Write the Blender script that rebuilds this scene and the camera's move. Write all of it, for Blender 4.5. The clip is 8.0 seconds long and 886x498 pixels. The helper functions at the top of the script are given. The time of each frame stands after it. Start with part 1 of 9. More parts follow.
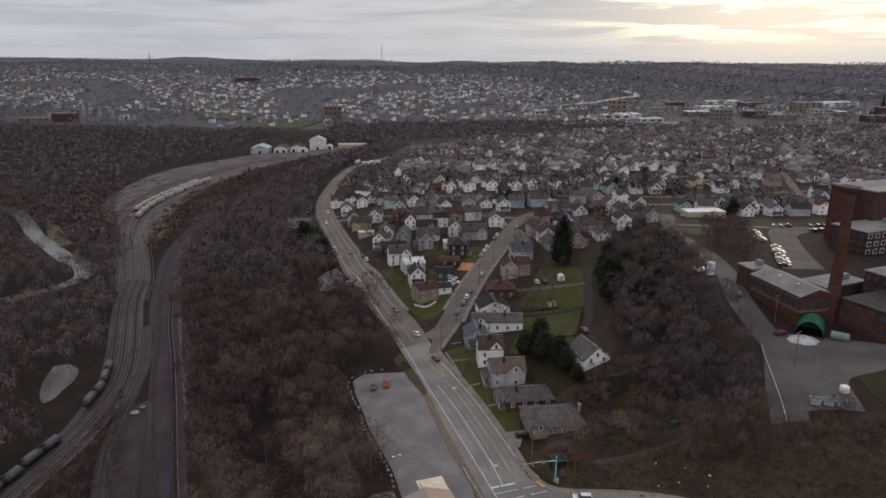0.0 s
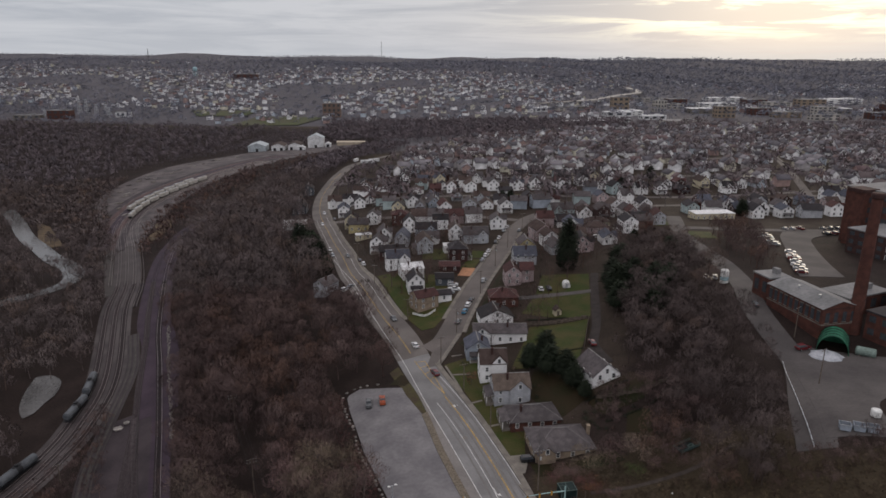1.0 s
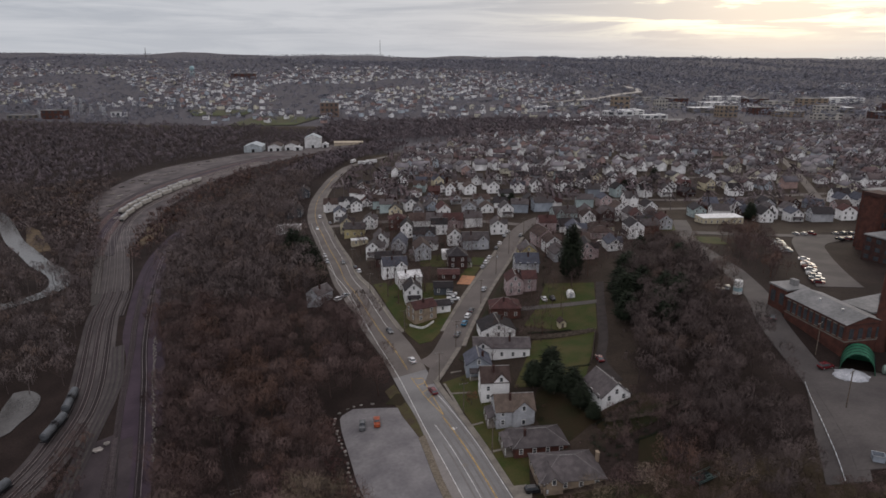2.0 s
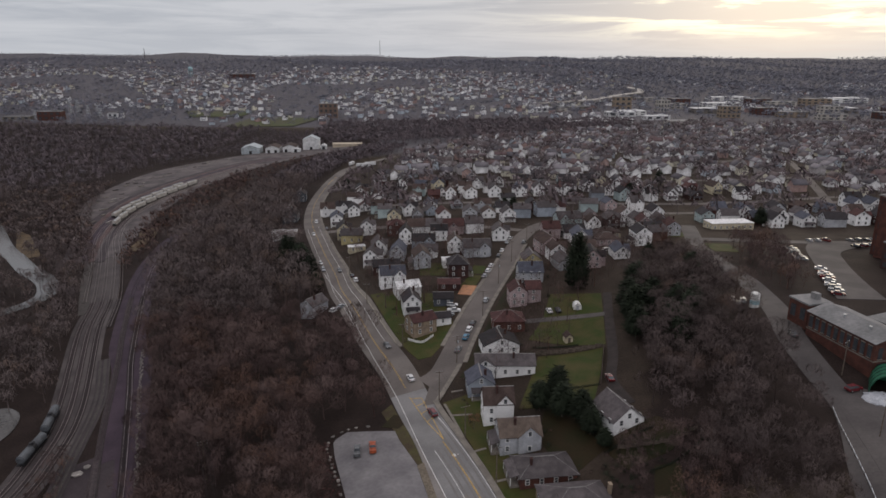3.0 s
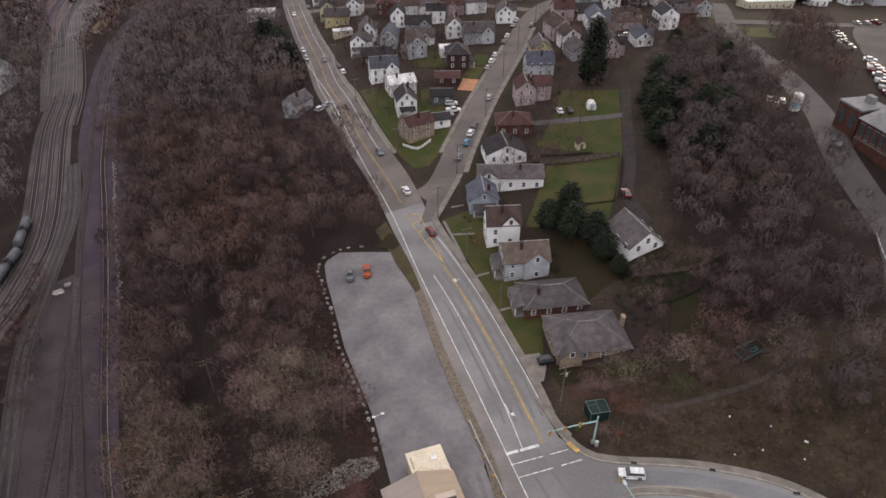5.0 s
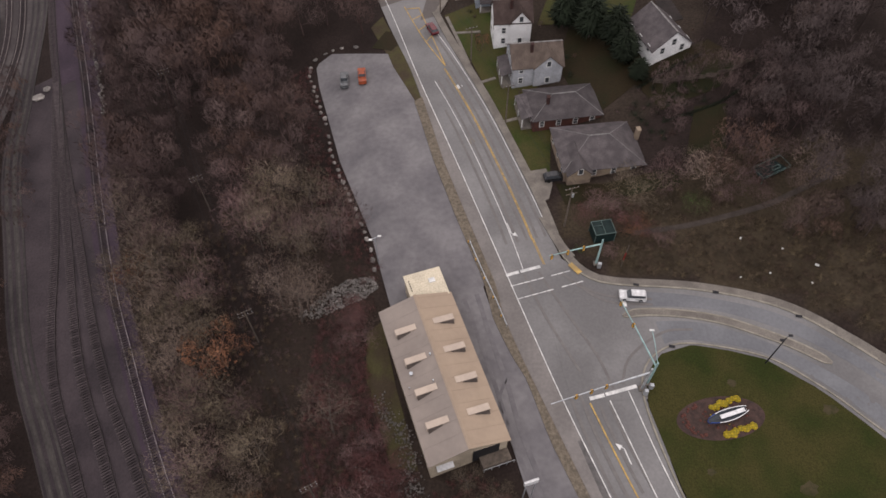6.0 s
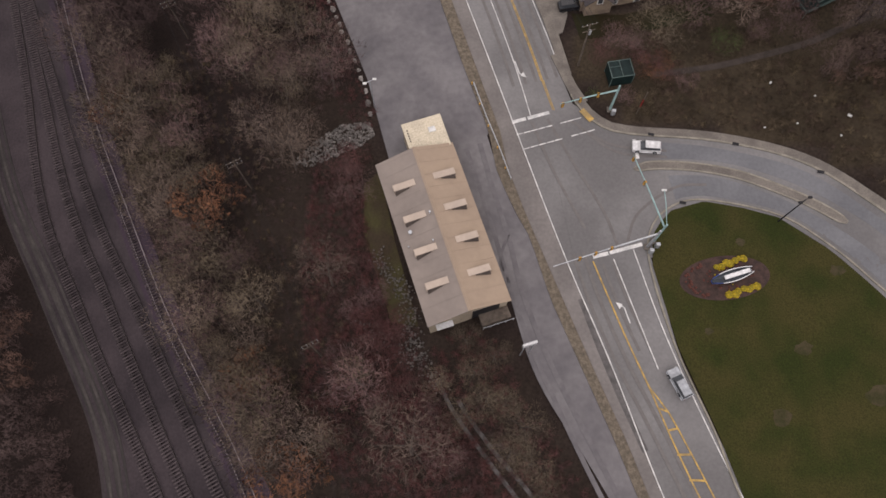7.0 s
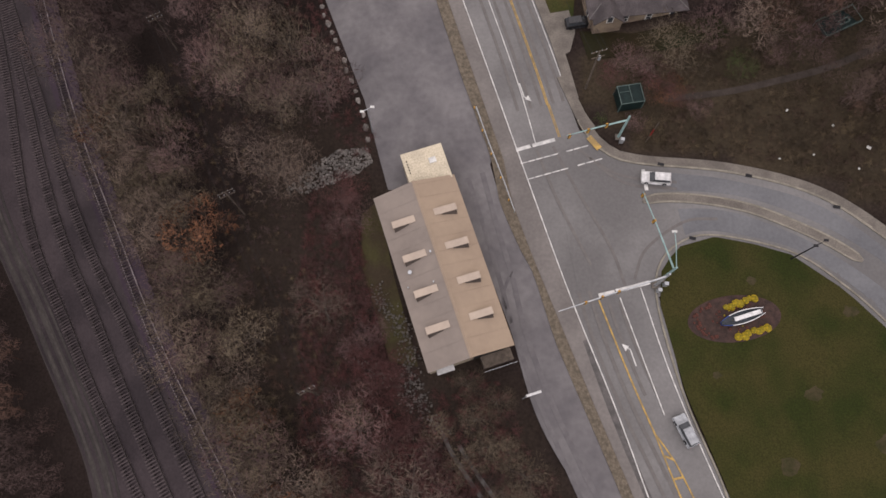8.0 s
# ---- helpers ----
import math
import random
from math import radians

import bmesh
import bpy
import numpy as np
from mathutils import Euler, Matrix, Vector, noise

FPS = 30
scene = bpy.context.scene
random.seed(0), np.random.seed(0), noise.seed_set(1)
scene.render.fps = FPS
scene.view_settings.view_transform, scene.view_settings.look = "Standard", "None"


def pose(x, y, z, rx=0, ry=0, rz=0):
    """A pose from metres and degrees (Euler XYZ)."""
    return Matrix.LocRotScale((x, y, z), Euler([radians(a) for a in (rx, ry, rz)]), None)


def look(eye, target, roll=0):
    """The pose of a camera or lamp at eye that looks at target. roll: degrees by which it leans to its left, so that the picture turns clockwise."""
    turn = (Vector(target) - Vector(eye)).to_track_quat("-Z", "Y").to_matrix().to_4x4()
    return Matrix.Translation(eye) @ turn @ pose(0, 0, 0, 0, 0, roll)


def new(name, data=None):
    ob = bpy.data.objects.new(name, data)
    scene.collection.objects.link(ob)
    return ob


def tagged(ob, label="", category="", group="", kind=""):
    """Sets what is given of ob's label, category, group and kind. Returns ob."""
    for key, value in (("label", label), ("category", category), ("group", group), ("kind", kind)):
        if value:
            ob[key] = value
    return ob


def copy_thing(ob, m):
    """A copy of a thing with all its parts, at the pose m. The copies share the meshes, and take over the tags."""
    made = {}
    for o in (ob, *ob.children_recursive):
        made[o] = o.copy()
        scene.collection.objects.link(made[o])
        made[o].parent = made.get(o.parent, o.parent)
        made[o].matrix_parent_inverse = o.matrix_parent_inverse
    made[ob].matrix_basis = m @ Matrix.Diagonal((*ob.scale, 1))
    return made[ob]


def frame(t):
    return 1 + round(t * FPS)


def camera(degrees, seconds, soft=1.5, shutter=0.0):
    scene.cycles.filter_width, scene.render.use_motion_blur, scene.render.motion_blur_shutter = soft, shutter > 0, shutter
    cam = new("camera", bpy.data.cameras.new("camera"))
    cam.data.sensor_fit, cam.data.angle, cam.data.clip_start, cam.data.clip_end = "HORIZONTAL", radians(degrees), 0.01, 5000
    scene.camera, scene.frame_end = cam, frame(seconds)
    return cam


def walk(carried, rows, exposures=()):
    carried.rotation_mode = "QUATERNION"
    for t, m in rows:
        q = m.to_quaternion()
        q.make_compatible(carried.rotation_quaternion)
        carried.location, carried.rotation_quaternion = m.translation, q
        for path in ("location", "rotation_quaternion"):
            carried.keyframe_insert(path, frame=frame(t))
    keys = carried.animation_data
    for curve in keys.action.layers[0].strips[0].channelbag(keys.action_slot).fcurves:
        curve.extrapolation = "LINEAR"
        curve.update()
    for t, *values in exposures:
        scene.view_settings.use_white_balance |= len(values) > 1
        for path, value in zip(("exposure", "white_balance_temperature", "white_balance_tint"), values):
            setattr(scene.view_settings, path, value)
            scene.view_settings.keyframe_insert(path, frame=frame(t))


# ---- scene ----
cam = camera(67.8, 8.0, 1.6)
PATH = [
    (0, (1.644, -29.011, 101.568), (1.576, -27.087, 101.025), 0.3),
    (0.5, (1.411, -22.523, 101.652), (1.343, -20.601, 101.104), 0.3),
    (1, (1.263, -15.74, 101.777), (1.195, -13.819, 101.224), 0.3),
    (1.5, (1.174, -9.104, 101.841), (1.108, -7.184, 101.285), 0.3),
    (3, (0.622, 10.344, 101.9), (0.556, 12.264, 101.345), 0.2),
    (3.5, (0.291, 16.772, 101.662), (0.225, 18.692, 101.108), 0.2),
    (3.8, (0.032, 20.734, 101.462), (-0.032, 22.655, 100.906), 0.3),
    (4, (-0.096, 23.337, 101.336), (-0.158, 25.248, 100.747), 0.2),
    (4.2, (-0.31, 25.922, 101.227), (-0.37, 27.791, 100.517), 0.5),
    (4.5, (-0.55, 29.483, 101.022), (-0.605, 31.277, 100.14), 0.2),
    (4.8, (-0.936, 32.813, 101.008), (-0.982, 34.505, 99.943), 0.5),
    (4.9, (-0.997, 33.934, 100.996), (-1.04, 35.595, 99.882), 0.4),
    (5, (-0.939, 35.102, 100.967), (-0.983, 36.734, 99.812), 0.2),
    (5.2, (-0.638, 37.592, 100.832), (-0.684, 39.139, 99.566), 0.1),
    (6.3, (1.271, 47.88, 98.526), (1.202, 48.922, 96.821), -1.5),
    (6.5, (1.226, 49.868, 98.314), (1.16, 50.804, 96.548), -1.6),
    (7, (0.744, 55.356, 97.811), (0.694, 56.017, 95.924), -1.7),
    (7.2, (0.547, 57.764, 97.726), (0.501, 58.331, 95.809), -1.9),
    (7.5, (0.25, 61.424, 97.668), (0.209, 61.955, 95.741), -1.6),
    (7.8, (-0.075, 64.903, 97.654), (-0.116, 65.455, 95.732), -1.2),
    (8, (-0.316, 67.071, 97.714), (-0.354, 67.63, 95.794), -1.1),
]
walk(cam, [(t, look(e, g, r)) for t, e, g, r in PATH], [(0, -0.25, 6500, 11), (3.8, -0.25, 6500, 11), (4.5, 0.24, 6560, 12), (5.2, 0.42, 6650, 13), (6.3, 0.23, 6800, 14), (8, 0.19, 6850, 15)])

# ---- world, sun, exposure ----
SUN_AZ, SUN_EL = 25.0, 9.0
world = bpy.data.worlds.new("overcast_evening")
scene.world = world
world.use_nodes = True
wt = world.node_tree
wt.nodes.clear()


def wn(kind, **settings):
    n = wt.nodes.new(kind)
    for k, v in settings.items():
        n.inputs[k].default_value = v
    return n


def wmath(op, a, b=None):
    n = wt.nodes.new("ShaderNodeMath")
    n.operation = op
    for i, v in enumerate((a, b)):
        if v is None:
            continue
        if isinstance(v, (int, float)):
            n.inputs[i].default_value = v
        else:
            wt.links.new(v, n.inputs[i])
    return n.outputs[0]


def wmix(f, a, b):
    n = wt.nodes.new("ShaderNodeMix")
    n.data_type = "RGBA"
    for i, v in ((0, f), (6, a), (7, b)):
        if isinstance(v, (int, float, tuple)):
            n.inputs[i].default_value = v
        else:
            wt.links.new(v, n.inputs[i])
    return n.outputs[2]


sky = wt.nodes.new("ShaderNodeTexSky")
sky.sky_type = "NISHITA"
sky.sun_disc = False
sky.sun_elevation, sky.sun_rotation = radians(SUN_EL), radians(SUN_AZ)
sky.dust_density = 3.0
coord = wt.nodes.new("ShaderNodeTexCoord")
stretch = wt.nodes.new("ShaderNodeMapping")
stretch.inputs["Scale"].default_value = (1.7, 1.7, 20.0)
stretch.inputs["Location"].default_value = (0.3, 0.1, 0.25)
wt.links.new(coord.outputs["Generated"], stretch.inputs["Vector"])
clouds = wn("ShaderNodeTexNoise", Scale=2.6, Detail=7.0, Roughness=0.62, Distortion=0.5)
wt.links.new(stretch.outputs[0], clouds.inputs["Vector"])
toward = wt.nodes.new("ShaderNodeVectorMath")
toward.operation = "DOT_PRODUCT"
sun_way = Vector((math.sin(radians(SUN_AZ)) * math.cos(radians(6)), math.cos(radians(SUN_AZ)) * math.cos(radians(6)), math.sin(radians(6))))
wt.links.new(coord.outputs["Generated"], toward.inputs[0])
toward.inputs[1].default_value = sun_way
split = wt.nodes.new("ShaderNodeSeparateXYZ")
wt.links.new(coord.outputs["Generated"], split.inputs[0])
up = wmath("MAXIMUM", split.outputs[2], 0.0)
near_sun = wmath("POWER", wmath("MAXIMUM", toward.outputs["Value"], 0.0), 44.0)
gap = wt.nodes.new("ShaderNodeMapRange")
for k, v in (("From Min", 0.40), ("From Max", 0.62), ("To Min", 0.0), ("To Max", 1.0)):
    gap.inputs[k].default_value = v
wt.links.new(clouds.outputs["Fac"], gap.inputs["Value"])
breaks = wt.nodes.new("ShaderNodeMapRange")
for k, v in (("From Min", 0.47), ("From Max", 0.58), ("To Min", 0.0), ("To Max", 1.0)):
    breaks.inputs[k].default_value = v
wt.links.new(clouds.outputs["Fac"], breaks.inputs["Value"])
low = wmath("POWER", wmath("SUBTRACT", 1.0, wmath("MINIMUM", wmath("MULTIPLY", up, 7.0), 1.0)), 1.5)
deck = wmix(gap.outputs[0], (0.47, 0.50, 0.56, 1), (0.68, 0.69, 0.73, 1))
deck = wmix(wmath("MULTIPLY", low, 0.6), deck, (0.70, 0.68, 0.69, 1))
lift = wmath("MINIMUM", wmath("MULTIPLY", wmath("MAXIMUM", wmath("SUBTRACT", up, 0.022), 0.0), 34.0), 1.0)
glow = wmath("MINIMUM", wmath("MULTIPLY", wmath("MULTIPLY", near_sun, lift), wmath("MULTIPLY", breaks.outputs[0], 2.1)), 1.0)
deck = wmix(wmath("MULTIPLY", near_sun, 0.55), deck, (0.86, 0.86, 0.82, 1))
deck = wmix(glow, deck, (1.42, 1.34, 1.02, 1))
over = wmath("ADD", 1.0, wmath("MULTIPLY", wmath("POWER", wmath("MAXIMUM", wmath("SUBTRACT", up, 0.12), 0.0), 0.7), 1.3))
behind = wmath("MAXIMUM", wmath("MULTIPLY", split.outputs[1], -1.0), 0.0)
over = wmath("MULTIPLY", over, wmath("ADD", 1.0, wmath("MULTIPLY", behind, 0.45)))
bright = wt.nodes.new("ShaderNodeVectorMath")
bright.operation = "SCALE"
warm = wmix(wmath("MINIMUM", wmath("MULTIPLY", up, 2.5), 1.0), (0.95, 1.0, 1.03, 1), (1.07, 1.0, 0.96, 1))
toned = wt.nodes.new("ShaderNodeVectorMath")
toned.operation = "MULTIPLY"
wt.links.new(deck, toned.inputs[0])
wt.links.new(warm, toned.inputs[1])
wt.links.new(toned.outputs[0], bright.inputs[0])
wt.links.new(over, bright.inputs["Scale"])
clear = wt.nodes.new("ShaderNodeVectorMath")
clear.operation = "SCALE"
wt.links.new(sky.outputs[0], clear.inputs[0])
clear.inputs["Scale"].default_value = 0.006
both = wt.nodes.new("ShaderNodeVectorMath")
both.operation = "ADD"
wt.links.new(bright.outputs[0], both.inputs[0])
wt.links.new(clear.outputs[0], both.inputs[1])
thin = both.outputs[0]
backg = wt.nodes.new("ShaderNodeBackground")
wt.links.new(thin, backg.inputs["Color"])
backg.inputs["Strength"].default_value = 1.0
wout = wt.nodes.new("ShaderNodeOutputWorld")
wt.links.new(backg.outputs[0], wout.inputs["Surface"])

sun = new("sun", bpy.data.lights.new("sun", "SUN"))
sun.data.energy, sun.data.angle, sun.data.color = 0.5, radians(25), (1.0, 0.86, 0.68)
sun.matrix_world = look((0, 0, 300), (-math.sin(radians(SUN_AZ)) * 100, -math.cos(radians(SUN_AZ)) * 100, 300 - 100 * math.tan(radians(14))))



# ---- materials ----
def material(name, color, other=None, rough=0.8, metal=0.0, scale=1.0, fine=12.0, bump=0.15, vary=0.0, spec=0.15, grainy=0.55, tint=None, spread=(0.38, 0.62), depth=0.02):
    """Two-scale noise between two colours, fine grain and relief; vary: by the object's random; tint: a ramp of colours by the attribute tint."""
    m = bpy.data.materials.new(name)
    m.use_nodes = True
    t = m.node_tree
    b = t.nodes["Principled BSDF"]
    other = other or tuple(c * 0.72 for c in color)
    tc = t.nodes.new("ShaderNodeTexCoord")
    big = t.nodes.new("ShaderNodeTexNoise")
    big.inputs["Scale"].default_value, big.inputs["Detail"].default_value = scale, 5
    small = t.nodes.new("ShaderNodeTexNoise")
    small.inputs["Scale"].default_value, small.inputs["Detail"].default_value = fine, 4
    for n in (big, small):
        t.links.new(tc.outputs["Object"], n.inputs["Vector"])
    mr = t.nodes.new("ShaderNodeMapRange")
    mr.inputs["From Min"].default_value, mr.inputs["From Max"].default_value = spread
    t.links.new(big.outputs["Fac"], mr.inputs["Value"])
    mix = t.nodes.new("ShaderNodeMix")
    mix.data_type = "RGBA"
    t.links.new(mr.outputs[0], mix.inputs[0])
    if tint:
        at = t.nodes.new("ShaderNodeAttribute")
        at.attribute_name = "tint"
        ramp = t.nodes.new("ShaderNodeValToRGB")
        ramp.color_ramp.interpolation = "CONSTANT" if len(tint) > 5 else "LINEAR"
        while len(ramp.color_ramp.elements) < len(tint):
            ramp.color_ramp.elements.new(0.5)
        for i, c in enumerate(tint):
            e = ramp.color_ramp.elements[i]
            e.position, e.color = i / len(tint), (*c, 1)
        t.links.new(at.outputs["Fac"], ramp.inputs[0])
        dk = t.nodes.new("ShaderNodeMix")
        dk.data_type, dk.blend_type = "RGBA", "MULTIPLY"
        dk.inputs[0].default_value = 1.0
        t.links.new(ramp.outputs[0], dk.inputs[6])
        dk.inputs[7].default_value = (0.72, 0.72, 0.72, 1)
        t.links.new(ramp.outputs[0], mix.inputs[7])
        t.links.new(dk.outputs[2], mix.inputs[6])
    else:
        mix.inputs[6].default_value, mix.inputs[7].default_value = (*other, 1), (*color, 1)
    grain = t.nodes.new("ShaderNodeMix")
    grain.data_type, grain.blend_type = "RGBA", "MULTIPLY"
    grain.inputs[0].default_value = grainy
    gr = t.nodes.new("ShaderNodeMapRange")
    gr.inputs["From Min"].default_value, gr.inputs["From Max"].default_value = 0.3, 0.7
    gr.inputs["To Min"].default_value, gr.inputs["To Max"].default_value = 0.62, 1.25
    t.links.new(small.outputs["Fac"], gr.inputs["Value"])
    t.links.new(mix.outputs[2], grain.inputs[6])
    t.links.new(gr.outputs[0], grain.inputs[7])
    col = grain.outputs[2]
    if vary:
        oi = t.nodes.new("ShaderNodeObjectInfo")
        hs = t.nodes.new("ShaderNodeHueSaturation")
        vr = t.nodes.new("ShaderNodeMapRange")
        vr.inputs["To Min"].default_value, vr.inputs["To Max"].default_value = 1 - vary, 1 + vary
        t.links.new(oi.outputs["Random"], vr.inputs["Value"])
        t.links.new(vr.outputs[0], hs.inputs["Value"])
        t.links.new(col, hs.inputs["Color"])
        col = hs.outputs[0]
    t.links.new(col, b.inputs["Base Color"])
    b.inputs["Roughness"].default_value, b.inputs["Metallic"].default_value = rough, metal
    b.inputs["Specular IOR Level"].default_value = spec
    if bump:
        bp = t.nodes.new("ShaderNodeBump")
        bp.inputs["Strength"].default_value, bp.inputs["Distance"].default_value = bump, depth
        t.links.new(small.outputs["Fac"], bp.inputs["Height"])
        t.links.new(bp.outputs[0], b.inputs["Normal"])
    return m


ASPHALT = material("asphalt_worn", (0.170, 0.165, 0.163), (0.120, 0.116, 0.115), scale=0.07, fine=2.2, bump=0.03, grainy=0.25)
ASPHALT_LANE = material("asphalt_lane", (0.078, 0.070, 0.067), (0.054, 0.048, 0.047), scale=0.09, fine=1.6, bump=0.03, grainy=0.3)
ASPHALT_OLD = material("asphalt_street", (0.108, 0.094, 0.087), (0.080, 0.070, 0.065), scale=0.09, fine=1.6, bump=0.03, grainy=0.25)
GRAVEL_LOT = material("gravel_lot", (0.152, 0.144, 0.147), (0.104, 0.098, 0.103), scale=0.13, spread=(0.34, 0.66), fine=0.9, bump=0.08, grainy=0.35)
GRAVEL_TAN = material("tan_gravel", (0.140, 0.116, 0.088), (0.088, 0.074, 0.057), scale=1.6, fine=3.5, bump=0.7, depth=0.1)
CONCRETE = material("concrete_walk", (0.160, 0.143, 0.124), (0.112, 0.100, 0.088), scale=0.4, fine=5)
KERB = material("concrete_kerb", (0.2448, 0.2248, 0.184), (0.1696, 0.1568, 0.1296), scale=0.6, fine=6)
BALLAST = material("rail_ballast", (0.045, 0.035, 0.038), (0.027, 0.021, 0.0235), scale=0.10, fine=2.0, bump=0.8, depth=0.08)
DIRT = material("yard_dirt", (0.052, 0.046, 0.043), (0.032, 0.028, 0.027), scale=0.06, fine=1.2, bump=0.4)
LAWN = material("dormant_lawn", (0.01275, 0.01326, 0.00408), (0.01887, 0.01275, 0.0051), scale=0.10, fine=2.5, bump=0.5, depth=0.05)
LAWN_RICH = material("green_lawn", (0.0185, 0.0245, 0.0042), (0.037, 0.033, 0.0088), spread=(0.40, 0.66), scale=0.13, spec=0.12, fine=4.5, bump=0.5, depth=0.05, grainy=0.95)
LAWN_GARDEN = material("garden_lawn", (0.026, 0.037, 0.0075), (0.048, 0.043, 0.0145), spread=(0.40, 0.64), scale=0.16, spec=0.12, fine=4.5, bump=0.5, depth=0.05, grainy=0.8)
FIELD = material("far_meadow", (0.054, 0.066, 0.024), (0.060, 0.056, 0.032), scale=0.02, fine=0.4, bump=0.0)
PAINT_WHITE = material("road_paint_white", (0.62, 0.61, 0.59), (0.40, 0.40, 0.39), scale=0.9, fine=6, bump=0)
PAINT_YELLOW = material("road_paint_yellow", (0.46, 0.30, 0.09), (0.27, 0.19, 0.085), scale=0.9, fine=6, bump=0)
STEEL = material("rail_steel", (0.32, 0.28, 0.285), (0.22, 0.19, 0.195), rough=0.5, metal=0.5, scale=0.3, fine=4)
GALV = material("galvanised_steel", (0.46, 0.48, 0.50), rough=0.45, metal=0.6, fine=9, bump=0.05)
TEAL = material("teal_painted_steel", (0.27, 0.4, 0.39), rough=0.5, fine=9, bump=0.05)
SIGNAL_YELLOW = material("signal_yellow", (0.50, 0.28, 0.06), rough=0.5)
DARK = material("dark_metal", (0.02, 0.02, 0.0224), rough=0.5)
TIMBER = material("weathered_timber", (0.128, 0.104, 0.084), (0.072, 0.0584, 0.048), scale=1.2, fine=8, bump=0.3)
SLEEPER = material("old_sleeper", (0.060, 0.048, 0.049), (0.038, 0.030, 0.032), scale=1.5, fine=7, vary=0.35)
BARK = material("bark", (0.092, 0.076, 0.0656), (0.056, 0.0464, 0.04), scale=1.5, fine=9, bump=0.5)
TWIG = material("bare_twigs", (0.104, 0.1, 0.1), tint=((0.108, 0.075, 0.069), (0.074, 0.050, 0.048), (0.092, 0.062, 0.057), (0.062, 0.042, 0.041), (0.104, 0.062, 0.048)), scale=0.3, fine=3, bump=0, spec=0.1)
# lighter and greyer than the near twigs, haze mixed into the tints
TWIG_WEST = material("grey_mauve_twigs", (0.1, 0.1, 0.1), tint=((0.126, 0.102, 0.098), (0.092, 0.073, 0.072), (0.110, 0.086, 0.084), (0.080, 0.064, 0.064), (0.116, 0.084, 0.072)), scale=0.3, fine=3, bump=0, spec=0.1)
TWIG_BROWN = material("dull_brown_twigs", (0.1, 0.1, 0.1), tint=((0.092, 0.071, 0.067), (0.066, 0.050, 0.049), (0.080, 0.060, 0.057), (0.056, 0.043, 0.042), (0.088, 0.060, 0.050)), scale=0.3, fine=3, bump=0, spec=0.1)
TWIG_ONE = material("bare_twigs_near", (0.165, 0.124, 0.098), (0.100, 0.074, 0.062), scale=0.25, fine=3, bump=0, vary=0.3, spec=0.1)
TWIG_TAN = material("tan_twigs", (0.140, 0.110, 0.076), (0.088, 0.070, 0.052), scale=0.25, fine=3, bump=0, vary=0.3, spec=0.1)
TWIG_RED = material("reddish_twigs", (0.135, 0.085, 0.077), (0.091, 0.058, 0.058), scale=0.25, fine=3, bump=0, vary=0.3, spec=0.1)
RUST_LEAF = material("dry_oak_leaves", (0.150, 0.070, 0.038), (0.096, 0.050, 0.034), scale=0.4, fine=4, bump=0, vary=0.25, spec=0.1)
CONIFER = material("conifer_needles", (0.018, 0.025, 0.014), (0.011, 0.015, 0.009), scale=0.5, fine=5, bump=0, vary=0.25, spec=0.15)
# distance haze is put into the tints of these three woods
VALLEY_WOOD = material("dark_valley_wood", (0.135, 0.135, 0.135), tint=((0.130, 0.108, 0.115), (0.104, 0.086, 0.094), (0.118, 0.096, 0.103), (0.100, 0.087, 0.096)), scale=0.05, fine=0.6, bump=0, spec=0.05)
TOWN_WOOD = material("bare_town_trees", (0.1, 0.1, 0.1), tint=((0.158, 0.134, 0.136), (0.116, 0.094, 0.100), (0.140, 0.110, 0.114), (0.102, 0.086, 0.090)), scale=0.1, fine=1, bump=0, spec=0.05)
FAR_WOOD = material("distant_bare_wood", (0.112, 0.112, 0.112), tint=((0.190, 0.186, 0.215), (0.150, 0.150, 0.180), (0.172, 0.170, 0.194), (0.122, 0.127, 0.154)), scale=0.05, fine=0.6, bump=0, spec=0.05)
ROCK = material("pale_rock", (0.235, 0.215, 0.198), (0.120, 0.110, 0.102), scale=1.2, fine=6, vary=0.35)
GLASS = material("dark_window_glass", (0.05, 0.055, 0.062), rough=0.08, spec=0.6, bump=0)
TRIM = material("white_trim", (0.62, 0.62, 0.60), rough=0.6, fine=5, bump=0.05)
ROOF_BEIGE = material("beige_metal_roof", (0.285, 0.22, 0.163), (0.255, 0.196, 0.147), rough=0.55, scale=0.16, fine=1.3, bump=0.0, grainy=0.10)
ROOF_GREYER = material("weathered_beige_roof", (0.222, 0.188, 0.163), (0.192, 0.163, 0.143), rough=0.6, scale=0.16, fine=1.3, bump=0.0, grainy=0.12)
BEIGE_WALL = material("beige_metal_siding", (0.40, 0.34, 0.26), rough=0.6, scale=0.4, fine=6)
CREAM = material("cream_membrane", (0.52, 0.46, 0.35), (0.44, 0.39, 0.3), scale=0.5, fine=4)
BRICK = material("red_brick", (0.0805, 0.0337, 0.02558), (0.05054, 0.02246, 0.01872), scale=0.5, fine=7, bump=0.3)
BRICK_DARK = material("dark_brick", (0.05054, 0.02558, 0.02184), (0.03245, 0.0181, 0.01747), scale=0.5, fine=7, bump=0.3)
BRICK_TAN = material("tan_brick", (0.24, 0.188, 0.136), (0.16, 0.124, 0.096), scale=0.6, fine=8, bump=0.3)
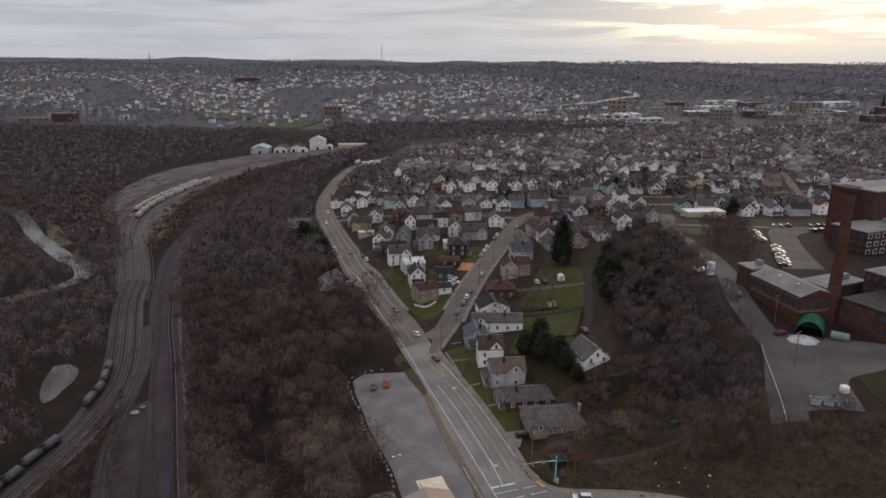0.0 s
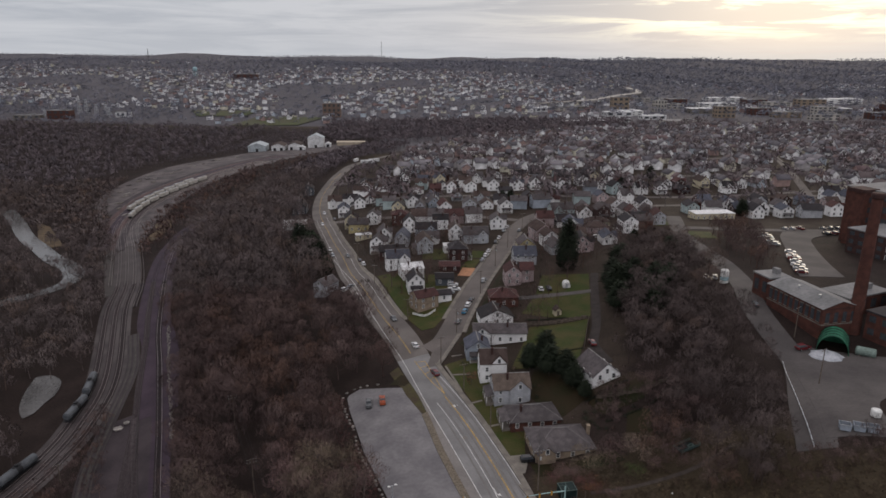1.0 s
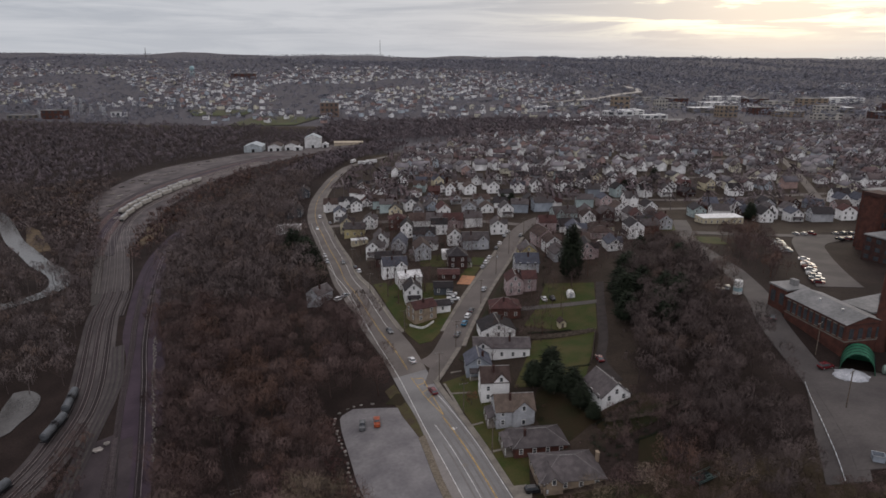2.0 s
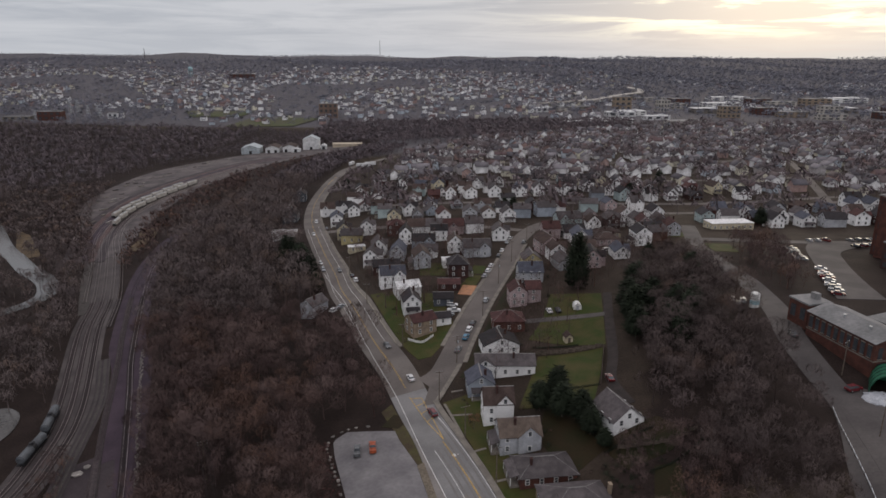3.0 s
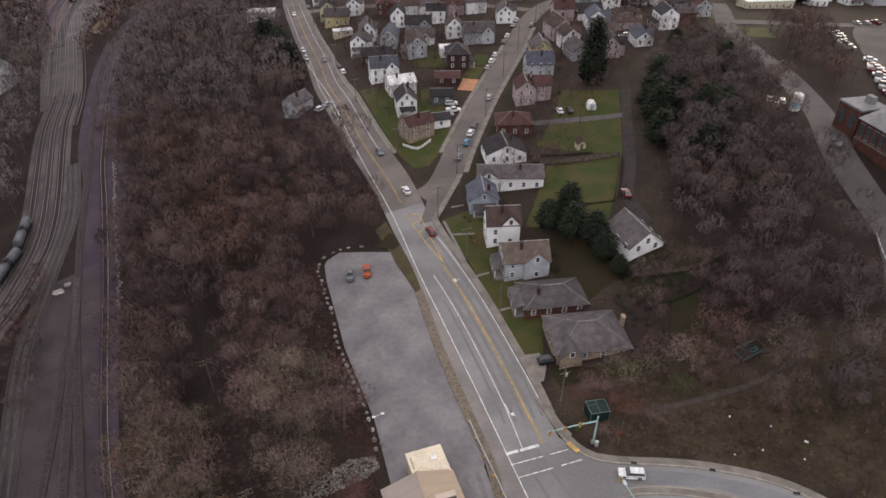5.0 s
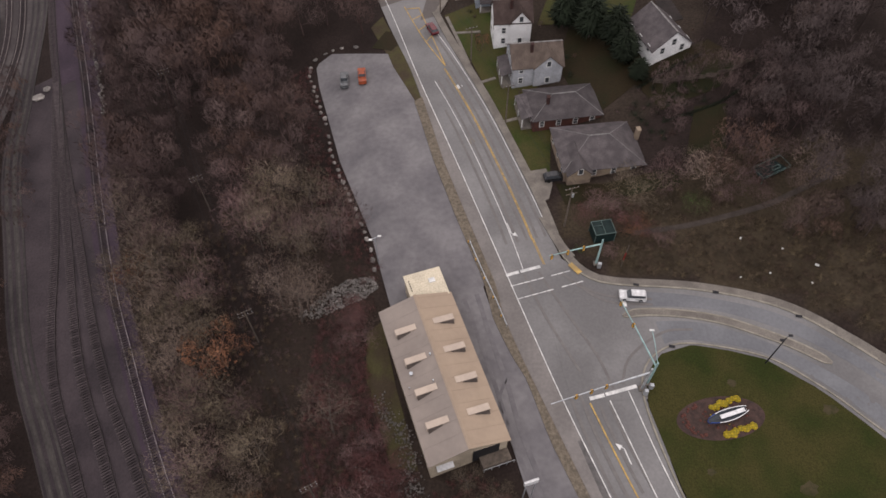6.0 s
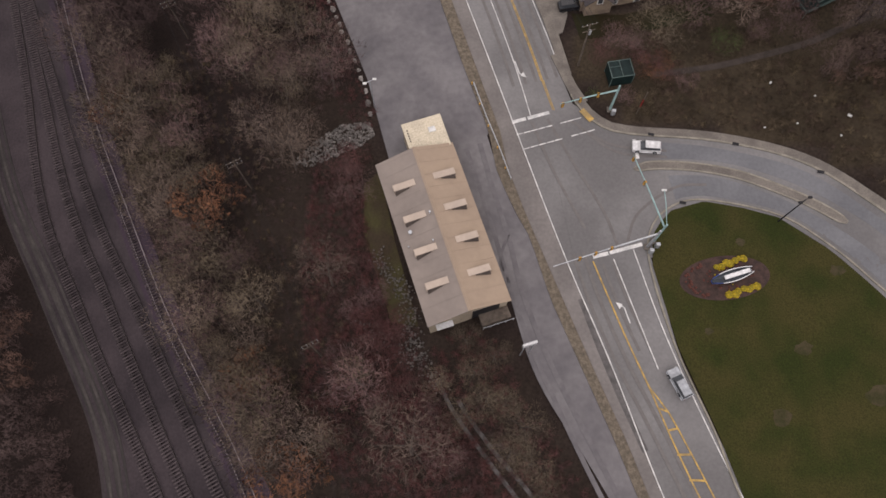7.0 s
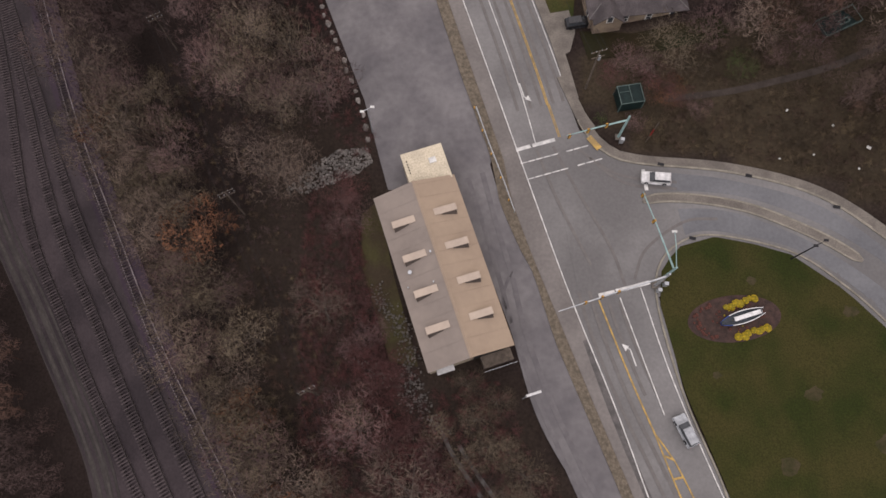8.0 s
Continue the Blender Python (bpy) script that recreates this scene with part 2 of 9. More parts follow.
WALLS = {
    "white": material("white_siding", (0.72, 0.72, 0.715), (0.6, 0.6, 0.6), scale=0.4, fine=5, vary=0.12),
    "grey": material("grey_siding", (0.33, 0.34, 0.36), scale=0.4, fine=5, vary=0.15),
    "blue": material("blue_grey_siding", (0.25, 0.28, 0.32), scale=0.4, fine=5, vary=0.15),
    "cream": material("cream_siding", (0.48, 0.43, 0.31), scale=0.4, fine=5, vary=0.12),
    "mauve": material("mauve_siding", (0.36, 0.285, 0.285), scale=0.4, fine=5, vary=0.1),
    "teal": material("pale_teal_siding", (0.34, 0.41, 0.41), scale=0.4, fine=5, vary=0.1),
    "brick": BRICK, "darkbrick": BRICK_DARK, "tan": BRICK_TAN,
    "dark": material("dark_slate_siding", (0.068, 0.076, 0.088), scale=0.4, fine=5, vary=0.15),
    "yellow": material("yellow_siding", (0.43, 0.37, 0.2), scale=0.4, fine=5, vary=0.1),
}
ROOFS = {
    "grey": material("grey_shingles", (0.074, 0.0645, 0.0655), (0.049, 0.0428, 0.044), scale=0.5, fine=5, bump=0.4, vary=0.25),
    "dark": material("charcoal_shingles", (0.02771, 0.02475, 0.02694), (0.01924, 0.01697, 0.0182), scale=0.5, fine=5, bump=0.4, vary=0.3),
    "brown": material("brown_shingles", (0.05926, 0.04172, 0.0364), (0.03848, 0.02617, 0.0233), scale=0.5, fine=5, bump=0.4, vary=0.25),
    "red": material("dark_red_shingles", (0.05926, 0.02687, 0.02475), (0.03848, 0.01839, 0.0182), scale=0.5, fine=5, bump=0.4, vary=0.2),
    "tan": material("tan_shingles", (0.1023, 0.07922, 0.06552), (0.07157, 0.05445, 0.04514), scale=0.5, fine=5, bump=0.4, vary=0.2),
    "blue": material("slate_blue_shingles", (0.06234, 0.06577, 0.08372), (0.0431, 0.04597, 0.05897), scale=0.5, fine=5, bump=0.4, vary=0.2),
    "white": material("white_membrane", (0.62, 0.62, 0.62), scale=0.5, fine=4),
}
WATER = material("creek_water", (0.055, 0.052, 0.05), rough=0.22, spec=0.35, scale=0.1, fine=1.0, bump=0.1)
FAR_WALL = material("distant_house_walls", (0.5, 0.5, 0.5), tint=((0.82, 0.82, 0.82), (0.36, 0.34, 0.34), (0.74, 0.74, 0.75), (0.42, 0.47, 0.52), (0.62, 0.59, 0.48), (0.82, 0.82, 0.82), (0.80, 0.80, 0.80), (0.78, 0.78, 0.78), (0.34, 0.24, 0.22)), scale=0.2, fine=1.5, bump=0)
# roof colours lifted towards bluish grey, with the haze painted in
FAR_ROOF = material("distant_roofs", (0.099, 0.09, 0.0945), tint=((0.086, 0.080, 0.090), (0.130, 0.120, 0.131), (0.098, 0.078, 0.078), (0.064, 0.059, 0.066), (0.180, 0.166, 0.178), (0.108, 0.074, 0.075)), scale=0.2, fine=1.5, bump=0)


# ---- terrain ----
GROUND = (
    [(8, 112, 0), (0, 160, 0.2), (-16, 217, 1.2), (30, 78, 0), (45, 90, 0.3), (36, 40, 0), (75, 90, 2), (-20, 150, -0.3), (-2, 95, -1), (-36, 100, -10), (-22, 72, -7), (0, 50, -3)]
    + [(-70, 90, -23), (-92, 128, -24), (-118, 184, -23), (-138, 210, -22), (-282, 509, -32), (-45, 20, -22), (-200, 200, -27), (-270, 390, -31), (-47, 222, -3), (-34, 276, 5), (-10, 348, 7), (2, 279, 5)]
    + [(34, 248, 7.6), (37, 226, 6), (46, 160, 9), (94, 213, 22.5), (110, 168, 19.5), (104, 192, 22), (90, 372, 10), (132, 360, 13), (174, 409, 7), (265, 614, 10), (265, 438, 11), (24, 146, 0.6), (94, 127, 20), (60, 122, 5)]
    + [(-80, 300, -9), (-45, 420, 5), (-120, 640, -5), (-230, 981, -22), (0, 700, 6), (300, 900, 2), (-800, 900, -20), (800, 900, 0), (-500, 1250, -8), (200, 1250, 2), (800, 1500, 0), (-600, 1800, 36), (200, 1900, 34), (1200, 2300, 5)]
    + [(-1500, 2000, 50), (-600, 3000, 75), (600, 3000, 66), (1800, 3200, 35), (-3100, 4500, 118), (-500, 4500, 108), (1200, 4500, 97), (2600, 4500, 95), (-1500, 0, -20), (1500, 0, 20), (0, -400, -5), (0, 6000, 105)]
    + [(-14, 124, -0.5), (-13, 112, -1.0), (-45, 330, 2.5), (-80, 370, -1)]
)
GP = np.array(GROUND, float)
GN = len(GP)


def kern(d):
    return np.sqrt(d * d + 36.0)


GA = np.zeros((GN + 3, GN + 3))
GA[:GN, :GN] = kern(np.hypot(GP[:, None, 0] - GP[None, :, 0], GP[:, None, 1] - GP[None, :, 1]))
GA[:GN, GN], GA[:GN, GN + 1:] = 1, GP[:, :2]
GA[GN:, :GN] = GA[:GN, GN:].T
GW = np.linalg.solve(GA, np.r_[GP[:, 2], 0, 0, 0])


def terr(x, y):
    r = np.hypot(x[..., None] - GP[:, 0], y[..., None] - GP[:, 1])
    return kern(r) @ GW[:GN] + GW[GN] + GW[GN + 1] * x + GW[GN + 2] * y


def axis(lo, a, b, hi, step, grow):
    mid = list(np.arange(a, b + 0.1, step))
    for end, sign, lst in ((lo, -1, []), (hi, 1, [])):
        s, v = step, (a if sign < 0 else b)
        while (v > lo) if sign < 0 else (v < hi):
            s *= grow
            v += sign * s
            lst.append(v)
        mid = lst[::-1] + mid if sign < 0 else mid + lst
    return np.array(mid)


GX, GY = axis(-5200, -220, 200, 5200, 4.0, 1.09), axis(-1200, 30, 420, 5400, 4.0, 1.07)
XX, YY = np.meshgrid(GX, GY)
ZZ = terr(XX, YY)
# low rises and hollows of the far hills
far_k = np.clip((YY - 1300) / 1500, 0, 1)
ZZ = ZZ + far_k * (9 * np.sin(XX / 310 + 1.3) * np.cos(YY / 420) + 6 * np.sin(XX / 143 + YY / 230))
crest = np.clip((YY - 3600) / 600, 0, 1)
ZZ = ZZ + crest * (5 * np.sin(XX / 190) + 4 * np.sin(XX / 83 + 2))


def gz(x, y):
    """Height of the ground sheet at x, y (arrays or numbers)."""
    x, y = np.asarray(x, float), np.asarray(y, float)
    i = np.clip(np.searchsorted(GX, x) - 1, 0, len(GX) - 2)
    j = np.clip(np.searchsorted(GY, y) - 1, 0, len(GY) - 2)
    u, v = (x - GX[i]) / (GX[i + 1] - GX[i]), (y - GY[j]) / (GY[j + 1] - GY[j])
    a, b, c, d = ZZ[j, i], ZZ[j, i + 1], ZZ[j + 1, i + 1], ZZ[j + 1, i]
    return np.where(u >= v, a + u * (b - a) + v * (c - b), a + v * (d - a) + u * (c - d))


def inside(poly, x, y):
    p = np.array(poly, float)
    x, y = np.asarray(x, float), np.asarray(y, float)
    r = np.zeros(x.shape, bool)
    for (x0, y0), (x1, y1) in zip(p, np.roll(p, -1, 0)):
        hitx = (y0 > y) != (y1 > y)
        with np.errstate(divide="ignore", invalid="ignore"):
            r ^= hitx & (x < (x1 - x0) * (y - y0) / (y1 - y0) + x0)
    return r


# ---- mesh helpers ----
class Geo:
    """Faces gathered into one mesh; at: the pose in which they are added."""

    def __init__(self, at=None):
        self.v, self.f, self.m, self.at = [], [], [], at

    def add(self, verts, faces, mat=0):
        k = len(self.v)
        self.v += [tuple(self.at @ Vector(p)) for p in verts] if self.at else [tuple(p) for p in verts]
        self.f += [tuple(k + i for i in f) for f in faces]
        self.m += [mat] * len(faces)
        return self

    def box(self, c, s, mat=0, rz=0.0, taper=1.0):
        co, si = math.cos(rz), math.sin(rz)
        vs = []
        for z in (-1, 1):
            k = taper if z > 0 else 1.0
            for x, y in ((-1, -1), (1, -1), (1, 1), (-1, 1)):
                px, py = x * s[0] / 2 * k, y * s[1] / 2 * k
                vs.append((c[0] + px * co - py * si, c[1] + px * si + py * co, c[2] + z * s[2] / 2))
        return self.add(vs, [(3, 2, 1, 0), (4, 5, 6, 7), (0, 1, 5, 4), (1, 2, 6, 5), (2, 3, 7, 6), (3, 0, 4, 7)], mat)

    def tube(self, pts, radii, n=6, mat=0, cap=True):
        pts = [Vector(p) for p in pts]
        vs, fs = [], []
        for i, p in enumerate(pts):
            d = (pts[min(i + 1, len(pts) - 1)] - pts[max(i - 1, 0)]).normalized()
            a = d.orthogonal().normalized()
            b = d.cross(a)
            r = radii[i] if isinstance(radii, (list, tuple)) else radii
            vs += [p + (a * math.cos(k * math.tau / n) + b * math.sin(k * math.tau / n)) * r for k in range(n)]
        for i in range(len(pts) - 1):
            fs += [(i * n + k, i * n + (k + 1) % n, (i + 1) * n + (k + 1) % n, (i + 1) * n + k) for k in range(n)]
        if cap:
            fs += [tuple(range(n))[::-1], tuple(range((len(pts) - 1) * n, len(pts) * n))]
        return self.add(vs, fs, mat)

    def lathe(self, c, prof, n=12, mat=0):
        vs = [(c[0] + r * math.cos(k * math.tau / n), c[1] + r * math.sin(k * math.tau / n), c[2] + z) for r, z in prof for k in range(n)]
        fs = [(i * n + k, i * n + (k + 1) % n, (i + 1) * n + (k + 1) % n, (i + 1) * n + k) for i in range(len(prof) - 1) for k in range(n)]
        fs += [tuple(range(n))[::-1], tuple(range((len(prof) - 1) * n, len(prof) * n))]
        return self.add(vs, fs, mat)

    def extrude(self, prof, y0, y1, mat=0):
        """A profile in x, z drawn out along y."""
        n = len(prof)
        vs = [(x, y0, z) for x, z in prof] + [(x, y1, z) for x, z in prof]
        return self.add(vs, [tuple(range(n)), tuple(range(2 * n - 1, n - 1, -1))] + [((k + 1) % n, k, n + k, n + (k + 1) % n) for k in range(n)], mat)

    def mesh(self, name, mats):
        me = bpy.data.meshes.new(name)
        me.from_pydata(self.v, [], self.f)
        for m in mats if isinstance(mats, (list, tuple)) else [mats]:
            me.materials.append(m)
        if any(self.m):
            me.polygons.foreach_set("material_index", self.m)
        me.update()
        return me


def part(name, geo, mats, parent=None, label="", at=None):
    me = geo if isinstance(geo, bpy.types.Mesh) else geo.mesh(name, mats)
    ob = new(name, me)
    if parent:
        ob.parent = parent
    if at:
        ob.matrix_basis = at
    return tagged(ob, label)


def thing(name, at, label, category, group="", kind=""):
    ob = new(name)
    ob.matrix_basis = at
    return tagged(ob, label, category, group, kind)


def bulk(name, verts, tris, mat, label, category, tint=None, kind="stuff", facing=None):
    me = bpy.data.meshes.new(name)
    me.vertices.add(len(verts))
    me.vertices.foreach_set("co", np.ascontiguousarray(verts, np.float32).ravel())
    me.loops.add(len(tris) * 3)
    me.loops.foreach_set("vertex_index", np.ascontiguousarray(tris, np.int32).ravel())
    me.polygons.add(len(tris))
    me.polygons.foreach_set("loop_start", np.arange(0, len(tris) * 3, 3, dtype=np.int32))
    if tint is not None:
        me.attributes.new("tint", "FLOAT", "POINT").data.foreach_set("value", np.ascontiguousarray(tint, np.float32))
    me.materials.append(mat)
    me.update(calc_edges=True)
    if facing is not None:
        me.attributes.new("custom_normal", "FLOAT_VECTOR", "POINT").data.foreach_set("vector", np.ascontiguousarray(facing, np.float32).ravel())
    ob = new(name, me)
    return tagged(ob, label, category, "", kind)


def curve(pts, step=3.0):
    """A smooth line through points of any width, resampled about every step metres along its first two coordinates."""
    p = np.array(pts, float)
    q = np.vstack([2 * p[0] - p[1], p, 2 * p[-1] - p[-2]])
    out = []
    for i in range(1, len(q) - 2):
        n = max(1, int(np.hypot(*(q[i + 1] - q[i])[:2]) / step))
        for k in range(n):
            t = k / n
            out.append(0.5 * (2 * q[i] + (q[i + 1] - q[i - 1]) * t + (2 * q[i - 1] - 5 * q[i] + 4 * q[i + 1] - q[i + 2]) * t * t + (3 * q[i] - q[i - 1] - 3 * q[i + 1] + q[i + 2]) * t ** 3))
    out.append(p[-1])
    return np.array(out)


def normals(c):
    d = np.gradient(c[:, :2], axis=0)
    d /= np.linalg.norm(d, axis=1)[:, None]
    return np.stack([-d[:, 1], d[:, 0]], 1)


def even(line, n):
    line = np.array(line, float)[:, :2]
    s = np.r_[0, np.cumsum(np.hypot(*np.diff(line, axis=0).T))]
    k = np.linspace(0, s[-1], n)
    return np.stack([np.interp(k, s, line[:, 0]), np.interp(k, s, line[:, 1])], 1)


def sheet(name, left, right, dz, mat, label, category, across=6, skirt=0.35, kind="structure", parent=None, stations=None):
    """A slab draped on the ground between two lines, with side faces."""
    n = stations or max(len(left), len(right))
    a, b = even(left, n), even(right, n)
    w = np.linspace(0, 1, across + 1)
    P = a[:, None] * (1 - w)[None, :, None] + b[:, None] * w[None, :, None]
    z = gz(P[..., 0], P[..., 1]) + dz
    top = np.concatenate([P, z[..., None]], 2)
    m = across + 1
    vs = list(map(tuple, top.reshape(-1, 3)))
    fs = [(i * m + j, i * m + j + 1, (i + 1) * m + j + 1, (i + 1) * m + j) for i in range(n - 1) for j in range(across)]
    rim = [i * m for i in range(n)] + [(n - 1) * m + j for j in range(1, m)] + [i * m + across for i in range(n - 2, -1, -1)] + [j for j in range(across - 1, 0, -1)]
    k = len(vs)
    vs += [(vs[i][0], vs[i][1], vs[i][2] - skirt) for i in rim]
    fs += [(rim[q], rim[(q + 1) % len(rim)], k + (q + 1) % len(rim), k + q) for q in range(len(rim))]
    g = Geo()
    g.add(vs, fs)
    ob = part(name, g, mat, parent)
    return ob if parent else tagged(ob, label, category, "", kind)


def band(name, pts, width, dz, mat, label="", category="", across=2, kind="structure", parent=None, step=3.0, skirt=0.35, shift=0.0):
    """A slab of even width along a line."""
    c = curve(pts, step)
    nr = normals(c)
    l, r = c[:, :2] + nr * (width / 2 + shift), c[:, :2] - nr * (width / 2 - shift)
    return sheet(name, l, r, dz, mat, label, category, across, skirt, kind, parent, len(c))


# the one ground sheet
nx, ny = len(GX), len(GY)
idx = np.arange(nx * ny).reshape(ny, nx)
ga, gb, gc, gd = idx[:-1, :-1].ravel(), idx[:-1, 1:].ravel(), idx[1:, 1:].ravel(), idx[1:, :-1].ravel()
ground_tris = np.concatenate([np.stack([ga, gb, gc], 1), np.stack([ga, gc, gd], 1)])
TOWN = [(-30, 222), (-60, 290), (-105, 430), (-112, 600), (-60, 760), (40, 1000), (500, 1100), (900, 1000), (900, 500), (300, 400), (150, 320), (105, 300), (70, 270), (60, 215), (50, 160), (20, 135), (0, 172)]
zone_haze = inside(TOWN, XX, YY) * 0.4 + inside([(20, 122), (30, 112), (57, 107), (67, 100), (90, 78), (130, 85), (125, 120), (84, 120), (90, 135), (60, 140), (48, 138), (24, 136), (17, 126)], XX, YY) * 0.6
zone_haze = np.maximum(zone_haze, inside([(-26, 32), (-36, 60), (-40, 90), (-30, 128), (-13, 112), (-9, 100), (-3, 80), (6, 79), (13, 70), (22, 56), (33, 38)], XX, YY) * 0.25)
# far town ground pales with distance, haze put into its colour
zone_haze = np.where((YY > 560) & ((XX > -130) | (YY > 1150)), np.maximum(zone_haze, np.clip((YY - 560) / 240, 0, 1) * 0.8), zone_haze)
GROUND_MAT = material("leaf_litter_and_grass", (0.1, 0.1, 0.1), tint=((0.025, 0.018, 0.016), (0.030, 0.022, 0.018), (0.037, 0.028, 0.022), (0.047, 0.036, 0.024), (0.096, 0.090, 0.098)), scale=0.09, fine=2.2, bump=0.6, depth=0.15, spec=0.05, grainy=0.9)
bulk("ground", np.stack([XX, YY, ZZ], 2).reshape(-1, 3), ground_tris, GROUND_MAT, "brown leaf-littered valley ground with patches of grass", "ground", zone_haze.ravel(), "structure")
# ---- roads, lots, lawns ----
def south(line):
    """The same railway line carried on southwards."""
    x, y = line[0]
    return [(x + 112, y - 178), (x + 62, y - 98), (x + 24, y - 38)] + line


# main road: x, y of the yellow line, pavement to its left and right
MAIN = (
    [(150, -174, 8, 5.8), (114, -102, 8, 5.8), (78, -30, 8, 5.8), (52, 22, 8, 5.8), (44, 38, 8, 5.8), (36.4, 54.3, 7.9, 5.4), (29.6, 68.7, 7.9, 6.2), (26.9, 74.3, 7.9, 7.0), (21.9, 87.8, 8.2, 8.8), (15.4, 114.6, 8.6, 3.9), (10.2, 132.1, 10.4, 4.0)]
    + [(2.0, 154.8, 9.6, 4.0), (-6, 173, 7.2, 4.3), (-12.7, 187.3, 6.0, 5.2), (-22.5, 213, 5.6, 6.4), (-34.5, 240, 5.6, 6.4), (-52.5, 286, 5.6, 6.0), (-65, 325, 5.6, 5.6)]
    + [(-81, 368.5, 5.6, 5.4), (-102, 437, 5.5, 5.4), (-115.6, 506, 5.5, 5.4), (-121, 573, 5.5, 5.4), (-121, 620, 5.5, 5.4), (-114, 677, 5.5, 5.5), (-79, 740, 5, 5)]
)
main_c = curve(MAIN, 3.0)
main_n = normals(main_c)
main_l, main_r = main_c[:, :2] + main_n * main_c[:, 2:3], main_c[:, :2] - main_n * main_c[:, 3:4]
VERGE = [(43.5, 20), (31.5, 46), (25.6, 61.5), (21.2, 71.6), (16.7, 82.4), (13.1, 91.0), (10.8, 96.6), (8.0, 104.0), (6.7, 110.5), (1.3, 125.6), (-4.0, 140.9), (-9.5, 160.5)]
shoulder = np.interp(main_l[:, 1], [q[1] for q in VERGE], [q[0] for q in VERGE])
main_l[:, 0] = np.where((main_l[:, 1] > 20) & (main_l[:, 1] < 160), np.minimum(main_l[:, 0], shoulder), main_l[:, 0])
cut = int(np.argmax(main_c[:, 1] > 196))
ROAD_BROWN = material("old_brown_asphalt", (0.126, 0.112, 0.103), (0.092, 0.081, 0.075), scale=0.09, fine=1.8, bump=0.03, grainy=0.25)
sheet("road", main_l[:cut + 1], main_r[:cut + 1], 0.10, ASPHALT, "grey worn asphalt main road with lane markings", "road", 6, stations=cut + 1)
sheet("road", main_l[cut:], main_r[cut:], 0.10, ROAD_BROWN, "older brownish asphalt of the main road past the fork", "road", 6, stations=len(main_c) - cut)
CURVE_OUT = [(18.6, 118.3), (20.2, 115.4), (23.3, 112.4), (28.1, 111.0), (42.1, 109.9), (54.6, 106.4), (64.5, 99.5), (75, 90), (84, 78), (92, 62), (112, 20), (150, -60)]
out_c = curve(CURVE_OUT, 2)
# junction apron and the curved side road
apron_l = [(12.5, 121), (20.2, 115.6), (23.3, 112.4), (28.1, 111.0), (32, 110.6)]
apron_r = [(18.5, 90), (24, 89), (31.2, 89.6), (32.2, 93.8), (34.4, 96.4)]
sheet("road", even(apron_l, 24), even(apron_r, 24), 0.125, ASPHALT, "asphalt junction apron joining the curved side road", "road", 10, stations=24)
sheet("road", curve([(31.5, 110.8), (42.1, 109.9), (54.6, 106.4), (64.5, 99.5), (75, 90), (84, 78), (92, 62), (112, 20), (150, -60)], 2), curve([(33.8, 96.0), (39.2, 98.4), (50.2, 96.2), (57.9, 91.1), (62.9, 86.3), (71.1, 77.3), (79, 61.5), (97, 21), (137, -67)], 2), 0.115, ASPHALT, "curved asphalt side road round the lawn", "road", 8)
# street to the right of the triangle
STREET = [(-12, 203, 4, 7), (-6.5, 209, 4.2, 5.6), (-1.0, 231, 4.3, 4.3), (8.8, 272, 4.2, 4.2), (20.0, 311, 4.2, 4.2), (30.0, 352, 4.4, 4.2), (44, 384, 4.2, 4.2), (66, 400, 4, 4), (100, 415, 4, 4)]
st_c = curve(STREET, 3)
st_n = normals(st_c)
sheet("road", st_c[:, :2] + st_n * st_c[:, 2:3], st_c[:, :2] - st_n * st_c[:, 3:4], 0.115, ASPHALT_OLD, "grey residential street lined with parked cars", "road", 5, stations=len(st_c))
sheet("road", [(-11.5, 189), (-10.5, 197), (-9.5, 207)], [(-7.3, 190.2), (-4.9, 197.0), (-1.6, 208.5)], 0.112, ROAD_BROWN, "asphalt mouth of the residential street", "road", 4, stations=12)
# further streets of the town
for pts in (
    [(-85, 400), (-40, 392), (10, 382), (32, 372)], [(-108, 480), (-50, 462), (20, 455), (120, 452), (260, 470)],
    [(-118, 560), (-40, 545), (60, 535), (200, 540), (340, 560)], [(100, 415), (200, 440), (320, 470)], [(0, 640), (120, 630), (300, 650)], [(240, 440), (280, 560), (330, 720)],
):
    band("road", pts, 6.0, 0.13, ASPHALT_OLD, "narrow grey street between houses", "road", 3, step=5)
# factory road on the hill, yard and car park
FAC_ROAD = [(84, 122), (88, 136), (93.5, 150), (97, 162), (97.8, 176), (98.8, 195), (102.4, 213), (106, 231), (110, 256), (110.8, 276), (112, 297), (114, 325), (119, 346), (127, 380)]
band("road", FAC_ROAD, 8.4, 0.13, ASPHALT_LANE, "grey lane climbing past the brick factory", "road", 3)
sheet("pavement", curve([(86.5, 124), (90, 140), (94, 158), (99, 172)], 2), curve([(101, 120.5), (104, 134), (120, 143), (129, 158)], 2), 0.16, ASPHALT_LANE, "cracked asphalt factory yard", "yard", 8)
sheet("pavement", curve([(130, 230), (136, 247), (147, 277), (160, 312), (170, 330)], 3), curve([(147, 230), (153, 253), (164, 286), (176, 310), (205, 328)], 3), 0.16, ASPHALT_LANE, "asphalt factory car park on the hill", "car park", 8)
band("road", [(120, 338), (140, 334), (165, 331), (215, 333), (260, 345)], 8, 0.19, ASPHALT_LANE, "grey street above the factory car park", "road", 3)
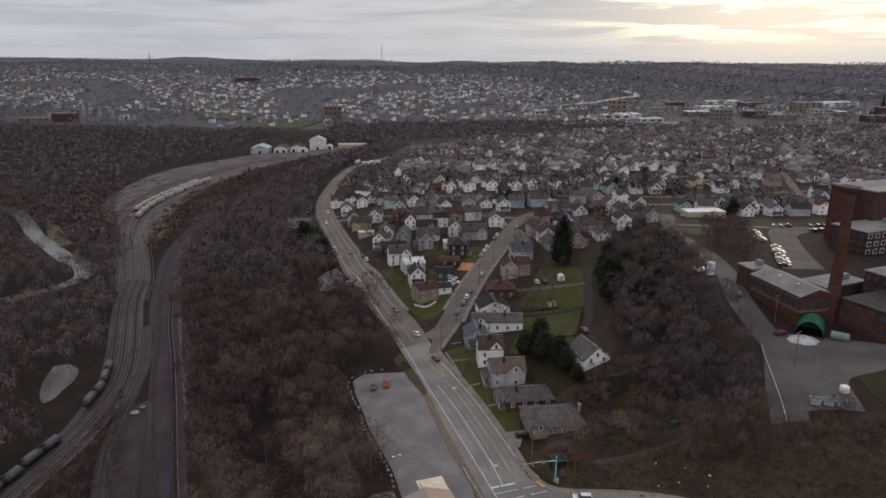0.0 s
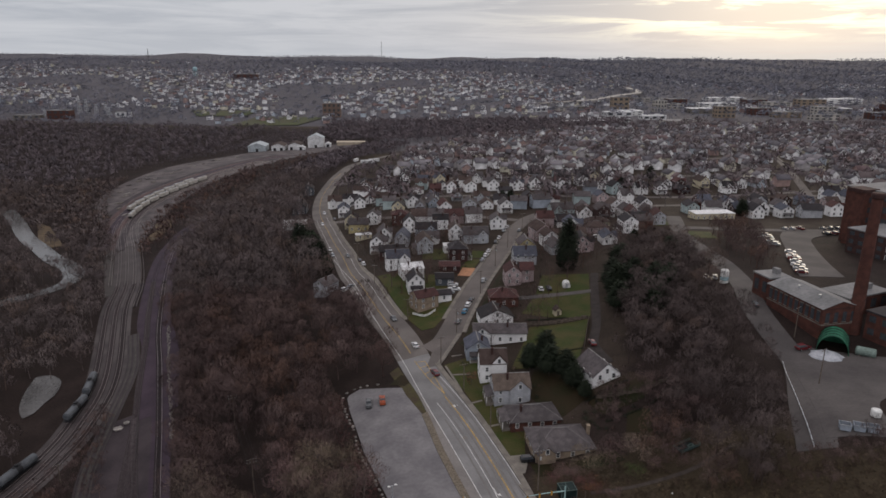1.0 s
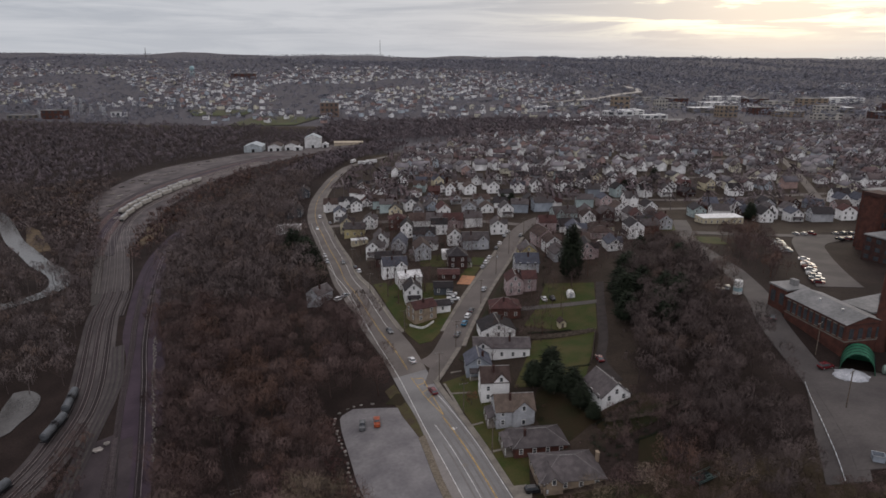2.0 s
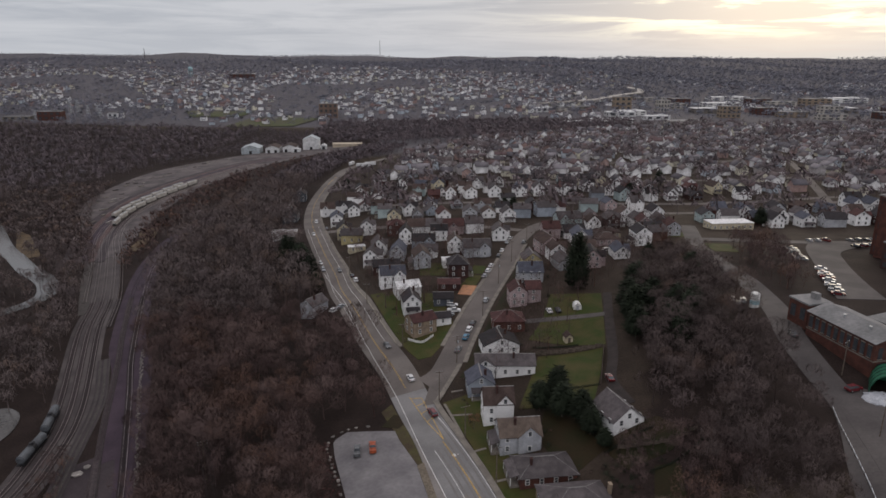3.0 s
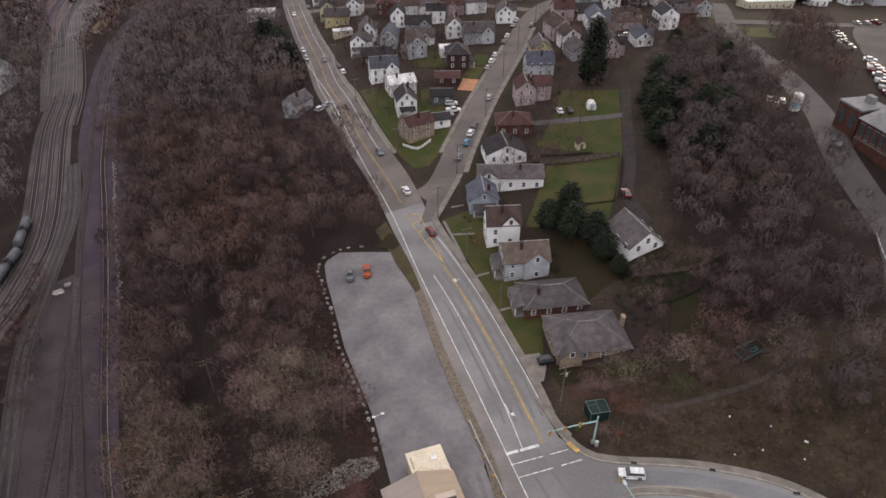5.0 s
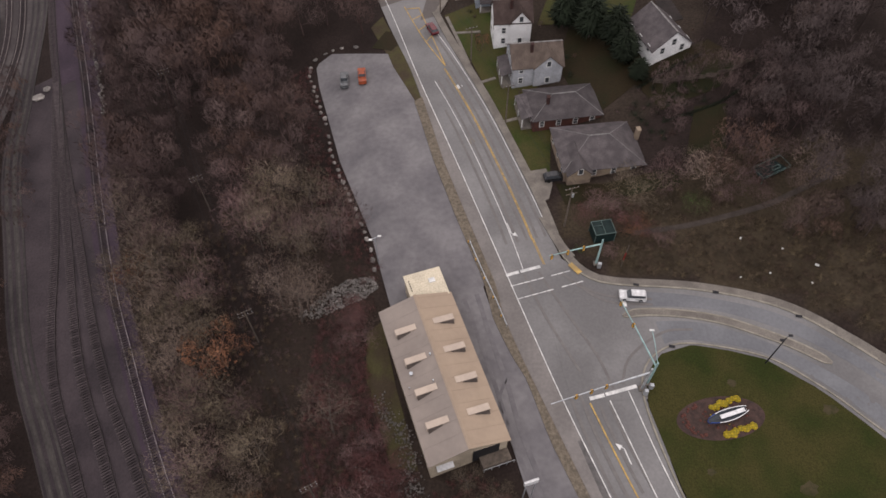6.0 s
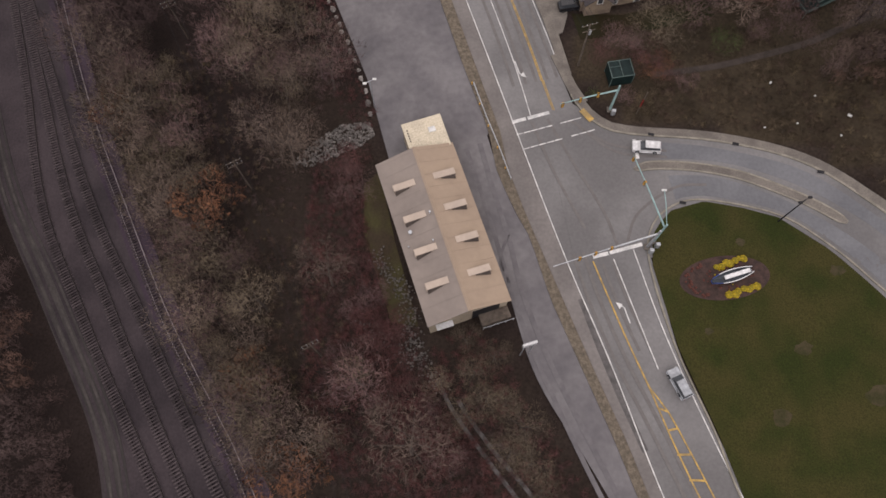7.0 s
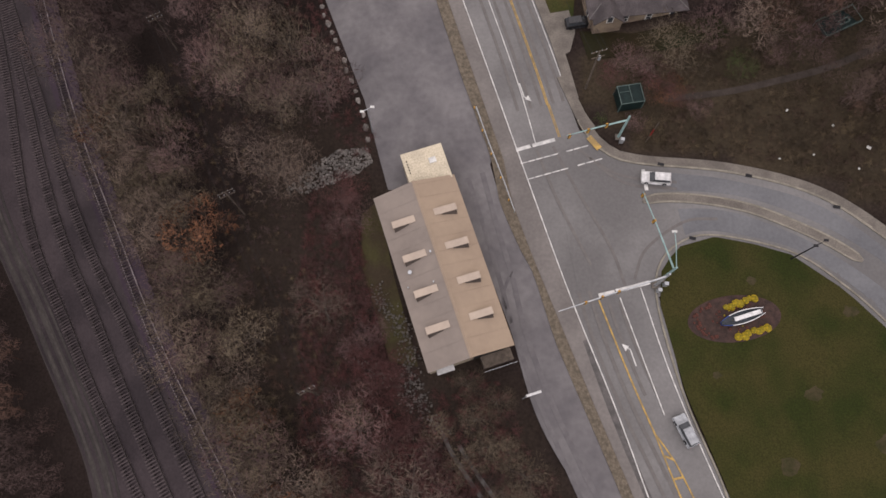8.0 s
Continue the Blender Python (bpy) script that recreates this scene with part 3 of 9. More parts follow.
# gravel lot and drive past the beige building
sheet("pavement", [(-11.6, 105.4), (-13.6, 111.4), (-16.6, 120.9), (-25.7, 141.7), (-34.5, 168), (-36.5, 176), (-33, 179.6)], [(2.6, 105.4), (5.0, 111), (-0.3, 125.1), (-5.5, 140.4), (-10.8, 159), (-17, 172), (-18.7, 177)], 0.10, GRAVEL_LOT, "pale gravel parking lot with worn tracks", "parking lot", 8, stations=40)
sheet("pavement", curve([(-3, 112), (-0.5, 106.3), (4.2, 94), (8.4, 83.7), (12.9, 70.3), (21, 57.3), (30, 42), (42, 20)], 2), curve([(4.2, 111.2), (6.8, 103.5), (12.2, 93.0), (15.3, 82.1), (19.8, 72.2), (24.9, 59.8), (33.6, 42), (43, 20)], 2), 0.12, GRAVEL_LOT, "worn gravel drive beside the beige building", "drive", 5)
# stony verge between the lot and the road
OLIVE = material("olive_rough_grass", (0.0496, 0.044, 0.0176), (0.04, 0.0288, 0.0176), scale=0.3, fine=2.5, bump=0.6, depth=0.08)
VERGE_IN = [(42.3, 20), (30.3, 46), (24.0, 62.0), (19.6, 72.2), (15.2, 82.2), (11.9, 92.4), (9.6, 96.4), (6.5, 103.4), (4.9, 111), (-0.4, 125.1), (-5.6, 140.4), (-10.9, 159)]
sheet("verge", [(x - 0.15, y) for x, y in VERGE_IN], [(x + 0.15, y) for x, y in VERGE], 0.22, GRAVEL_TAN, "tan stony verge strip along the road", "verge", 4, stations=50)
sheet("verge", [(-10.9, 158.6), (-17, 171.6), (-19, 177), (-24, 188)], [(-9.0, 160.2), (-13.0, 171.8), (-16.6, 180.5), (-21.4, 192)], 0.08, OLIVE, "rough grass strip between lot and road", "verge", 3, stations=16)
# thin grass and the stony path behind the beige building
sheet("lawn", [(-15.7, 101.5), (-15.1, 93.2), (-9.5, 78.3)], [(-13.2, 103.6), (-9.6, 91), (-5.1, 77.6)], 0.06, OLIVE, "rough olive grass beside the beige building", "grass", 5, stations=24)
STONY = material("pale_stony_track", (0.105, 0.098, 0.096), (0.045, 0.040, 0.036), scale=0.8, fine=4, bump=0.6, depth=0.06)
for pts in ([(-0.9, 68), (0.6, 65.3), (5.0, 59.6), (10.4, 53.2), (18, 44)], [(1.5, 66.6), (2.7, 64.8), (6.9, 59.6), (12.8, 53.3), (20, 44)]):
    band("path", pts, 0.6, 0.08, STONY, "pale stony rut of a track through the brambles", "path", 2, step=1.5)
# lawns
sheet("lawn", [(110, -84), (84, -32), (56, 22), (46.5, 42), (41.4, 54.5), (38.5, 63.6), (33.9, 75.4), (30.7, 88.6), (31.2, 94.2), (34.2, 97.6), (39.1, 99.2)], [(140, -84), (118, -32), (96, 22), (88, 42), (79.4, 62), (71.4, 77.6), (63.3, 86.6), (58.3, 91.6), (50.6, 96.9), (45, 98.4), (40, 99.2)], 0.20, LAWN_RICH, "mown grass lawn with bare brown patches", "lawn", 14, stations=80)
LAWNS = (
    ([(-15, 219), (-20.5, 228), (-28, 246), (-40, 277)], [(-10.5, 220.5), (-7, 229), (-3, 245), (-10, 276)], LAWN_GARDEN),
    ([(-20, 300), (-22, 318)], [(-6, 298), (-4, 316)], LAWN_GARDEN),
    ([(5, 284), (9, 297)], [(-1, 286), (3, 299)], LAWN_GARDEN),
    ([(-5.5, 190), (2, 171), (9, 152), (14.5, 134)], [(6, 196), (13, 174), (19, 153), (18, 138)], LAWN_GARDEN),
    ([(17, 183), (22, 200), (26, 216)], [(38, 180), (43.4, 198), (47.4, 215)], LAWN_GARDEN),
    ([(24, 230), (31, 246), (36, 268)], [(48.6, 217), (52, 238), (55.5, 262)], LAWN_GARDEN),
    ([(36, 160), (42, 164.5), (52, 168)], [(41, 151), (52, 154), (58, 160)], LAWN),
    ([(21, 168), (24, 180), (28, 188)], [(27, 152), (38, 160), (40, 176)], LAWN),
    ([(19, 135.2), (28, 134.6), (41, 137)], [(20.5, 129.6), (29, 130.6), (43, 133)], LAWN),
    ([(-20, 303), (-18, 314)], [(-11, 301), (-10, 312)], LAWN_GARDEN),
    ([(3, 300), (5, 311)], [(9, 299), (11, 309)], LAWN_GARDEN),
    ([(36, 448), (38, 460)], [(48, 446), (50, 458)], LAWN_GARDEN),
    ([(102, 348), (104, 360)], [(116, 346), (118, 358)], LAWN_GARDEN),
    ([(72, 515), (74, 530)], [(84, 513), (86, 528)], LAWN_GARDEN),
    ([(-0.5, 205), (4, 222), (14, 262), (26, 310)], [(4, 200), (8, 218), (20, 262), (32, 310)], LAWN),
    ([(118, 312), (118, 330)], [(128, 308), (130, 326)], LAWN_GARDEN),
    ([(106, 127), (108, 138), (121, 142)], [(110, 112), (130, 120), (140, 140)], LAWN),
    ([(44.4, 139.5), (47.1, 150.4)], [(51.5, 139.5), (52.9, 149.8)], LAWN),
    ([(-23, 180), (-20, 186)], [(-18, 178), (-14, 183.5)], LAWN),
)
for l, r, m in LAWNS:
    sheet("lawn", l, r, 0.09, m, "uneven garden grass between the houses", "lawn", 6, stations=16)
for l, r in (([(-420, 1150), (-400, 1260)], [(-300, 1160), (-270, 1250)]), ([(-520, 1260), (-560, 1330)], [(-430, 1270), (-420, 1330)]), ([(-1320, 2350), (-1320, 2480)], [(-1150, 2350), (-1150, 2480)])):
    sheet("meadow", l, r, 1.5, FIELD, "distant green playing field", "meadow", 8, stations=16)
# pavements with kerbs
walk_r = np.array([p for p, q in zip(main_r, main_c) if 119 < q[1] < 190])
walk_n = normals(walk_r)
sheet("pavement", walk_r + walk_n * 0.02, walk_r - walk_n * 1.7, 0.27, CONCRETE, "concrete footway along the main road", "pavement", 2, stations=len(walk_r))
for pts in ([(-4.9, 189.4), (-0.7, 176.7), (2.8, 165.7)], [(-3.1, 182.9), (3.5, 182.6)], [(3.4, 165.0), (7.1, 166.3)], [(-3.0, 196.2), (0.6, 196.8)], [(8.6, 152.6), (13.4, 154.2)]):
    band("path", pts, 0.75, 0.16, CONCRETE, "narrow concrete garden walk in the grass", "path", 1, step=1.5)
band("pavement", [(-7.6, 190.6), (-5.8, 195.6), (-3.4, 203.6), (-0.4, 214.0)], 1.6, 0.27, CONCRETE, "concrete footway turning into the street", "pavement", 2, step=2)
sheet("pavement", [(15.2, 126.0), (16.7, 122.4), (18.4, 118.4), (19.7, 116.2)], [(16.8, 126.6), (18.3, 123.0), (20.0, 119.2), (21.4, 117.2)], 0.285, CONCRETE, "concrete footway corner by the crossing", "pavement", 2, stations=8)
sheet("pavement", [(13.0, 138.2), (14.2, 134.6), (16.4, 130.4)], [(17.2, 139.2), (18.4, 135.2), (17.4, 131.0)], 0.29, CONCRETE, "pale concrete apron of the bungalow drive", "drive", 3, stations=8)
sheet("pavement", out_c + normals(out_c) * 0.02, out_c + normals(out_c) * 1.45, 0.27, CONCRETE, "tan concrete footway round the curved road", "pavement", 2, stations=len(out_c))
for sgn, lo, hi in ((1, 224, 330), (-1, 215, 345)):
    sel = (st_c[:, 1] > lo) & (st_c[:, 1] < hi)
    edge = st_c[sel, :2] + sgn * st_n[sel] * (st_c[sel, 2:3] if sgn > 0 else st_c[sel, 3:4])
    sheet("pavement", edge, edge + sgn * st_n[sel] * 1.6, 0.27, CONCRETE, "narrow concrete footway of the street", "pavement", 2, stations=len(edge))
sel = (main_c[:, 1] > 226) & (main_c[:, 1] < 560)
sheet("pavement", main_r[sel], main_r[sel] - main_n[sel] * 1.6, 0.25, CONCRETE, "narrow concrete footway of the main road", "pavement", 2, stations=int(sel.sum()))
lawn_kerb = curve([(106, -80), (80, -28), (52, 27), (41.0, 54.5), (38.1, 63.6), (33.5, 75.4), (30.3, 88.6), (30.8, 94.4), (33.8, 98.0), (39.1, 99.6), (50.8, 97.3), (58.7, 92.0), (63.8, 87.1), (72, 78), (80, 62), (98, 22), (138, -66)], 1.5)
band("kerb", lawn_kerb[:, :2], 0.26, 0.29, KERB, "pale concrete kerb round the lawn", "kerb", 1, step=1.5)
sel = (main_c[:, 1] > 227) & (main_c[:, 1] < 320)
band("kerb", main_r[sel], 0.3, 0.27, KERB, "concrete kerb of the triangle plot", "kerb", 1)
band("kerb", out_c[:, :2], 0.3, 0.285, KERB, "concrete kerb of the curved road", "kerb", 1, step=1.5)
def offset_line(lo, hi, d, ref=None, nrm=None):
    c, n = (main_c, main_n) if ref is None else (ref, nrm)
    sel = (c[:, 1] >= lo) & (c[:, 1] <= hi)
    return c[sel, :2] + n[sel] * d


# lighter shoulder, bluish side road lanes, worn wheel tracks and ruts
SHOULDER = material("pale_road_shoulder", (0.166, 0.152, 0.144), (0.132, 0.121, 0.115), scale=0.15, fine=2.0, bump=0.03, grainy=0.3)
sel = (main_c[:, 1] > 40) & (main_c[:, 1] < 176)
edge_w = np.array([(48, 17), (40, 32), (30.6, 54.0), (23.9, 72.5), (16.9, 90.2), (7.9, 115.3), (-1.2, 140.9), (-9.9, 165.2), (-14.5, 178)])[::-1]
sh_l = main_l[sel]
sh_r = np.stack([np.interp(sh_l[:, 1] - 0.8, edge_w[::-1, 1], edge_w[::-1, 0]), sh_l[:, 1] - 0.8], 1)
sheet("road_shoulder", sh_l + [0.15, 0], sh_r - [0.12, 0], 0.13, SHOULDER, "pale dusty shoulder of the main road", "road", 3, stations=len(sh_l), skirt=0.03)
SIDE = material("bluish_side_asphalt", (0.142, 0.144, 0.151), (0.112, 0.114, 0.121), scale=0.12, fine=2.0, bump=0.03, grainy=0.25)
for a, b in (([(33, 109.6), (42.1, 108.6), (54.2, 105.2), (64, 98.4), (74, 89), (83, 77)], [(33, 106.6), (39, 106.5), (46, 105.4), (56.6, 101.0), (68, 92.5), (78, 79)]), ([(34, 103.6), (39, 103.8), (45, 102.6), (54.6, 98.4), (66, 90), (75, 77)], [(35, 99.4), (39.2, 100.3), (50.9, 98), (58.9, 92.8), (64.2, 87.8), (72.6, 78)])):
    sheet("road_lane", curve(a, 2), curve(b, 2), 0.135, SIDE, "bluish grey lane of the curved side road", "road", 4, stations=30, skirt=0.03)
TYRE = material("tyre_darkened_asphalt", (0.118, 0.110, 0.106), (0.138, 0.129, 0.124), scale=0.5, spread=(0.3, 0.75), fine=1.5, bump=0.02, grainy=0.3)
for d, wid, lo, hi in ((1.1, 0.55, 46, 92), (2.7, 0.5, 46, 92), (1.0, 0.5, 119, 170), (2.8, 0.5, 119, 170), (-1.0, 0.5, 119, 185), (-2.7, 0.5, 119, 185), (5.0, 0.5, 119, 160), (-1.3, 0.45, 74, 90), (-2.9, 0.45, 74, 90)):
    band("wheel_track", offset_line(lo, hi, d), wid, 0.145, TYRE, "dark worn wheel track on the asphalt", "road", 1, step=2.0, skirt=0.02)
band("wheel_track", [(19.6, 82.5), (21.9, 76.0), (24.8, 68.5), (28.2, 60.5)], 0.9, 0.145, material("dark_sealed_asphalt", (0.078, 0.073, 0.072), (0.108, 0.101, 0.098), scale=0.6, fine=2, bump=0.02), "dark sealed strip in the asphalt", "road", 2, step=1.5, skirt=0.02)
for pts in ([(14.6, 113.5), (18.5, 106), (23.5, 97), (25.6, 91)], [(12.0, 112.8), (15.5, 104), (20.5, 94)], [(18.6, 113.2), (25, 109), (34, 108)], [(20, 112), (26, 107.6), (34, 106.9)], [(27, 92), (29, 97), (35, 101.6), (40, 102.2)]):
    band("wheel_track", pts, 0.45, 0.158, TYRE, "faint curved tyre track across the junction", "road", 1, step=1.0, skirt=0.02)
RUT = material("damp_gravel_rut", (0.102, 0.096, 0.101), (0.136, 0.128, 0.132), scale=0.35, spread=(0.3, 0.7), fine=1.2, bump=0.1, grainy=0.35)
for pts, wid in (([(3.4, 108.5), (6.2, 99), (8.6, 91.5), (10.8, 83), (15.2, 72), (21.5, 59.5), (28, 47)], 0.8), ([(1.2, 107.5), (4.6, 97.5), (7.0, 90), (9.4, 82), (13.6, 71.4), (19.6, 58.6), (26, 46.5)], 0.7), ([(8.4, 92.6), (7.2, 88.4), (8.6, 84.6)], 0.5)):
    band("wheel_track", pts, wid, 0.155, RUT, "damp dark rut in the gravel", "gravel", 2, step=1.0, skirt=0.03)
BARE = material("bare_brown_turf", (0.048, 0.038, 0.019), (0.028, 0.027, 0.009), scale=0.7, fine=4, bump=0.4)
for x, y, r in ((52.2, 76.2, 1.5), (58.8, 88.5, 1.3), (47.6, 66.0, 1.6), (44.5, 92.6, 0.9), (38.5, 78.2, 0.8), (62, 70, 2.2)):
    g = Geo()
    rr = random.Random(int(x * 10))
    ring = [(x + r * rr.uniform(0.6, 1.15) * math.cos(k * math.tau / 14), y + r * rr.uniform(0.5, 0.9) * math.sin(k * math.tau / 14)) for k in range(14)]
    g.add([(a, b, float(gz(a, b)) + 0.212) for a, b in ring] + [(x, y, float(gz(x, y)) + 0.25)], [(k, (k + 1) % 14, 14) for k in range(14)])
    tagged(part("bare_patch", g, BARE), "bare brown patch in the lawn", "soil", "", "structure")
# long median
med = curve([(28.6, 104.6), (32, 105.4), (38.5, 105.2), (45, 104.0), (51, 101.7), (56, 99.3), (61, 96.2)], 1.0)
half = np.minimum(0.8, 0.22 + np.minimum(np.arange(len(med)), np.arange(len(med))[::-1]) * 0.5)[:, None]
mn = normals(med)
sheet("median", med + mn * half, med - mn * half, 0.27, KERB, "long tan concrete median with rounded ends", "median", 4, stations=len(med))
sheet("median", med + mn * half * 0.66, med - mn * half * 0.66, 0.285, CONCRETE, "worn tan infill of the median", "median", 4, stations=len(med))


# ---- road markings ----
def mark(pts, width, mat, dz=0.168, step=2.0, label="worn painted line on the asphalt"):
    band("road_marking", pts, width, dz, mat, label, "road marking", 1, step=step, skirt=0.02)


mark(offset_line(119, 172, 0.12), 0.14, PAINT_YELLOW)
for d in (-0.13, 0.13):
    mark([(13.8 + d, 121.0), (15.65 + d, 115.2)], 0.14, PAINT_YELLOW)
mark(offset_line(119, 172, -0.12), 0.14, PAINT_YELLOW)
mark(offset_line(200, 620, 0.14), 0.10, PAINT_YELLOW)
mark(offset_line(200, 620, -0.14), 0.10, PAINT_YELLOW)
mark(offset_line(114, 168, 3.65), 0.15, PAINT_WHITE)
mark([(7.9, 115.3), (-1.2, 140.9), (-9.9, 165.2), (-20.5, 196.7), (-32.3, 226.0), (-44.2, 257.1), (-57, 293), (-70, 325)], 0.16, PAINT_WHITE)
mark(offset_line(122, 186, -3.6), 0.13, PAINT_WHITE)
mark(offset_line(232, 420, -3.4), 0.13, PAINT_WHITE)
mark(offset_line(232, 420, 3.5), 0.12, PAINT_WHITE)
mark([(7.9, 115.3), (16.9, 90.2), (23.9, 72.5), (30.6, 54.0), (40, 32)], 0.16, PAINT_WHITE)
mark([(24.8, 89.1), (30.7, 72.2)], 0.16, PAINT_WHITE)
mark([(27.9, 90.8), (32.2, 77.0), (38.3, 61.4), (46, 44)], 0.16, PAINT_WHITE)
mark([(21.6, 88.6), (26.0, 77.2), (29.2, 69.6)], 0.24, PAINT_YELLOW)
mark([(29.2, 69.6), (32.4, 61.3), (36.5, 52), (44, 36)], 0.22, PAINT_YELLOW)
mark([(29.2, 69.6), (31.6, 66.4), (34.4, 60.8), (38.6, 52), (46, 37)], 0.22, PAINT_YELLOW)
for x0, y0, x1, y1 in ((30.5, 66.6, 31.6, 66.2), (31.4, 63.5, 32.9, 63.9), (32.6, 60.3, 34.4, 60.4), (34.0, 57.0, 36.2, 57.0), (35.5, 54.0, 37.8, 53.6)):
    mark([(x0, y0), (x1, y1)], 0.3, PAINT_YELLOW, step=0.5)
for d, mt in ((0.15, PAINT_YELLOW), (-0.15, PAINT_YELLOW), (5.6, PAINT_WHITE), (-4.9, PAINT_WHITE)):
    mark(offset_line(-160, 33, d), 0.16, mt)
# gore before the fork
mark([(-4.5, 171), (-10.2, 181.5), (-16.0, 195)], 0.2, PAINT_YELLOW, step=1.5)
mark([(-4.5, 171), (-8.0, 181.5), (-12.2, 194)], 0.2, PAINT_YELLOW, step=1.5)
for x0, y0, x1, y1 in ((-9.5, 180.5, -8.2, 182.6), (-11.6, 185, -9.8, 187), (-13.4, 189.5, -11, 191.2), (-15.4, 194, -12.2, 194)):
    mark([(x0, y0), (x1, y1)], 0.25, PAINT_YELLOW, step=0.6)
# stop bars and the crossing, worn in pieces
for x0, y0, x1, y1, w in ((8.7, 112.6, 11.0, 113.4, 0.6), (11.3, 113.5, 14.9, 114.7, 0.6), (21.6, 89.3, 24.0, 90.0, 0.6), (24.2, 90.1, 29.3, 91.7, 0.6), (28.8, 110.0, 29.3, 106.5, 0.55)):
    mark([(x0, y0), (x1, y1)], w, PAINT_WHITE, 0.185, 1.0, "worn white stop bar on the asphalt")
for x0, y0, x1, y1 in ((9.5, 110.3, 20.4, 113.9), (10.5, 107.6, 22.6, 111.7)):
    for k in range(9):
        if k in (5,):
            continue
        a, b = k / 9, (k + 0.86) / 9
        mark([(x0 + (x1 - x0) * a, y0 + (y1 - y0) * a), (x0 + (x1 - x0) * b, y0 + (y1 - y0) * b)], 0.18, PAINT_WHITE, 0.185, 1.0, "broken white crossing line")


def arrow(x, y, heading, dz=0.17):
    """A turn arrow: stem, hooked head."""
    c, s = math.cos(heading), math.sin(heading)

    def at(u, v):
        return x + u * c - v * s, y + u * s + v * c
    g = Geo()
    shapes = ([(-1.9, -0.09), (0.6, -0.09), (0.6, 0.09), (-1.9, 0.09)], [(0.6, -0.09), (1.2, 0.35), (1.05, 0.55), (0.6, 0.09)], [(0.55, 0.75), (1.15, 0.05), (1.75, 0.95)])
    for p in shapes:
        q = [at(u, v) for u, v in p]
        g.add([(a, b, float(gz(a, b)) + dz + 0.012) for a, b in q] + [(a, b, float(gz(a, b)) + dz) for a, b in q], [tuple(range(len(q))), tuple(range(2 * len(q) - 1, len(q) - 1, -1))])
    tagged(part("road_arrow", g, PAINT_WHITE), "white turn arrow painted on the road", "road marking", "lane arrows", "structure")


arrow(9.6, 122.8, radians(288))
arrow(26.3, 80.8, radians(108))
for x, y in ((-1.2, 164.0), (1.9, 146.6)):
    mark([(x - 0.55, y - 0.5), (x + 0.5, y + 0.5)], 1.2, PAINT_WHITE if y > 150 else CONCRETE, 0.14, 0.6, "pale square patch on the road")
# yellow kerb ramp, drain grates
mark([(20.3, 115.3), (22.0, 113.3)], 1.0, PAINT_YELLOW, 0.30, 0.5, "yellow tactile kerb ramp")
for x, y in ((31.6, 110.9), (45.0, 109.3), (57.6, 104.4), (36.0, 98.9)):
    mark([(x - 0.5, y + 0.1), (x + 0.5, y - 0.1)], 0.5, DARK, 0.31, 0.5, "rusty drain inlet in the kerb")

# ---- railway ----
BALLAST_DARK = material("dark_purple_ballast", (0.044, 0.030, 0.041), (0.028, 0.019, 0.027), scale=0.10, fine=2.0, bump=0.8, depth=0.08)
TRACK_D = south([(-22, 38), (-33.8, 56.8), (-38.7, 63.5), (-52.2, 81.8), (-65.2, 102.9), (-80.2, 130.5), (-102.2, 180.0), (-122, 224), (-142.4, 268.2), (-178.3, 358.5), (-194.7, 412.3), (-202, 470), (-190, 560)])
TRACK_C = south([(-27, 38), (-39.1, 56.4), (-57, 81.8), (-71.0, 101.5), (-88.8, 135.0), (-115.0, 189.0), (-140.5, 251.0), (-155.6, 285.4), (-185.8, 361.5), (-200.5, 418.1), (-207, 470), (-196, 560)])
TRACK_B = south([(-33, 38), (-45.2, 55.9), (-63.1, 81.8), (-77.1, 103.4), (-92.0, 136.0), (-104, 164), (-115.0, 189.0)])
TRACK_A = south([(-39, 38), (-50.6, 55.5), (-69.9, 81.8), (-83.5, 103.5), (-95.5, 136.4), (-106.5, 166), (-115.6, 190.0)])
TRACK_L = [(-139, 120), (-138.0, 143.0), (-134.6, 165.0), (-135.0, 188.0), (-142.0, 219.0), (-174.5, 289.5), (-191.8, 333.5), (-232, 412.7), (-264, 472), (-284, 518), (-291, 560), (-289, 596.5), (-281, 640), (-271.7, 682), (-245, 780)]
# ballast beds
sheet("railway_bed", curve(south([(-53, 38), (-62.5, 60), (-80, 84.5), (-96, 108), (-109, 135), (-120, 160), (-127, 186)]), 4), curve(south([(-30, 38), (-44, 58), (-62, 82), (-76, 104), (-90, 132), (-108, 172), (-117, 192)]), 4), 0.05, BALLAST, "dark cinder ground between the tracks", "railway", 8)
sheet("railway_bed", curve(south([(-46, 38), (-56, 55), (-75, 82), (-90, 106), (-101, 136), (-112, 166), (-119, 190)]), 3), curve(south([(-18, 38), (-31, 56.8), (-49.5, 81.8), (-62.5, 102.9), (-77, 130.5), (-98, 180), (-103, 190)]), 3), 0.10, BALLAST, "dark stone ballast under the fan of tracks", "railway", 10)
sheet("railway_bed", curve(south([(-26, 38), (-36.6, 57), (-55, 82), (-68, 103.4), (-83.5, 131), (-105.6, 181), (-118, 205)]), 3), curve(south([(-17, 38), (-30.2, 56.8), (-48.6, 81.8), (-61.6, 102.9), (-76.4, 130.0), (-98, 179.5), (-108.5, 203)]), 3), 0.125, BALLAST_DARK, "purplish dark ballast of the main line", "railway", 5)
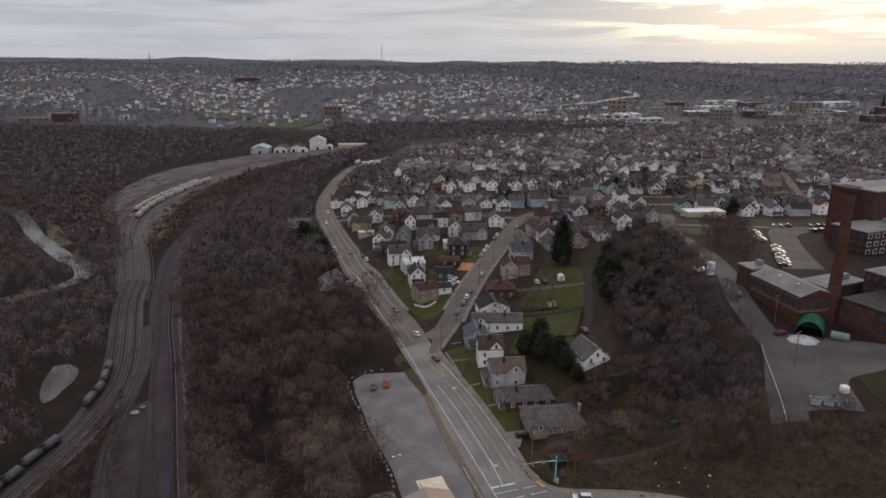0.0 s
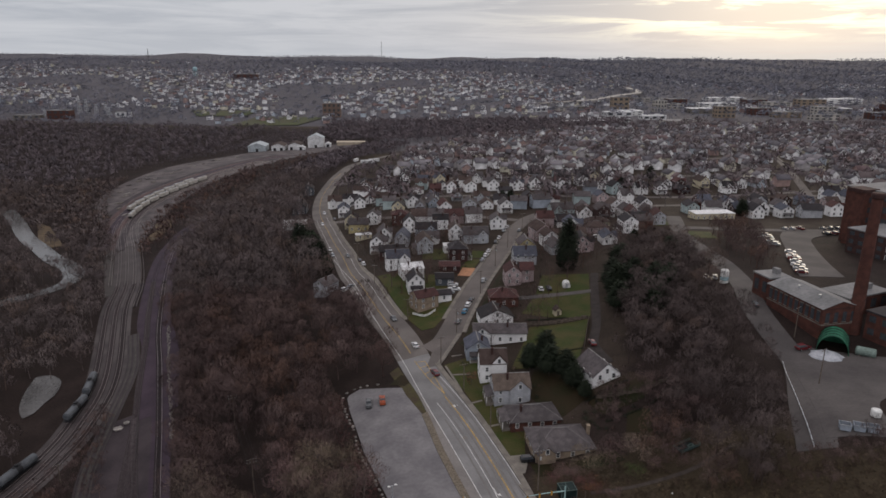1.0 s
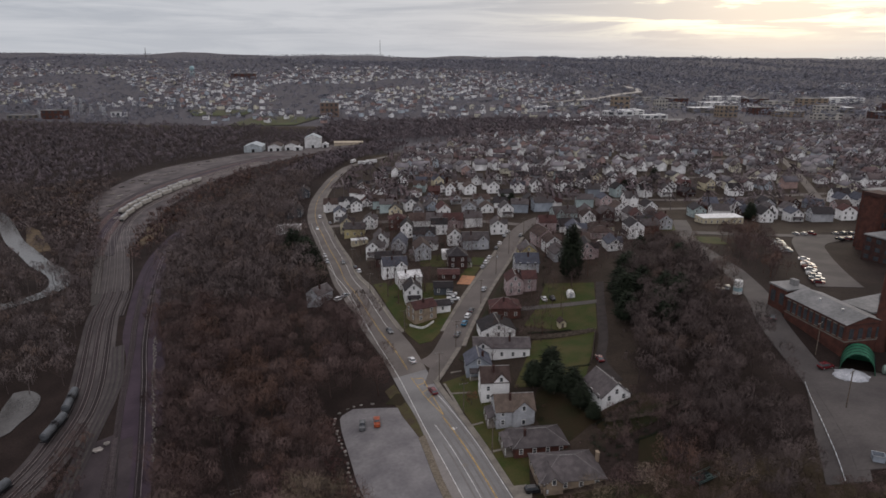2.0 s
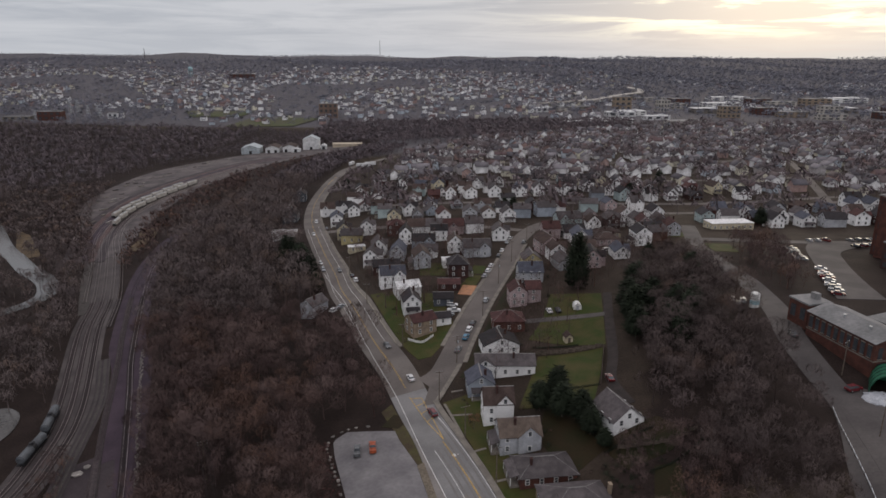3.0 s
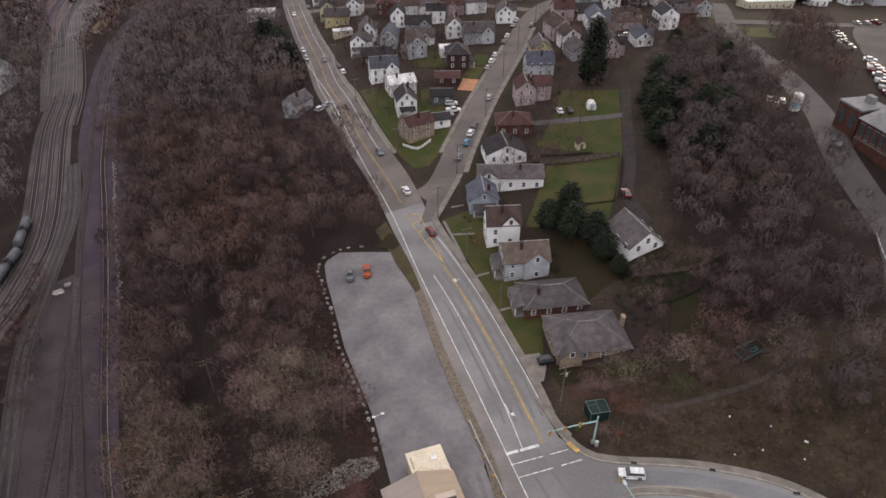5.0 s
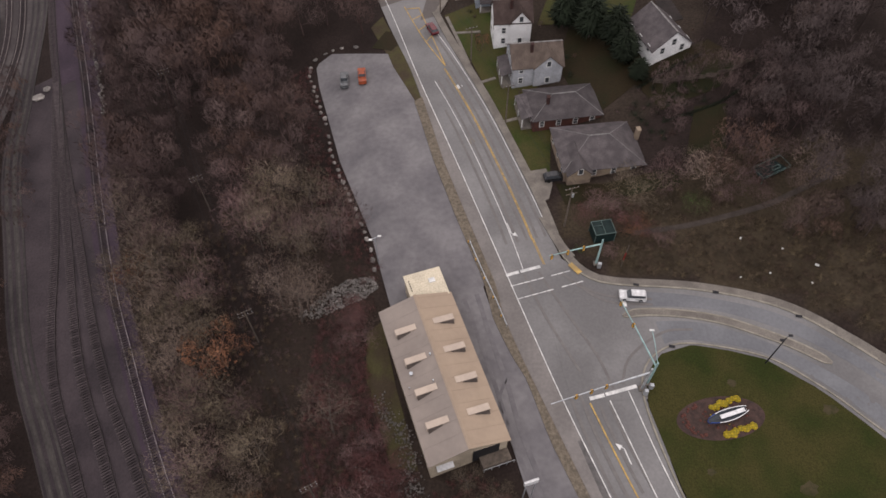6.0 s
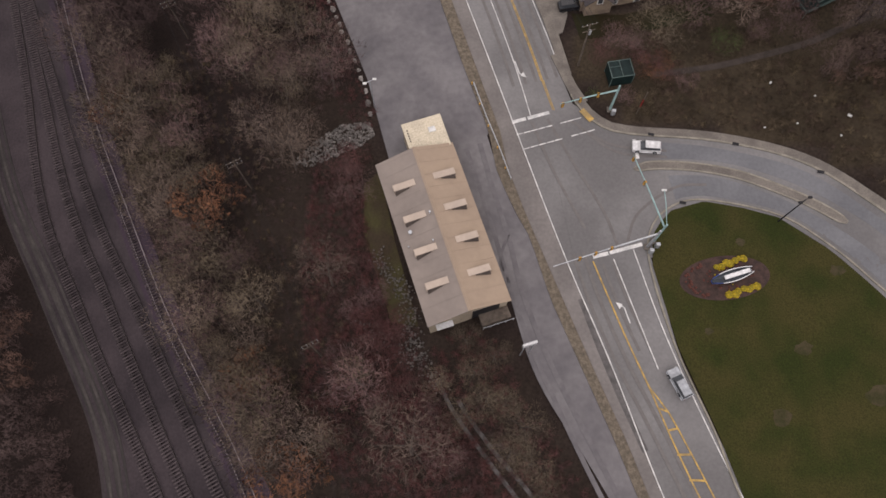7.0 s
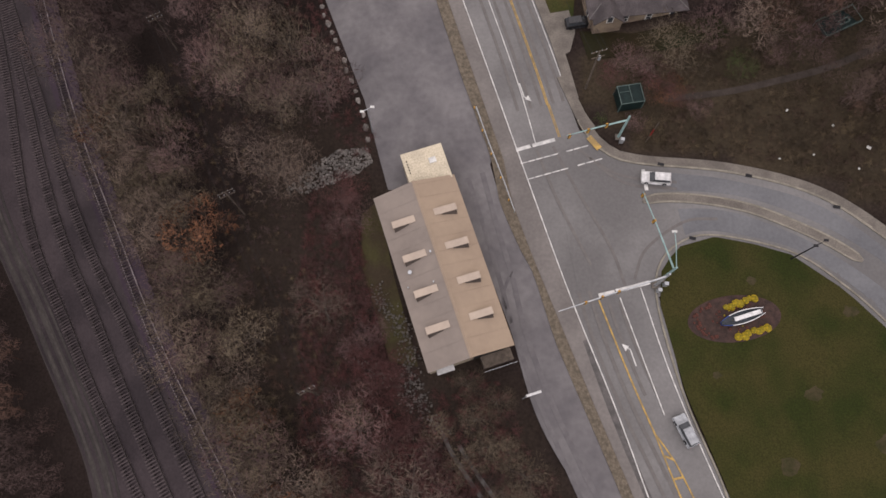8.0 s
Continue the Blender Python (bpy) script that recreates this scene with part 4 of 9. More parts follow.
band("railway_bed", [(-108, 190), (-131.5, 245), (-149, 276.8), (-182, 360), (-197.6, 415.2), (-204.5, 470), (-193, 560)], 15, 0.14, BALLAST_DARK, "purplish dark ballast of the main line", "railway", 5)
BALLAST_PALE = material("pale_grey_ballast", (0.070, 0.060, 0.058), (0.043, 0.036, 0.036), scale=0.08, fine=1.6, bump=0.6, depth=0.08)
band("railway_bed", TRACK_L, 15, 0.12, BALLAST_PALE, "grey stone ballast under the yard tracks", "railway", 5)
CONCRETE_DUST = material("pale_track_dust", (0.062, 0.054, 0.050), (0.042, 0.037, 0.035), scale=0.4, fine=1.5, bump=0.2)
band("service_road", south([(-50, 38), (-59.5, 60), (-77, 84.5), (-93, 108), (-106, 135), (-117, 160), (-124, 186), (-133, 222), (-150, 258)]), 5, 0.16, DIRT, "pale dirt service road between the tracks", "dirt road", 2)
for sh, wid, mt in ((-1.7, 0.6, BALLAST), (-0.8, 0.5, CONCRETE_DUST), (0.3, 0.7, BALLAST), (1.1, 0.5, CONCRETE_DUST), (2.0, 0.5, BALLAST)):
    band("wheel_track", south([(-50, 38), (-59.5, 60), (-77, 84.5), (-93, 108), (-106, 135), (-117, 160), (-124, 186), (-133, 222), (-150, 258)]), wid, 0.19, mt, "worn wheel rut in the service road", "dirt road", 1, skirt=0.03, shift=sh)
band("service_road", [(-190, 312), (-222, 370), (-248, 419), (-279, 466), (-307, 514), (-324, 548), (-336, 590)], 5, 0.3, CONCRETE_DUST, "pale dirt service road beside the yard tracks", "dirt road", 2)
YARD = material("brown_yard_soil", (0.098, 0.084, 0.082), (0.048, 0.041, 0.042), scale=0.07, fine=0.8, bump=0.4, depth=0.1)
sheet("yard_ground", curve([(-246, 418), (-286, 492), (-328, 545), (-358, 610), (-366, 690), (-358, 765), (-322, 829), (-268, 900), (-150, 960)], 8), curve([(-228, 425), (-252, 505), (-262, 590), (-254, 680), (-228, 760), (-184, 850), (-125, 900)], 8), 0.3, YARD, "bare brown yard ground by the warehouses", "yard", 8)
RED_SOIL = material("reddish_yard_soil", (0.080, 0.048, 0.046), (0.045, 0.030, 0.030), scale=0.12, fine=1.0, bump=0.4, depth=0.1)
for off, wid, mt, dz in ((13, 5, BALLAST, 0.36), (22, 4, RED_SOIL, 0.38), (30, 6, BALLAST_DARK, 0.36), (38, 5, RED_SOIL, 0.4), (46, 6, BALLAST, 0.36)):
    band("yard_ground", [(x - off * 0.9, y + off * 0.35) for x, y in ((-225, 408), (-254, 472), (-272, 528), (-280, 588), (-276, 640), (-262, 700), (-236, 770), (-205, 820))], wid, dz, mt, "strip of dark stony soil in the railway yard", "yard", 3, step=6)
rr = random.Random(77)
for k in range(44):
    q = rr.uniform(0, 1)
    y = 530 + 310 * q
    x = np.interp(y, (530, 610, 700, 765, 840), (-312, -342, -350, -342, -305)) + rr.uniform(-12, 16)
    band("rubble_mound", [(x, y), (x + rr.uniform(1, 3), y + rr.uniform(2, 6))], rr.uniform(1, 2.4), rr.uniform(0.6, 1.4), rr.choice((CONCRETE, CONCRETE, YARD, ROCK)), "low mound of rubble in the yard", "mound", 2, kind="", step=3, skirt=1.5)
for l, r in (([(-297, 445), (-345, 505)], [(-310, 436), (-366, 520)]), ([(-376, 590), (-398, 640)], [(-366, 585), (-380, 640)]), ([(-232, 440), (-238, 470), (-254, 500)], [(-222, 430), (-226, 470), (-240, 505)])):
    sheet("dry_grass", l, r, 0.25, material("tan_dry_grass", (0.11, 0.078, 0.045), (0.06, 0.045, 0.030), scale=0.2, fine=1.5, bump=0.5), "tan dead grass near the creek", "dry grass", 4, stations=14)


SLEEPER_MESH = Geo().box((0, 0, 0), (2.6, 0.26, 0.16), taper=0.95).mesh("sleeper", SLEEPER)


def track(pts, shift, rail_mat, far=1e9):
    c = curve(pts, 2.5)
    c = c[:, :2] + normals(c) * shift
    n = normals(c)
    t = thing("railway_track", pose(0, 0, 0), "steel rails on old timber sleepers in dark ballast", "railway track", "tracks of the railway yard")
    for s in (-0.75, 0.75):
        e = c + n * s
        g = Geo()
        z = gz(e[:, 0], e[:, 1]) + 0.34
        prof = ((-0.085, 0.0), (-0.05, 0.16), (0.05, 0.16), (0.085, 0.0))
        vs = [(e[i, 0] + n[i, 0] * a, e[i, 1] + n[i, 1] * a, z[i] + b) for i in range(len(e)) for a, b in prof]
        g.add(vs, [(i * 4 + k, i * 4 + k + 1, i * 4 + k + 5, i * 4 + k + 4) for i in range(len(e) - 1) for k in range(3)])
        part("rail", g, rail_mat, t)
    s = np.r_[0, np.cumsum(np.hypot(*np.diff(c, axis=0).T))]
    k = np.arange(0, s[-1], 0.62)
    px, py = np.interp(k, s, c[:, 0]), np.interp(k, s, c[:, 1])
    qx, qy = np.interp(k, s, n[:, 0]), np.interp(k, s, n[:, 1])
    pz = gz(px, py) + 0.27
    g = Geo()
    rnd = random.Random(int(shift * 10) + len(pts))
    for x, y, z, a, b in zip(px, py, pz, qx, qy):
        if y > 330:
            break
        rz, z = math.atan2(b, a) + rnd.uniform(-0.03, 0.03), z + 0.015 + rnd.uniform(-0.03, 0.025)
        if 62 < y < 112 and -92 < x:
            part("sleeper", SLEEPER_MESH, None, t, at=Matrix.LocRotScale((x, y, z), Euler((0, 0, rz)), None))
        else:
            g.box((x, y, z), (2.6, 0.26, 0.16), rz=rz)
    if g.v:
        tagged(part("timber_bed", g, SLEEPER, t), "long run of worn timber sleepers", "", "", "stuff")


RAIL_DULL = material("rusty_rail", (0.26, 0.225, 0.215), rough=0.5, metal=0.5, fine=5)
RAIL_DARK = material("dark_rusty_rail", (0.025, 0.018, 0.017), rough=0.5, spec=0.3, fine=5)
track(TRACK_D, 0, STEEL)
track(TRACK_C, 0, RAIL_DARK)
track(TRACK_B, 0, RAIL_DARK)
track(TRACK_A, 0, RAIL_DARK)
track(TRACK_L, 0, RAIL_DULL)
track(TRACK_L, -4.3, RAIL_DULL)
track(TRACK_L, 4.3, RAIL_DULL)
track(TRACK_L[6:], 8.6, RAIL_DULL)
track(TRACK_L[5:], -8.6, RAIL_DULL)
track(TRACK_L[7:], 14.0, RAIL_DULL)
# garden path and drive beyond the gardens
band("path", [(47, 176), (45, 190.5), (48.3, 204.5), (51.1, 219.5), (54.5, 242), (58, 262)], 3.2, 0.10, material("brown_lane_dirt", (0.034, 0.027, 0.025), (0.022, 0.018, 0.017), scale=0.3, fine=2, bump=0.3), "brown dirt lane beside the gardens", "path", 2)
band("path", [(22, 244.5), (40, 243.5), (53, 241.6)], 3.2, 0.14, ASPHALT_LANE, "grey gravel garden drive", "path", 2)
# creek in the valley
band("water", [(-420, 560), (-388, 526), (-345, 474), (-312, 440), (-284, 410), (-260, 388), (-245, 370), (-235, 352), (-235, 338), (-247, 323), (-270, 306)], 12, 0.35, WATER, "pale shallow creek reflecting the sky", "water", 4, step=5)
pond = [(-173.4, 222.1), (-168.0, 223.5), (-160.2, 218.3), (-156.5, 209.0), (-157.1, 202.0), (-157.2, 195.7), (-159.2, 192.7), (-165.1, 199.3), (-170.1, 210.2)]
px_, py_ = sum(p[0] for p in pond) / len(pond), sum(p[1] for p in pond) / len(pond)
rim = curve(pond + pond[:1], 2.0)
g = Geo()
g.add([(a, b, float(gz(a, b)) + 0.35) for a, b in rim[:-1, :2]] + [(px_, py_, float(gz(px_, py_)) + 0.35)], [(k, (k + 1) % (len(rim) - 1), len(rim) - 1) for k in range(len(rim) - 1)])
tagged(part("water", g, WATER), "pale pond between bare trees", "water", "", "structure")
# row of pale stones beside the main line
g = Geo()
rr = random.Random(61)
for x, y in curve([(-135.7, 263.3), (-115.3, 217.7), (-102.8, 190.9), (-94.5, 173.0)], 0.8)[:, :2]:
    k = rr.uniform(0.3, 0.8)
    g.box((x + rr.uniform(-0.7, 0.7), y, float(gz(x, y)) + 0.3), (k, k * rr.uniform(0.6, 1.3), k), rz=rr.uniform(0, 3), taper=0.7)
tagged(part("stone_row", g, ROCK), "row of pale stones beside the rails", "stones", "", "stuff")
# ---- trees ----
def tri_tube(pts, radii, n):
    g = Geo()
    g.tube(pts, radii, n, cap=False)
    v, f = np.array(g.v), np.array(g.f)
    return v, np.concatenate([f[:, [0, 1, 2]], f[:, [0, 2, 3]]])


def join(parts):
    vs, fs, k = [], [], 0
    for v, f in parts:
        vs.append(v)
        fs.append(np.asarray(f) + k)
        k += len(v)
    return np.concatenate(vs), np.concatenate(fs)


def slivers(base, tip, r, rnd, flat=None):
    """Thin twigs from base to tip: three-sided or, where flat gives the way they face, flat."""
    n = len(base)
    d = tip - base
    r = r[:, None]
    if flat is not None:
        a = np.cross(d, flat)
        a /= np.maximum(np.linalg.norm(a, axis=1), 1e-5)[:, None]
        return np.stack([base + a * r, base - a * r, tip], 1).reshape(-1, 3), np.arange(n * 3).reshape(-1, 3)
    a = np.cross(d, rnd.normal(size=(n, 3)))
    a /= np.linalg.norm(a, axis=1)[:, None]
    b = np.cross(d / np.linalg.norm(d, axis=1)[:, None], a)
    v = np.stack([base + a * r, base - a * r * 0.5 + b * r * 0.87, base - a * r * 0.5 - b * r * 0.87, tip], 1).reshape(-1, 3)
    k = np.arange(n)[:, None] * 4
    return v, np.concatenate([k + [0, 1, 3], k + [1, 2, 3], k + [2, 0, 3]])


def bare_tree(seed, h, spread, limbs, subs, twigs, thick=0.045, leaf=0, sides=5, spray=0.14, mass=0.45, long=None):
    """Tapered leaning trunk, forking limbs, and a crown of twig sprays (spray: half their width) and thin twigs in rounded lobes."""
    rnd = np.random.default_rng(seed)
    lean = rnd.normal(0, 0.05, 2)
    trunk = [(lean[0] * h * k + 0.15 * math.sin(k * 5 + seed), lean[1] * h * k, h * k * 0.8 - (0.8 if k == 0 else 0)) for k in (0, 0.25, 0.5, 0.75, 1)]
    r0 = h * 0.016
    wood = [tri_tube(trunk, [r0 * 1.3, r0, r0 * 0.75, r0 * 0.45, r0 * 0.15], sides)]
    tr = np.array(trunk)
    ends = []
    for i in range(limbs):
        k = 0.28 + 0.68 * (i + rnd.uniform(0, 1)) / limbs
        p = np.array([np.interp(k, (0, 0.25, 0.5, 0.75, 1), tr[:, c]) for c in range(3)])
        az = i * 2.4 + rnd.uniform(-0.5, 0.5)
        ln = spread * (1.15 - 0.55 * k) * rnd.uniform(0.75, 1.2)
        up = rnd.uniform(0.45, 0.9) + 0.5 * k
        d = np.array([math.cos(az), math.sin(az), up])
        pts = [p, p + d * ln * 0.45, p + d * ln * 0.8 + [0, 0, ln * 0.12], p + d * ln + [rnd.normal(0, 0.2), rnd.normal(0, 0.2), ln * 0.3]]
        rr = r0 * 0.42 * (1.2 - k * 0.7)
        wood.append(tri_tube(pts, [rr, rr * 0.7, rr * 0.45, rr * 0.15], 4 if sides > 4 else 3))
        pa = np.array(pts)
        for j in range(subs):
            f = rnd.uniform(0.3, 1.0)
            q = np.array([np.interp(f, (0, 0.45, 0.8, 1), pa[:, c]) for c in range(3)])
            e = rnd.normal(size=3) * [1, 1, 0.55] + [0, 0, 0.55] + d * 0.3
            e *= ln * 0.42 / np.linalg.norm(e)
            mid = q + e * 0.55 + rnd.normal(0, 0.12, 3)
            wood.append(tri_tube([q, mid, q + e], [rr * 0.4, rr * 0.26, rr * 0.1], 3))
            if j % 2 == 0:
                ends.append(q + e)
        ends.append(pa[3])
    # the twigs gather in rounded sprays about the limb ends and the leader, thinner towards the heart
    top = tr[-1] + [0, 0, h * 0.02]
    hearts = [(np.array(e), rnd.uniform(0.8, 1.15)) for e in ends] + [(top, 1.0), (tr[3] + [0, 0, h * 0.05], 1.15)]
    middle = tr[3] * [1, 1, 0] + [0, 0, h * 0.58]
    base, tips, face, girth = [], [], [], []
    each = max(3, twigs // len(hearts))
    for c, k in hearts:
        r = spread * 0.5 * k
        u = rnd.normal(size=(each, 3))
        u /= np.linalg.norm(u, axis=1)[:, None]
        away = (c - middle) / np.linalg.norm(c - middle)
        back = (u @ away) < -0.35
        u[back] -= 2 * (u[back] @ away)[:, None] * away
        lump = 1 + 0.14 * np.sin(u[:, 0] * 6 + seed + c[0]) * np.cos(u[:, 1] * 5 + c[1])
        broad = np.arange(each) < each * mass
        reach = np.where(broad, rnd.uniform(0.72, 0.98, each), rnd.uniform(0.4, 1.0, each) ** 0.5)
        q = c + u * (reach * lump)[:, None] * [r, r, r * 0.85] - [0, 0, r * 0.2]
        side = np.cross(u, rnd.normal(size=(each, 3)))
        side /= np.maximum(np.linalg.norm(side, axis=1), 1e-4)[:, None]
        rise = np.cross(np.cross(u, [0, 0, 1.0]), u)
        way = np.where(broad[:, None], side * 0.65 + rise * 0.6 + u * 0.25, u * 0.8 + side * 0.5 + [0, 0, 0.1])
        size = np.where(broad, long or 0.9 + spray * 12.0, r * 0.45) * rnd.uniform(0.7, 1.2, each)
        base.append(q - way * size[:, None] * np.where(broad, 0.4, 0.0)[:, None])
        tips.append(q + way * size[:, None] * np.where(broad, 0.6, 1.0)[:, None])
        o = u * 0.5 + (q - middle) / [spread, spread, h * 0.4] * 0.9
        face.append(o / np.maximum(np.linalg.norm(o, axis=1), 1e-4)[:, None])
        girth.append(np.where(broad, spray, thick))
    base, tips, face, girth = (np.concatenate(q) for q in (base, tips, face, girth))
    n = len(base)
    cv, cf = slivers(base, tips, rnd.uniform(0.6, 1.1, n) * girth, rnd, face + rnd.normal(0, 0.18, (n, 3)))
    cn = np.repeat(face, 3, 0)
    if leaf:
        pick = rnd.integers(0, n, leaf)
        c = base[pick] + rnd.normal(0, 0.25, (leaf, 3))
        u, w = rnd.normal(size=(leaf, 3)) * 0.15, rnd.normal(size=(leaf, 3)) * 0.15
        lv = np.stack([c - u, c + u, c + w], 1).reshape(-1, 3)
        cf = np.concatenate([cf, np.arange(leaf * 3).reshape(-1, 3) + len(cv)])
        cv, cn = np.concatenate([cv, lv]), np.concatenate([cn, np.repeat(face[pick], 3, 0)])
    return join(wood), (cv, cf, cn)


def conifer(seed, h, r, n, narrow=False):
    """Whorled drooping boughs of needle slivers on a straight trunk."""
    rnd = np.random.default_rng(seed)
    wood = tri_tube([(0, 0, -0.8), (0, 0, h * 0.5), (0, 0, h * 0.97)], [h * 0.017, h * 0.011, 0.03], 5)
    k = 1 - np.sqrt(rnd.uniform(0.0, 1, n))
    z = h * (0.05 + 0.95 * k) if narrow else h * (0.18 + 0.82 * k)
    prof = (np.sin(np.clip(1 - k, 0, 1) ** 0.7 * 2.2) if narrow else (1 - k) ** 0.5 * (0.55 + 0.45 * np.minimum(1, k * 4))) * r * rnd.uniform(0.55, 1.1, n)
    az = rnd.uniform(0, math.tau, n)
    f = rnd.uniform(0.15, 0.85, n)
    base = np.stack([np.cos(az) * prof * f, np.sin(az) * prof * f, z], 1)
    way = np.stack([np.cos(az), np.sin(az), np.full(n, 0.7 if narrow else -0.1)], 1) + rnd.normal(0, 0.35, (n, 3))
    tips = base + way * rnd.uniform(0.4, 0.9, (n, 1)) * (0.8 if narrow else r * 0.38)
    return wood, slivers(base, tips, rnd.uniform(0.08, 0.17, n) * (1.9 if narrow else 1.4), rnd)


def shrub(seed, r, n, thick=0.035, flat=False):
    rnd = np.random.default_rng(seed)
    az, el = rnd.uniform(0, math.tau, n), rnd.uniform(0.15, 1.45, n)
    way = np.stack([np.cos(az) * np.cos(el), np.sin(az) * np.cos(el), np.sin(el)], 1)
    base = way * rnd.uniform(0.0, 0.7, (n, 1)) * r * [1, 1, 0.8]
    return slivers(base, base + (way * (0.45 if flat else 1) + rnd.normal(0, 0.6 if flat else 0.4, (n, 3))) * r * 0.42, rnd.uniform(0.5, 1.2, n) * thick, rnd, (way + [0, 0, 0.5] + rnd.normal(0, 0.3, (n, 3))) if flat else None)


def tri_mesh(name, vf, mat, rounded=False):
    me = bpy.data.meshes.new(name)
    v, f = vf[:2]
    if rounded:
        # every face turned to the side that its crown's surface faces
        wrong = np.einsum("ij,ij->i", np.cross(v[f[:, 1]] - v[f[:, 0]], v[f[:, 2]] - v[f[:, 0]]), crown_out(vf)[f].sum(1)) < 0
        f = np.where(wrong[:, None], f[:, ::-1], f)
    me.from_pydata(v.tolist(), [], f.tolist(), shade_flat=not rounded)
    me.materials.append(mat)
    if rounded:
        me.attributes.new("custom_normal", "FLOAT_VECTOR", "POINT").data.foreach_set("vector", np.ascontiguousarray(crown_out(vf), np.float32).ravel())
    return me


def outward(v):
    """Directions away from the heart of a crown."""
    size = np.maximum(np.ptp(v, axis=0) / 2, 0.05)
    d = (v - v.mean(0)) / size + [0, 0, 0.35]
    return d / np.maximum(np.linalg.norm(d, axis=1), 1e-4)[:, None]


def crown_out(vf):
    return vf[2] if len(vf) > 2 else outward(vf[0])


FULL = [bare_tree(10 + i, h, s, 9, 2, 1250, 0.034, spray=0.052, mass=0.7) for i, (h, s) in enumerate(((13, 4.6), (15, 5.0), (11, 4.2), (12.5, 5.2)))]
RUSTY = [bare_tree(30 + i, h, s, 8, 2, 700, 0.04, leaf=900, spray=0.052, mass=0.7) for i, (h, s) in enumerate(((11, 4.2), (9.5, 4.0)))]
LITE = [bare_tree(50 + i, h, s, 6, 0, 460, 0.055, sides=3, spray=0.12, mass=0.85, long=1.7) for i, (h, s) in enumerate(((13, 5.0), (15, 5.4), (11, 4.8), (12, 5.4)))]
DENSE = [bare_tree(55 + i, h, s, 7, 0, 1500, 0.035, sides=3, spray=0.062, mass=0.78) for i, (h, s) in enumerate(((13, 5.0), (15, 5.4), (11, 4.8), (12, 5.4)))]
MIDDLE = [bare_tree(60 + i, h, s, 4, 0, 240, 0.08, sides=3, spray=0.17, mass=0.9, long=1.9) for i, (h, s) in enumerate(((12, 5.0), (14, 5.4), (10, 4.8)))]
GARDEN = [bare_tree(65 + i, h, s, 4, 0, 130, 0.07, sides=3, spray=0.09, mass=0.5) for i, (h, s) in enumerate(((12, 4.6), (14, 5.0), (10, 4.6)))]


def far_tree(seed, h, r):
    """A distant tree: a thin trunk and a rounded haze of coarse twigs."""
    rnd = np.random.default_rng(seed)
    n = 19
    u = rnd.normal(size=(n, 3))
    u /= np.linalg.norm(u, axis=1)[:, None]
    u[:, 2] = np.abs(u[:, 2]) * 1.2 - 0.3
    base = u * [r * 0.35, r * 0.35, h * 0.2] + [0, 0, h * 0.55]
    return tri_tube([(0, 0, -1), (0, 0, h * 0.7)], [0.3, 0.1], 3), slivers(base * [2.0, 2.0, 1.35] - [0, 0, h * 0.18], base * [2.0, 2.0, 1.35] - [0, 0, h * 0.18] + np.cross(u, rnd.normal(size=(n, 3))) * r * 0.55, rnd.uniform(0.4, 0.8, n), rnd, u + rnd.normal(0, 0.3, (n, 3)))


FAR = [far_tree(70 + i, h, r) for i, (h, r) in enumerate(((12, 5.0), (14, 5.6), (10, 5.0), (11, 6.0)))]
TREE_MESH = [(tri_mesh("trunk", w, BARK), tri_mesh("crown", c, TWIG_ONE if i % 2 else TWIG_RED, True)) for i, (w, c) in enumerate(FULL)]
RUST_MESH = [(tri_mesh("trunk", w, BARK), tri_mesh("crown", c, RUST_LEAF, True)) for w, c in RUSTY]
PINES = [conifer(5, 13, 5.4, 2300), conifer(6, 11, 5.0, 2100)]
PINE_MESH = [(tri_mesh("trunk", w, BARK), tri_mesh("crown", c, CONIFER, True)) for w, c in PINES]
CYP = conifer(9, 20, 5.0, 5200, True)
CYP_MESH = (tri_mesh("trunk", CYP[0], BARK), tri_mesh("crown", CYP[1], CONIFER, True))


def plant(meshes, x, y, k, turn, label, group="", name="tree"):
    t = thing(name, Matrix.LocRotScale((x, y, float(gz(x, y))), Euler((0, 0, turn)), (k, k, k * 1.0)), label, "tree", group)
    part("trunk", meshes[0], None, t)
    part("crown", meshes[1], None, t)
    return t


def scatter(poly, spacing, seed, keep=None):
    """Jittered points in a polygon."""
    rnd = np.random.default_rng(seed)
    p = np.array(poly, float)
    xs, ys = np.arange(p[:, 0].min(), p[:, 0].max(), spacing), np.arange(p[:, 1].min(), p[:, 1].max(), spacing)
    x, y = [a.ravel() + rnd.uniform(-0.5, 0.5, a.size) * spacing for a in np.meshgrid(xs, ys)]
    ok = inside(poly, x, y)
    x, y = x[ok], y[ok]
    if keep is not None:
        ok = keep(x, y)
        x, y = x[ok], y[ok]
    return x, y, rnd


